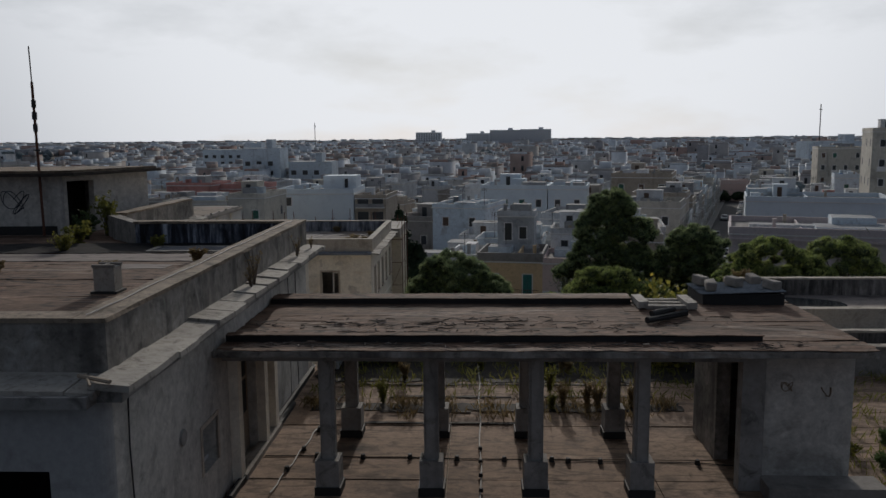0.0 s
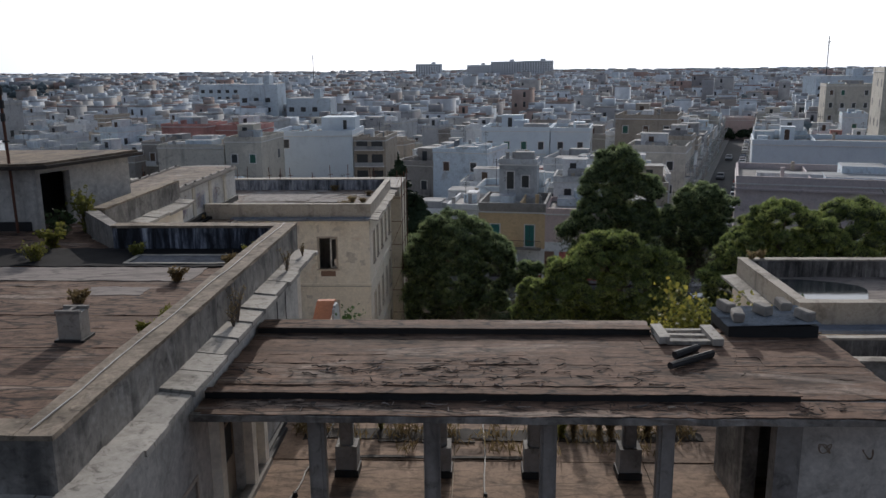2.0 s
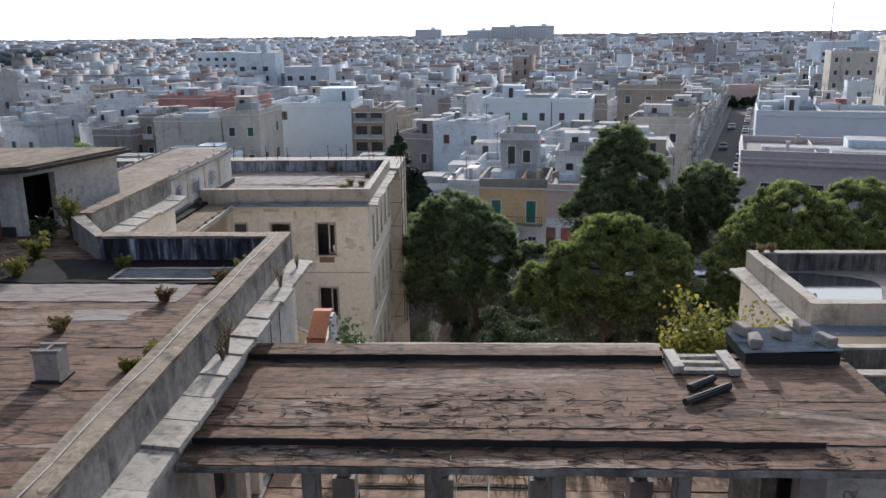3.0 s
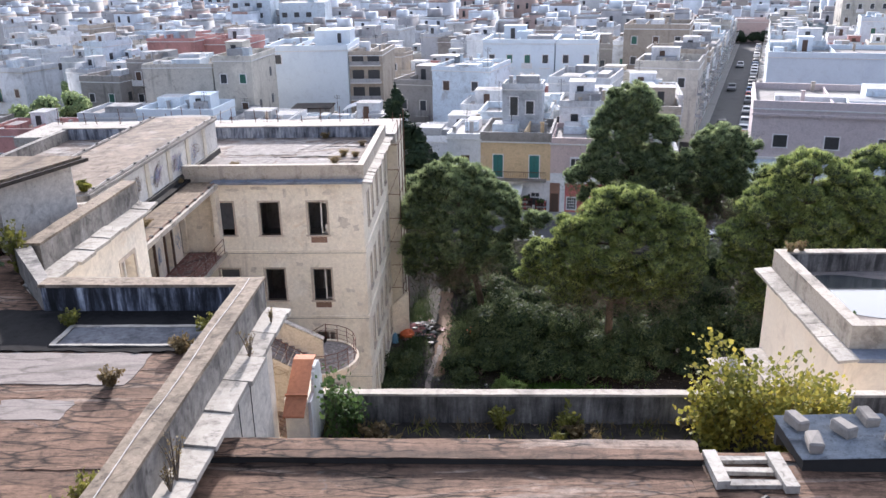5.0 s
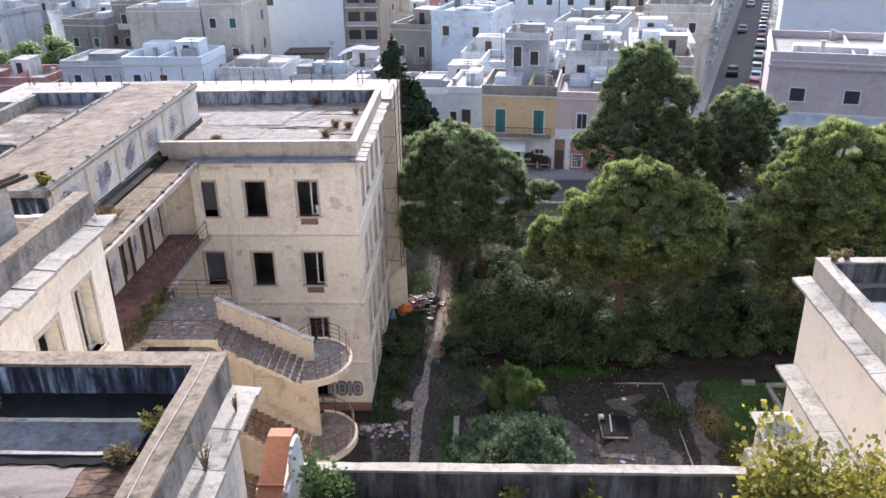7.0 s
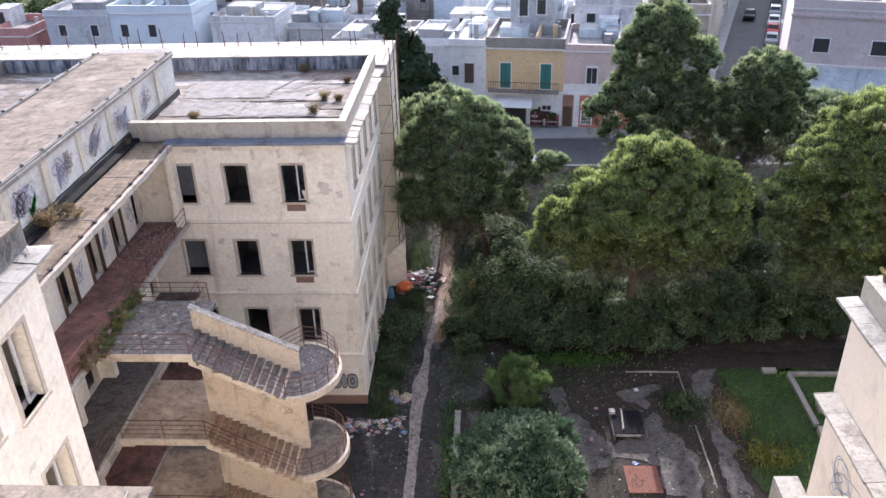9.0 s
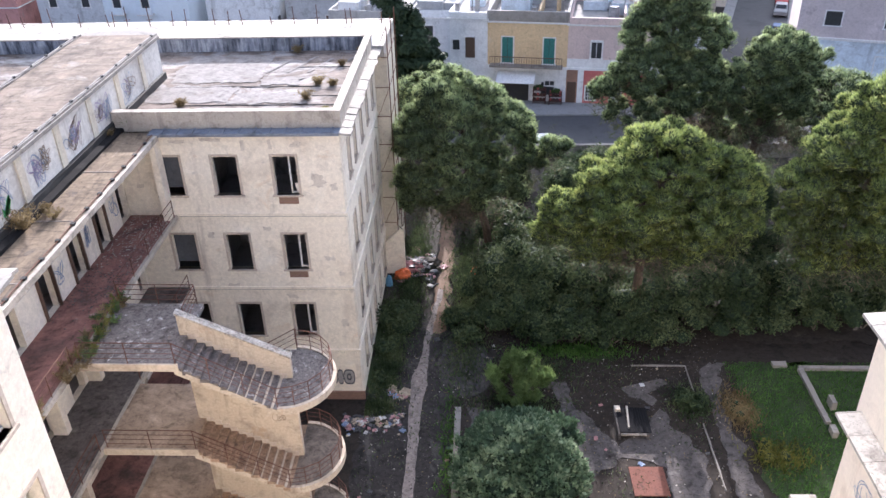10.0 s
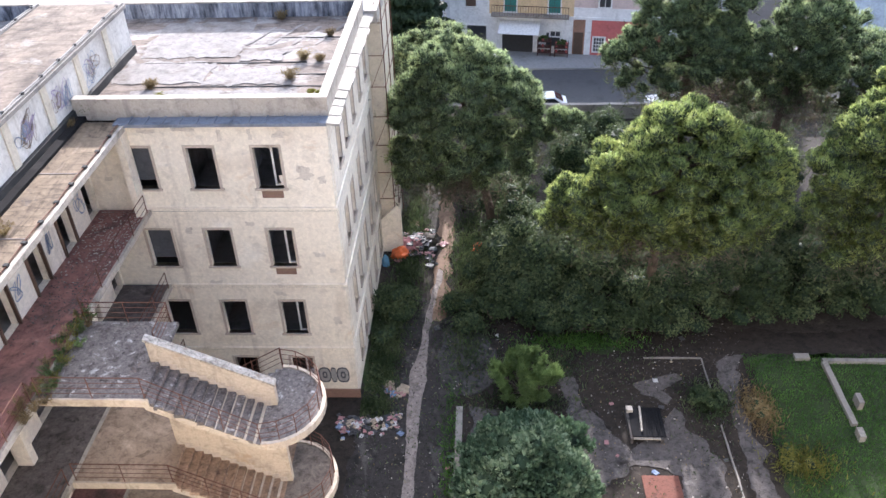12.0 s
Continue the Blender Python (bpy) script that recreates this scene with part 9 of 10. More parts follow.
# mauve building at the street corner, set along the side street
mv = house(32.4, 104.0, 24.0, 15, 11.4, -17.0, (M_MAUVE, M_WHITETRIM), 5, "long mauve and white building with small square windows", [(2.5 + 5.5 * k, 6.9, 1.5, 1.4, "dark") for k in range(4)] + [(1.6, 1.6, 1.3, 2.4, "brown"), (7.9, 1.6, 1.3, 2.4, "dark"), (14.2, 1.6, 1.3, 2.4, "brown"), (20.4, 1.6, 1.3, 2.4, "dark")], "street houses", False, False)
MANUAL.append((45, 108, 16))
MANUAL.append((93.5, 296.0, 9))
MANUAL.append((-69, 139, 9))
part("ground_floor", boxes((-0.03, -0.06, 0, 24.03, 0.02, 5.4)), M_WALLPAL[1], mv, "white lower storey")
part("string_course", boxes((-0.05, -0.16, 5.4, 24.05, 0.02, 5.65)), M_WHITETRIM, mv)
part("cornice", boxes((-0.15, -0.3, 10.5, 24.15, 0.02, 10.75)), M_MAUVE, mv)
part("base_course", boxes((-0.05, -0.1, 0, 24.05, 0.02, 0.9)), M_PINKH, mv)
# large white building with balconies
wb = house(-39.4, 163.5, 15.6, 15, 12.6, -1.0, (M_CLEANBLUE, M_WHITETRIM), 6, "tall bluish white apartment block with a roof tower", [(1.0, 8.0, 0.6, 1.6, "dark"), (1.0, 4.2, 0.6, 1.6, "dark"), (1.4, 10.2, 1.6, 1.6, "dark")], "town houses", False, False)
MANUAL.append((-31, 170, 13))
part("roof_tower", boxes((8.8, 4, 12.6, 15.6, 10, 15.9)), M_CLEANBLUE, wb)
part("tower_window", boxes((13.2, 3.95, 13.5, 13.9, 4.01, 15.3)), M_PANE, wb)
ab = house(-23.7, 164.0, 6.4, 14, 11.6, -4.0, (M_WALLPAL[4], M_WHITETRIM), 7, "tan apartment house with stacked balconies", [], "town houses", False, False)
MANUAL.append((-20, 170, 9))
for s in range(3):
    b = part("balcony", boxes((0.3, -1.1, 3.2 + s * 3.2, 6.1, 0, 3.38 + s * 3.2)), M_WHITETRIM, ab)
    part("balcony_front", boxes((0.3, -1.1, 3.38 + s * 3.2, 6.1, -1.02, 4.1 + s * 3.2)), M_WALLPAL[3], b)
    # flat dark panels; the recesses' shade is put into their colour
    part("balcony_recess", boxes((0.6, -0.03, 3.5 + s * 3.2, 2.8, 0.02, 5.6 + s * 3.2)), M_PANE, ab)
    part("balcony_recess", boxes((3.6, -0.03, 3.5 + s * 3.2, 5.8, 0.02, 5.6 + s * 3.2)), M_PANE, ab)
# further blocks that stand out
for i, (x, y, w, d, h, rot, mt, lb) in enumerate(((1.6, 166, 13.4, 12, 13.2, -10, 1, "bluish white apartment block with balconies"), (15.0, 163.7, 7.6, 12, 13.2, -10, 1, "bluish white apartment block"), (50.0, 152, 24, 14, 11.6, -17, 1, "long bluish white building with a blank wall"), (-53.8, 140.5, 11.6, 10, 12.6, -3, 2, "cream house with a blank wall"), (-42, 140, 6.4, 12, 13.6, -5, 2, "cream house with stacked balconies"), (-58, 125, 9, 9, 7.4, -4, 7, "low grey and white house with roof sheds"), (-49, 124.5, 11.5, 9, 7.6, -4, 1, "low bluish house with a parapet roof"), (-36, 126, 9, 9, 6.0, -6, 0, "low white house by the hospital"), (28.5, 170, 12, 13, 15.2, -17, 4, "sand-coloured apartment house with green shutters"), (108.5, 264, 13, 14, 19.0, -15, 2, "tall cream apartment tower"), (81.5, 172, 12, 14, 24, -17, 2, "tall pale apartment tower beside the street"), (-26, 128, 8, 8, 4.6, -6, 7, "low grey shed with a white canopy"), (-72, 124, 12, 9, 5.0, -2, 5, "low rose walled shed"), (-90, 126, 16, 10, 5.4, -2, 6, "low dun walled house"), (-70, 152, 8, 10, 9, -12, 6, "dun weathered house with bare walls"), (-65, 172, 10, 10, 14.0, -8, 5, "rose plastered house with a balcony"), (-54.6, 175, 9, 10, 13.0, -8, 5, "rose plastered house with white-framed windows"), (-62, 154, 8, 9, 12.0, -8, 6, "dun rough-walled house with a stained side"))):
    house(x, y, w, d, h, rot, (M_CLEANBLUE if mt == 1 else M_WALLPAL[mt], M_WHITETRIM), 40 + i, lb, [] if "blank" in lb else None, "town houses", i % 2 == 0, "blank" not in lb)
    MANUAL.append((x + w / 2, y + d / 2, max(w, d) * 0.62))

# low things before the tall white block
part_hut = thing("brick_shed", "low brown brick shed with a dark flat roof", "shed", (-32.0, 150, 0), "town houses")
part("wall", worn(boxes((0, 0, 0, 6.6, 5, 3.9)), 0.05), M_WALLPAL[6], part_hut)
part("roof", worn(boxes((-0.2, -0.2, 3.9, 6.8, 5.2, 4.1)), 0.03), M_OLDFELT, part_hut)
canopy = thing("yard_canopy", "white sheet canopy on thin posts in a yard", "canopy", (-23.0, 149, 0))
bm = bmesh.new()
arc = [(6.6 * k / 8, 3.6 + 1.0 * math.sin(math.pi * k / 8)) for k in range(9)]
lo = [[bm.verts.new((x, y, z)) for x, z in arc] for y in (0, 5)]
hi = [[bm.verts.new((x, y, z + 0.08)) for x, z in arc] for y in (0, 5)]
for k in range(8):
    bm.faces.new((hi[0][k], hi[0][k + 1], hi[1][k + 1], hi[1][k]))
    bm.faces.new((lo[1][k], lo[1][k + 1], lo[0][k + 1], lo[0][k]))
    bm.faces.new((lo[0][k], lo[0][k + 1], hi[0][k + 1], hi[0][k]))
    bm.faces.new((hi[1][k], hi[1][k + 1], lo[1][k + 1], lo[1][k]))
part("sheet", bm, M_WHITETRIM, canopy)
for x in (0.1, 6.5):
    for y in (0.1, 4.9):
        bm = bmesh.new()
        tube(bm, (x, y, 0), (x, y, 3.66), 0.06, 6)
        part("post", bm, M_DARK, canopy)
for i, (x, y, w, d, h, mt, lb) in enumerate(((-47.0, 141.0, 4.0, 10, 8.6, 6, "narrow dun stained house beside a lane"), (-40.5, 132.5, 9.0, 8.0, 4.6, 3, "low grey walled yard house"), (-29.0, 134.0, 8.0, 7.0, 3.4, 4, "low sandy walled shed"), (-19.5, 131.0, 8.0, 9.0, 5.0, 0, "low whitewashed house with a roof terrace"))):
    house(x, y, w, d, h, -5.0, (M_WALLPAL[mt], M_WHITETRIM), 900 + i, lb, None, "town houses", i == 3, False)

# streets
bm = bmesh.new()
box(bm, -200, 87.0, -0.1, 220, 96.5, 0.02)
tagged(part("road", bm, M_ASPHALT), "grey asphalt street between garden and houses", "road", kind="structure")
bm = bmesh.new()
box(bm, -200, 96.5, -0.1, 31, 101.5, 0.16)
tagged(part("pavement", bm, M_FOOTWAY), "pale paved footway before the street houses", "pavement", kind="structure")
S_DIR = Vector((0.322, 0.947, 0))
S_NRM = Vector((0.947, -0.322, 0))


def s_pt(v, u):
    """A point of the side street: v metres along it, u metres to the right of its middle."""
    p = Vector((27.3, 101.0, 0)) + S_DIR * v + S_NRM * u
    return p.x, p.y


bm = bmesh.new()
prism(bm, [s_pt(-6, -3.5), s_pt(-6, 3.5), s_pt(204, 3.5), s_pt(204, -3.5)], -0.1, 0.03)
tagged(part("road", bm, M_ASPHALT), "straight asphalt side street lined with parked cars", "road", kind="structure")
for u0, u1 in ((-4.9, -3.5), (3.5, 4.9)):
    bm = bmesh.new()
    prism(bm, [s_pt(-2, u0), s_pt(-2, u1), s_pt(203, u1), s_pt(203, u0)], -0.1, 0.17)
    tagged(part("pavement", bm, M_FOOTWAY), "narrow paved footway along the side street", "pavement", kind="structure")

# garden boundary wall
gw = thing("garden_wall", "low rough stone garden wall along the street", "wall", (0, 86.5, 0))
for i in range(40):
    x = -34 + i * 2.0
    bar_part("wall_length", (x, 86.2, 0, x + 1.99, 86.6, 1.3), M_CONCRETE, gw, cut=0.03, seed=i)

# the house and trees that close the side street
end_house = house(*s_pt(205, -9.5), 19, 10, 6.6, -18.8, (M_PINKH, M_WHITETRIM), 77, "rose plastered house closing the side street", None, "town houses", True, False)
for i, (vv, uu) in enumerate(((199, -4.5), (200, 0.2), (199, 4.6))):
    shrub((*s_pt(vv, uu), 0), (2.6, 2.6, 5.2), 760 + i, M_CYPRESS, 10, 0.5, 16, "dark leafy street tree at the end of the street", "street_tree", 0.3, 0.5, "tree")

# cars
CAR_PAINT = [plain(n, c, 0.5, 0.1, 0.05) for n, c in (("white_paint", (0.72, 0.72, 0.72)), ("grey_paint", (0.20, 0.21, 0.22)), ("black_paint", (0.02, 0.02, 0.022)), ("silver_paint", (0.45, 0.46, 0.47)), ("blue_paint", (0.04, 0.09, 0.2)), ("red_paint", (0.3, 0.03, 0.03)))]
for m in CAR_PAINT:
    m.node_tree.nodes["Principled BSDF"].inputs["Specular IOR Level"].default_value = 0.15
M_GLASSDK = plain("dark_car_glass", (0.02, 0.022, 0.025), 0.12)
M_RUBBER = plain("tyre_rubber", (0.02, 0.02, 0.02), 0.9)


def car(paint):
    e = thing("car", "", "car")
    L, W = 4.1, 1.7
    prof = [(-2.05, 0.35), (-2.03, 0.75), (-1.85, 0.86), (-1.05, 0.95), (-0.45, 1.42), (0.95, 1.46), (1.75, 1.0), (2.03, 0.9), (2.05, 0.35)]
    bm = bmesh.new()
    ys = (-W / 2, -W / 2 + 0.12, W / 2 - 0.12, W / 2)
    rings = []
    for k, y in enumerate(ys):
        ring = []
        for x, z in prof:
            top = z > 1.2
            yy = y * (0.86 if top else 1.0)
            zz = z - (0.05 if k in (0, 3) and z > 0.5 else 0)
            ring.append(bm.verts.new((x, yy, zz)))
        rings.append(ring)
    for a, b in zip(rings, rings[1:]):
        for i in range(len(prof)):
            j = (i + 1) % len(prof)
            bm.faces.new((a[i], a[j], b[j], b[i]))
    bm.faces.new(rings[0][::-1])
    bm.faces.new(rings[-1])
    bmesh.ops.recalc_face_normals(bm, faces=bm.faces[:])
    part("body", bm, paint, e)
    bm = bmesh.new()
    for nm, x0, z0, x1, z1 in (("windscreen", -1.0, 0.99, -0.5, 1.38), ("rear_window", 1.0, 1.40, 1.68, 1.03)):
        bm = bmesh.new()
        vs = [bm.verts.new(p) for p in ((x0 - 0.02 if x0 < 0 else x0 + 0.03, -0.66, z0 + 0.02), (x0 - 0.02 if x0 < 0 else x0 + 0.03, 0.66, z0 + 0.02), (x1 - 0.02 if x0 < 0 else x1 + 0.03, 0.64, z1 + 0.02), (x1 - 0.02 if x0 < 0 else x1 + 0.03, -0.64, z1 + 0.02))]
        bm.faces.new(vs)
        part(nm, bm, M_GLASSDK, e)
    for sy in (-1, 1):
        bm = bmesh.new()
        pts = [(-0.85, 1.0), (-0.42, 1.34), (0.9, 1.37), (1.4, 1.05)]
        vs = [bm.verts.new((x, sy * (0.862 if z < 1.2 else 0.745), z)) for x, z in pts]
        bm.faces.new(vs)
        part("side_window", bm, M_GLASSDK, e)
    for x in (-1.3, 1.3):
        for y in (-0.78, 0.78):
            bm = bmesh.new()
            bmesh.ops.create_cone(bm, segments=14, radius1=0.31, radius2=0.31, depth=0.2, cap_ends=True, matrix=Matrix.Translation((x, y, 0.31)) @ Matrix.Rotation(radians(90), 4, "X"))
            part("wheel", bm, M_RUBBER, e)
    return e


rnd = random.Random(23)
CAR_NAMES = ("white", "grey", "black", "silver", "dark blue", "red")
protos = [car(p) for p in CAR_PAINT]
spots = [(*s_pt(6 + i * 5.9 + rnd.uniform(-0.9, 0.9), 2.45), 71.2 + rnd.uniform(-2, 2), None) for i in range(31) if i % 7 != 4] + [(*s_pt(50, -1.2), 71.2, 2), (*s_pt(94, -1.5), 71.2, 1), (*s_pt(135, -1.2), 71.2, 3), (5.2, 87.9, 2, 0), (16.0, 88.0, 0, 0), (13.2, 81.0, 60, 0), (24.0, 88.2, 0, 3)]
used = set()
for x, y, r, k in spots:
    k = rnd.choice((0, 1, 1, 1, 2, 2, 2, 3, 3, 4, 4, 5)) if k is None else k
    m = pose(x, y, 0.03 if y < 96.4 or x > 22 else 0.17, 0, 0, r)
    if y < 86:
        m = pose(x, y, 0.0, 0, 0, r)
    if k not in used:
        used.add(k)
        c = protos[k]
        c.matrix_basis = m
    else:
        c = copy_thing(protos[k], m)
    tagged(c, CAR_NAMES[k] + " hatchback car parked along the asphalt street", "car", "parked cars")
for k, c in enumerate(protos):
    if k not in used:
        c.matrix_basis = pose(*s_pt(205 + 6 * k, 2.45), 0.03, 0, 0, 71.2)
        tagged(c, CAR_NAMES[k] + " hatchback car parked along the asphalt street", "car", "parked cars")

# ---- the rest of the town: blocks of houses on a turned grid ----
rnd = random.Random(2024)
GRID = 18.8
ang = radians(-GRID)


def in_street(x, y, m=8.0):
    d = (x - 27.3) * S_NRM.x + (y - 101) * S_NRM.y
    return abs(d) < m


near_list, far_boxes = [], []
row = 0
v = -75.0
while v < 1500:
    depth = rnd.uniform(8.5, 12.5) * (1.0 if v < 400 else 1.25)
    u = -abs(v) * 0.85 - 170
    while u < abs(v) * 0.75 + 90:
        w = rnd.uniform(4.6, 9.8) * (1.0 if v < 400 else 1.4)
        px = 27.3 + S_DIR.x * v + S_NRM.x * u
        py = 101.0 + S_DIR.y * v + S_NRM.y * u
        cu = u
        u += w + (0.0 if rnd.random() < 0.8 else rnd.uniform(5, 9))
        cx, cy = px + S_NRM.x * w / 2, py + S_NRM.y * w / 2
        if cy < 116 or abs(cx) > 0.74 * cy + 40:
            continue
        if in_street(cx, cy, w / 2 + 14.5) and 18 < v < 196:
            continue
        if in_street(cx, cy, w / 2 + 5.0) and v < 222:
            continue
        if cy < 163 and -51 < cx < -12:
            continue
        if any(math.hypot(cx - a, cy + 5 - b) < r + 5 for a, b, r in MANUAL):
            continue
        h = rnd.choice((4.2, 4.8, 6.8, 7.4, 8.2, 8.8, 10.2, 11.5)) * rnd.uniform(0.92, 1.06)
        if rnd.random() < 0.05:
            h *= 1.5
        if rnd.random() < 0.06:
            continue
        dd = depth * rnd.uniform(0.75, 1.0)
        if cy < 250 and abs(cx) < 0.60 * cy + 6:
            near_list.append((px, py, w, dd, h))
        else:
            far_boxes.append((px, py, w, dd, h))
    row += 1
    v += depth + (rnd.uniform(7, 9) if row % 2 == 0 else 0.2)
near_list.sort(key=lambda q: q[1])
far_boxes += near_list[230:]
near_list = near_list[:230]
# houses that line the side street on both sides
side_rows = []
for side_sign, v in ((-1, 37.0), (1, 68.0)):
    while v < 192:
        dd = rnd.uniform(8, 12.5)
        w = 9.6
        hh = rnd.choice((8.4, 9.2, 10.4, 11.6, 12.4)) if v < 120 else rnd.choice((7.2, 8.6, 9.4, 10.4))
        px, py = s_pt(v, -4.9 - w) if side_sign < 0 else s_pt(v, 4.9)
        if not (side_sign > 0 and 44 < v < 68):
            (side_rows if v < 190 else far_boxes).append((px, py, w, dd - 0.05, hh))
        v += dd
for px, py, w, dd, hh in side_rows:
    k = rnd.choice((0, 1, 1, 2, 2, 3, 4, 7))
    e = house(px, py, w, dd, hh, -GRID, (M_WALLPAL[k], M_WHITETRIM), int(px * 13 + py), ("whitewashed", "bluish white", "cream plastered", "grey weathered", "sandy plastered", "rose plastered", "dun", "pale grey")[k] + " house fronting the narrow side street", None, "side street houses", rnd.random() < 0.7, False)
    left_row = (px - 27.3) * S_NRM.x + (py - 101) * S_NRM.y < 0
    xf, o = (w, 1) if left_row else (0, -1)
    for st in range(max(1, int(hh / 3.4))):
        for q in range(3):
            yq, zb = dd * (q + 0.5) / 3, st * 3.4 + 0.7
            fr = part("window", boxes(*[(min(xf, xf + o * 0.06), yq - 0.62, zb - 0.1, max(xf, xf + o * 0.06), yq + 0.62, zb + 2.15)]), M_WHITETRIM, e)
            part("pane", boxes((min(xf, xf + o * 0.075), yq - 0.5, zb, max(xf, xf + o * 0.075), yq + 0.5, zb + 2.05)), rnd.choice((M_PANE, M_PANE, M_SHUT_GREEN, M_BROWNWOOD)), fr)
            if st and q != 1:
                part("balcony", boxes((min(xf, xf + o * 0.9), yq - 1.0, zb - 0.22, max(xf, xf + o * 0.9), yq + 1.0, zb - 0.08), (xf + o * 0.86 - 0.02, yq - 1.0, zb - 0.08, xf + o * 0.86 + 0.02, yq + 1.0, zb + 0.8)), M_WALLPAL[7], e)
LABELS = ("whitewashed flat-roofed town house", "bluish white flat-roofed town house", "cream plastered flat-roofed town house", "grey weathered flat-roofed town house", "sandy plastered flat-roofed town house", "rose plastered flat-roofed town house", "dun rough-walled flat-roofed town house", "pale grey flat-roofed town house")
for i, (px, py, w, dd, h) in enumerate(near_list):
    k = rnd.choice((0, 0, 0, 1, 1, 1, 2, 2, 3, 4, 4, 5, 6, 7, 7))
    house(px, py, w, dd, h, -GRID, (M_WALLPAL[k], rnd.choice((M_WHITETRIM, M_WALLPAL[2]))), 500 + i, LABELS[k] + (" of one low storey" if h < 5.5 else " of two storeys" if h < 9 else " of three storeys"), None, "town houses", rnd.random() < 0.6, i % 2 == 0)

# far town as one joined mass: walls, roof rooms and windows as real boxes
m_far, nt, b = node_mat("far_town_plaster", 0.9)
geo = nt.nodes.new("ShaderNodeNewGeometry")
col = ramp(nt, geo.outputs["Random Per Island"], [(0.0, (0.80, 0.83, 0.86)), (0.32, (0.62, 0.68, 0.73)), (0.45, (0.54, 0.51, 0.47)), (0.60, (0.42, 0.42, 0.43)), (0.75, (0.38, 0.33, 0.29)), (0.85, (0.46, 0.31, 0.26)), (0.92, (0.30, 0.29, 0.29)), (1.0, (0.74, 0.76, 0.79))])
nz = noise_tex(nt, 0.35, 4, 0.6)
col = mixc(nt, 0.6, col, ramp(nt, nz, [(0.3, (0.62, 0.62, 0.62)), (0.7, (1.15, 1.15, 1.15))]), "MULTIPLY")
nt.links.new(col, b.inputs["Base Color"])
QUADS = np.array([(3, 2, 1, 0), (4, 5, 6, 7), (0, 1, 5, 4), (1, 2, 6, 5), (2, 3, 7, 6), (3, 0, 4, 7)])


def boxes_mesh(specs):
    """Turned boxes (x, y, w, d, z0, z1, degrees), all in one mesh."""
    s = np.array(specs, dtype=float)
    c, sn = np.cos(np.radians(s[:, 6])), np.sin(np.radians(s[:, 6]))
    n = len(s)
    out = np.zeros((n, 8, 3))
    for k, (a, bb, zz) in enumerate(((0, 0, 4), (1, 0, 4), (1, 1, 4), (0, 1, 4), (0, 0, 5), (1, 0, 5), (1, 1, 5), (0, 1, 5))):
        lx, ly = s[:, 2] * a, s[:, 3] * bb
        out[:, k, 0] = s[:, 0] + lx * c - ly * sn
        out[:, k, 1] = s[:, 1] + lx * sn + ly * c
        out[:, k, 2] = s[:, zz]
    q = (QUADS[None] + (np.arange(n) * 8)[:, None, None]).reshape(-1, 4)
    return out.reshape(-1, 3), q


body_s, win_s, roof_s = [], [], []
ca, sa = math.cos(ang), math.sin(ang)


def local(px, py, lx, ly):
    return px + lx * ca - ly * sa, py + lx * sa + ly * ca


for px, py, w, dd, h in far_boxes:
    body_s.append((px, py, w, dd, 0, h, -GRID))
    x, y = local(px, py, 0.3, 0.3)
    roof_s.append((x, y, w - 0.6, dd - 0.6, h - 0.1, h + 0.05, -GRID))
    for lx, ly, ww, hh in ((0, 0, w, 0.25), (0, dd - 0.25, w, 0.25), (0, 0.25, 0.25, dd - 0.5), (w - 0.25, 0.25, 0.25, dd - 0.5)):
        x, y = local(px, py, lx, ly)
        if py < 600:
            body_s.append((x, y, ww, hh, h - 0.05, h + 0.7, -GRID))
    if rnd.random() < 0.55:
        x, y = local(px, py, rnd.uniform(0.5, w * 0.5), rnd.uniform(dd * 0.2, dd * 0.5))
        body_s.append((x, y, rnd.uniform(2.5, 4.5), rnd.uniform(2.5, 4), h, h + rnd.uniform(1.8, 2.9), -GRID))
    if py < 750:
        st = max(1, int(h / 3.5))
        n = max(1, int(w / 3.6))
        for s in range(st):
            for k in range(n):
                if rnd.random() < 0.6:
                    x, y = local(px, py, w * (k + 0.5) / n - 0.5, -0.06)
                    z = s * h / st + 1.0
                    win_s.append((x, y, 1.0, 0.1, z, z + rnd.choice((1.5, 2.2)), -GRID))
v_, q_ = boxes_mesh(body_s)
tagged(mesh_ob("distant_town", v_, q_, m_far), "distant flat-roofed town houses in pale plaster", "town", kind="stuff")
v_, q_ = boxes_mesh(roof_s)
tagged(mesh_ob("distant_roofs", v_, q_, M_ROOFTOWN), "distant flat grey town roofs", "roofs", kind="stuff")
v_, q_ = boxes_mesh(win_s)
tagged(mesh_ob("distant_windows", v_, q_, M_PANE), "dark windows of distant town houses", "windows", kind="stuff")

for i, (x, y, rx, rz) in enumerate(((-70, 138, 3.4, 10.0), (-65.5, 140, 3.4, 10.5), (-75, 139, 3.2, 9.0), (-62, 137, 2.6, 8.0), (-33, 138, 2.0, 6.0))):
    shrub((x, y, 0), (rx, rx, rz), 700 + i, M_PINE_DK, 16, 0.4, 16, "rounded green garden tree among the houses", "garden_tree")

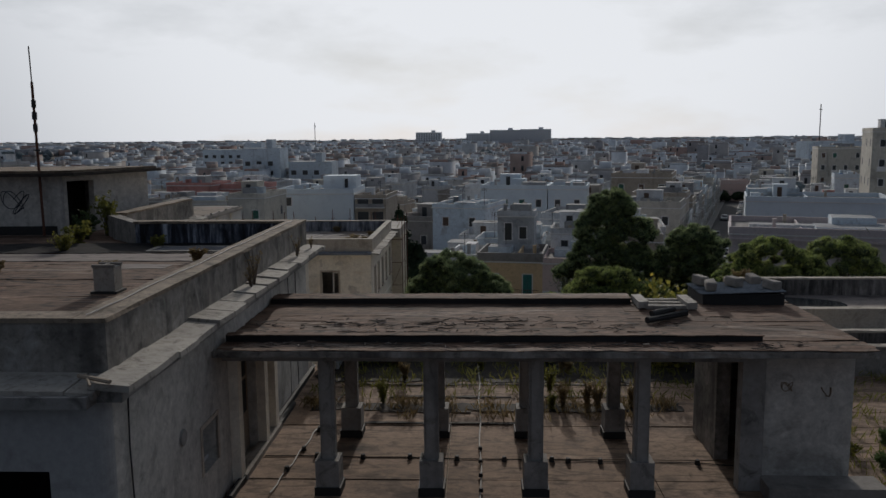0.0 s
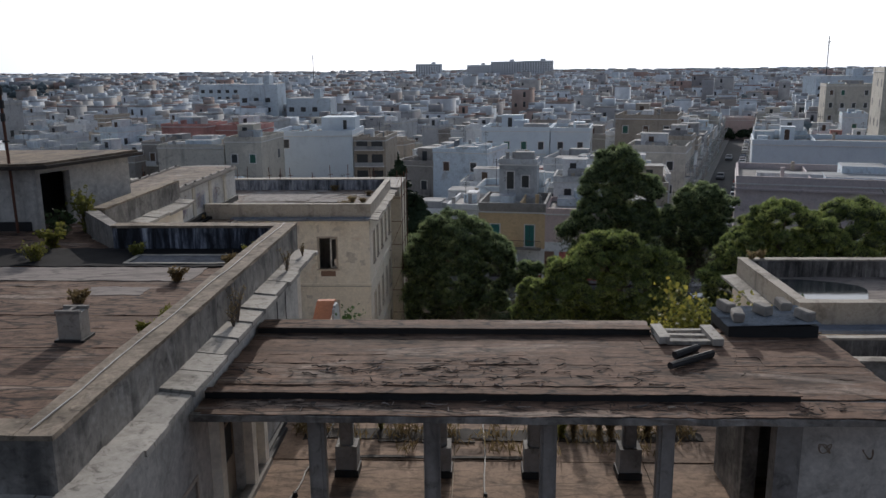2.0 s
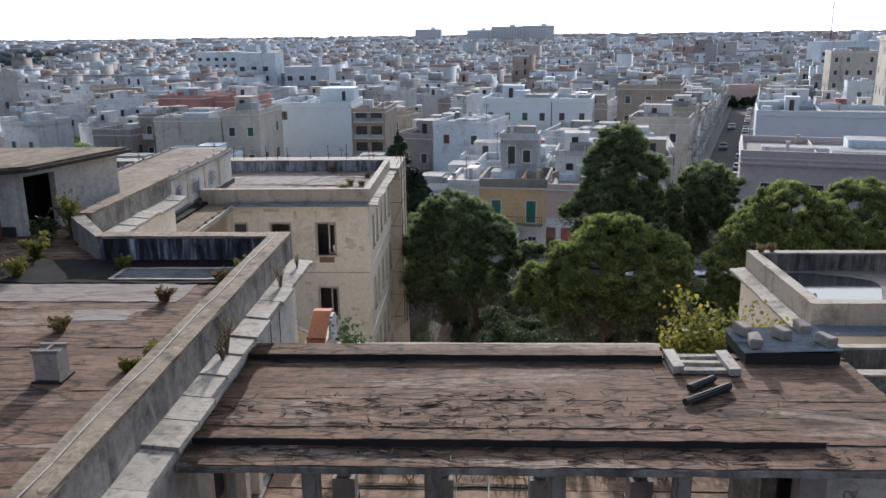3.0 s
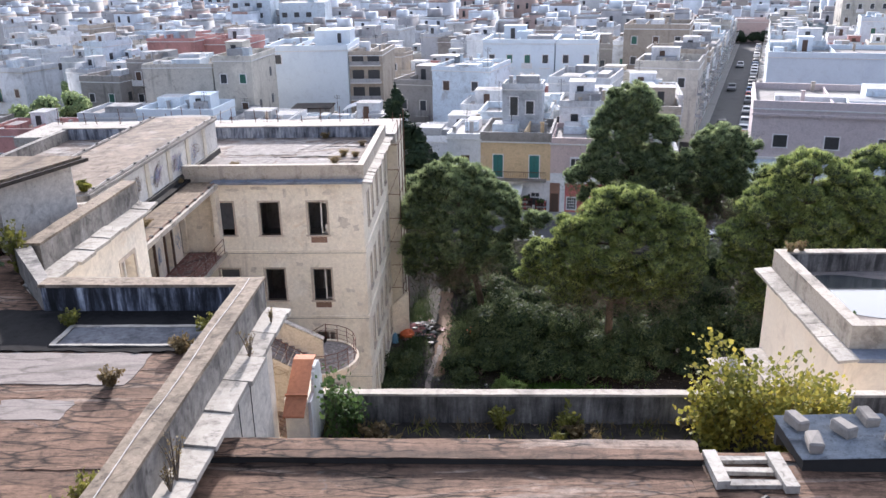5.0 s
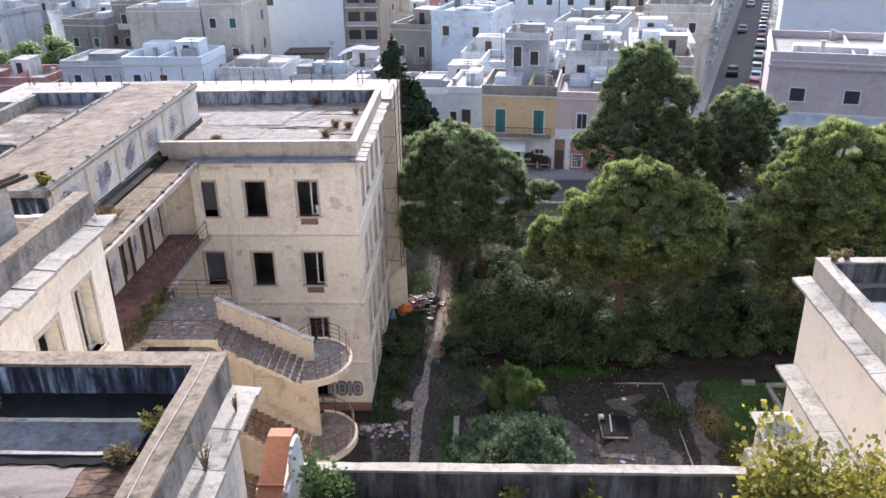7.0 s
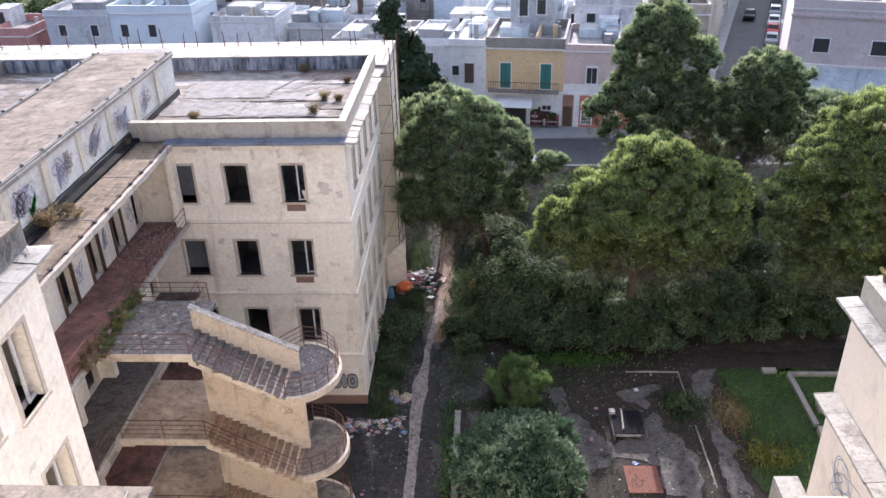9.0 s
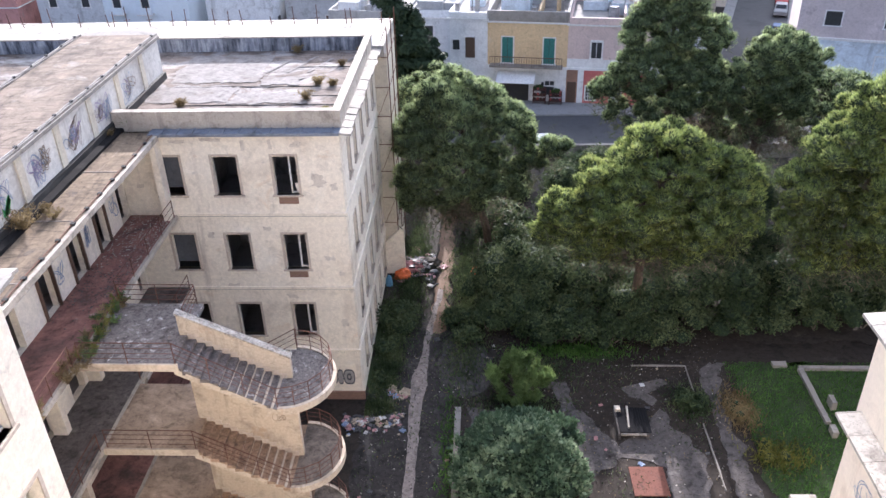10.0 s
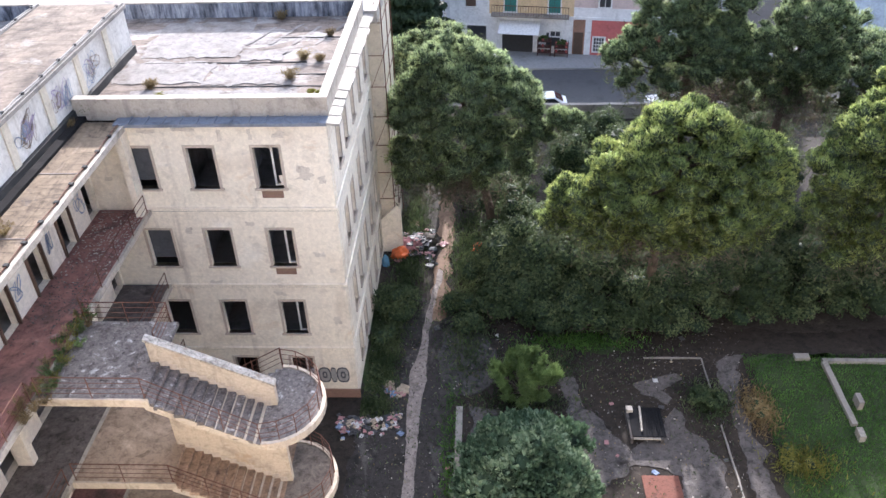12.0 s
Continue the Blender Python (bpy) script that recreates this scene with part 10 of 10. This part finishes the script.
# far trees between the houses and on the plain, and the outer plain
# bluish grey leaves: the haze of distance is put into their colour
M_FARTREE = leaf_mat("haze_blue_tree_foliage", (0.11, 0.145, 0.155), (0.17, 0.21, 0.22), (0.22, 0.26, 0.265), 0.25, 0.9, 0.05)
rs = np.random.RandomState(9)
ico_v, ico_f = ico(1)
TREES = []
for i in range(1500):
    d = 330 * (12 ** rs.uniform(0, 1))
    TREES.append((d * rs.uniform(-0.66, 0.72), d, rs.uniform(2.0, 4.5) * (1 if d < 700 else 2.2), rs.uniform(3.0, 9)))
for i in range(900):
    d = rs.uniform(1300, 3900)
    TREES.append((d * rs.uniform(-0.7, 0.75), d, rs.uniform(6, 15), rs.uniform(3.5, 8)))
for cx, cy, rr, nn in ((72, 245, 4.0, 9), (78, 260, 4.5, 9), (84, 236, 4.5, 8), (96, 270, 5, 8), (64, 255, 3.5, 8)):
    for k in range(int(nn)):
        TREES.append((cx + rs.normal(0, rr), cy + rs.normal(0, rr), rr * 0.75, rr * 1.6))
vv, ff = [], []
o = 0
for x, y, r, h in TREES:
    if in_street(x, y, 9) and y < 420:
        continue
    k = 4 if y < 700 else 2
    for j in range(k):
        s = r * rs.uniform(0.45, 0.8)
        c = np.array([x + rs.normal(0, r * 0.5), y + rs.normal(0, r * 0.5), max(s * 0.5, h * rs.uniform(0.5, 0.95))])
        p = ico_v * (1 + rs.uniform(-0.3, 0.3, (len(ico_v), 1))) * np.array([s, s, s * 0.8]) + c
        vv.append(p)
        ff.append(ico_f + o)
        o += len(ico_v)
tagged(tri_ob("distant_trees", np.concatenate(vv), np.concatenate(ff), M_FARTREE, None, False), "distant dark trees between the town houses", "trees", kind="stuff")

# outer town, coarse
body_s = []
for i in range(5200):
    d = 1150 * (3.2 ** rs.uniform(0, 1))
    x = d * rs.uniform(-0.7, 0.75)
    body_s.append((x, d, rs.uniform(10, 34), rs.uniform(10, 24), 0, rs.choice([5, 7, 9, 12, 15]) * rs.uniform(0.8, 1.1), -GRID + rs.uniform(-8, 8)))
v_, q_ = boxes_mesh(body_s)
tagged(mesh_ob("outer_town", v_, q_, m_far), "hazy outskirts of pale flat-roofed buildings", "town", kind="stuff")

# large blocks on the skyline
# skyline plaster kept pale and cool, with haze painted into the base colour
M_HAZEWALL = surface("haze_pale_block_plaster", (0.78, 0.80, 0.82), (0.66, 0.68, 0.70), None, 0.05, 0.4, amount=0.6)
for nm, x0, y0, w, d, h, lb in (("tower_block", -100, 1400, 44, 16, 31, "grey high slab block on the skyline"), ("hospital_block", -14, 1400, 40, 18, 29, "long stepped grey hospital block on the skyline"), ("hospital_block", 26, 1402, 52, 18, 34, "long grey hospital block on the skyline"), ("hospital_block", 78, 1404, 52, 18, 35, "long grey hospital block with a roof plant room on the skyline"), ("cream_block", 196, 390, 30, 16, 19, "pale apartment block far across the town"), ("cream_block", 160, 400, 30, 16, 20, "pale apartment block far across the town"), ("cream_block", -140, 420, 40, 16, 18, "pale apartment block far across the town"), ("cream_block", -85, 300, 14, 13, 20, "white apartment block above the roofs"), ("cream_block", -68, 300, 16, 13, 15, "white apartment block above the roofs")):
    e = thing(nm, lb, "building", (x0, y0, 0))
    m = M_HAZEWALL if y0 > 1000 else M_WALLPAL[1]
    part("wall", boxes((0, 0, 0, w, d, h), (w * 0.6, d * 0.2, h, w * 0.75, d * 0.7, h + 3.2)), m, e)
    n = int(w / 4.2)
    for s in range(1, int(h / 3.4)):
        tagged(part("window_row", boxes(*[(1 + k * 4.2, -0.15, s * 3.4, 2.8 + k * 4.2, 0.05, s * 3.4 + 1.6) for k in range(n)]), M_PANE, e), kind="stuff")
for x, y, h in ((255, 620, 45), (330, 560, 36), (-175, 900, 40)):
    t = thing("lattice_mast", "thin far radio mast above the roofs", "mast", (x, y, 0))
    bm = bmesh.new()
    tube(bm, (0, 0, 0), (0, 0, h), 0.35, 4)
    part("pole", bm, M_DARK, t)
    bm = bmesh.new()
    tube(bm, (-1.2, 0, h - 4), (1.2, 0, h - 4), 0.25, 4)
    part("antenna_arm", bm, M_DARK, t)
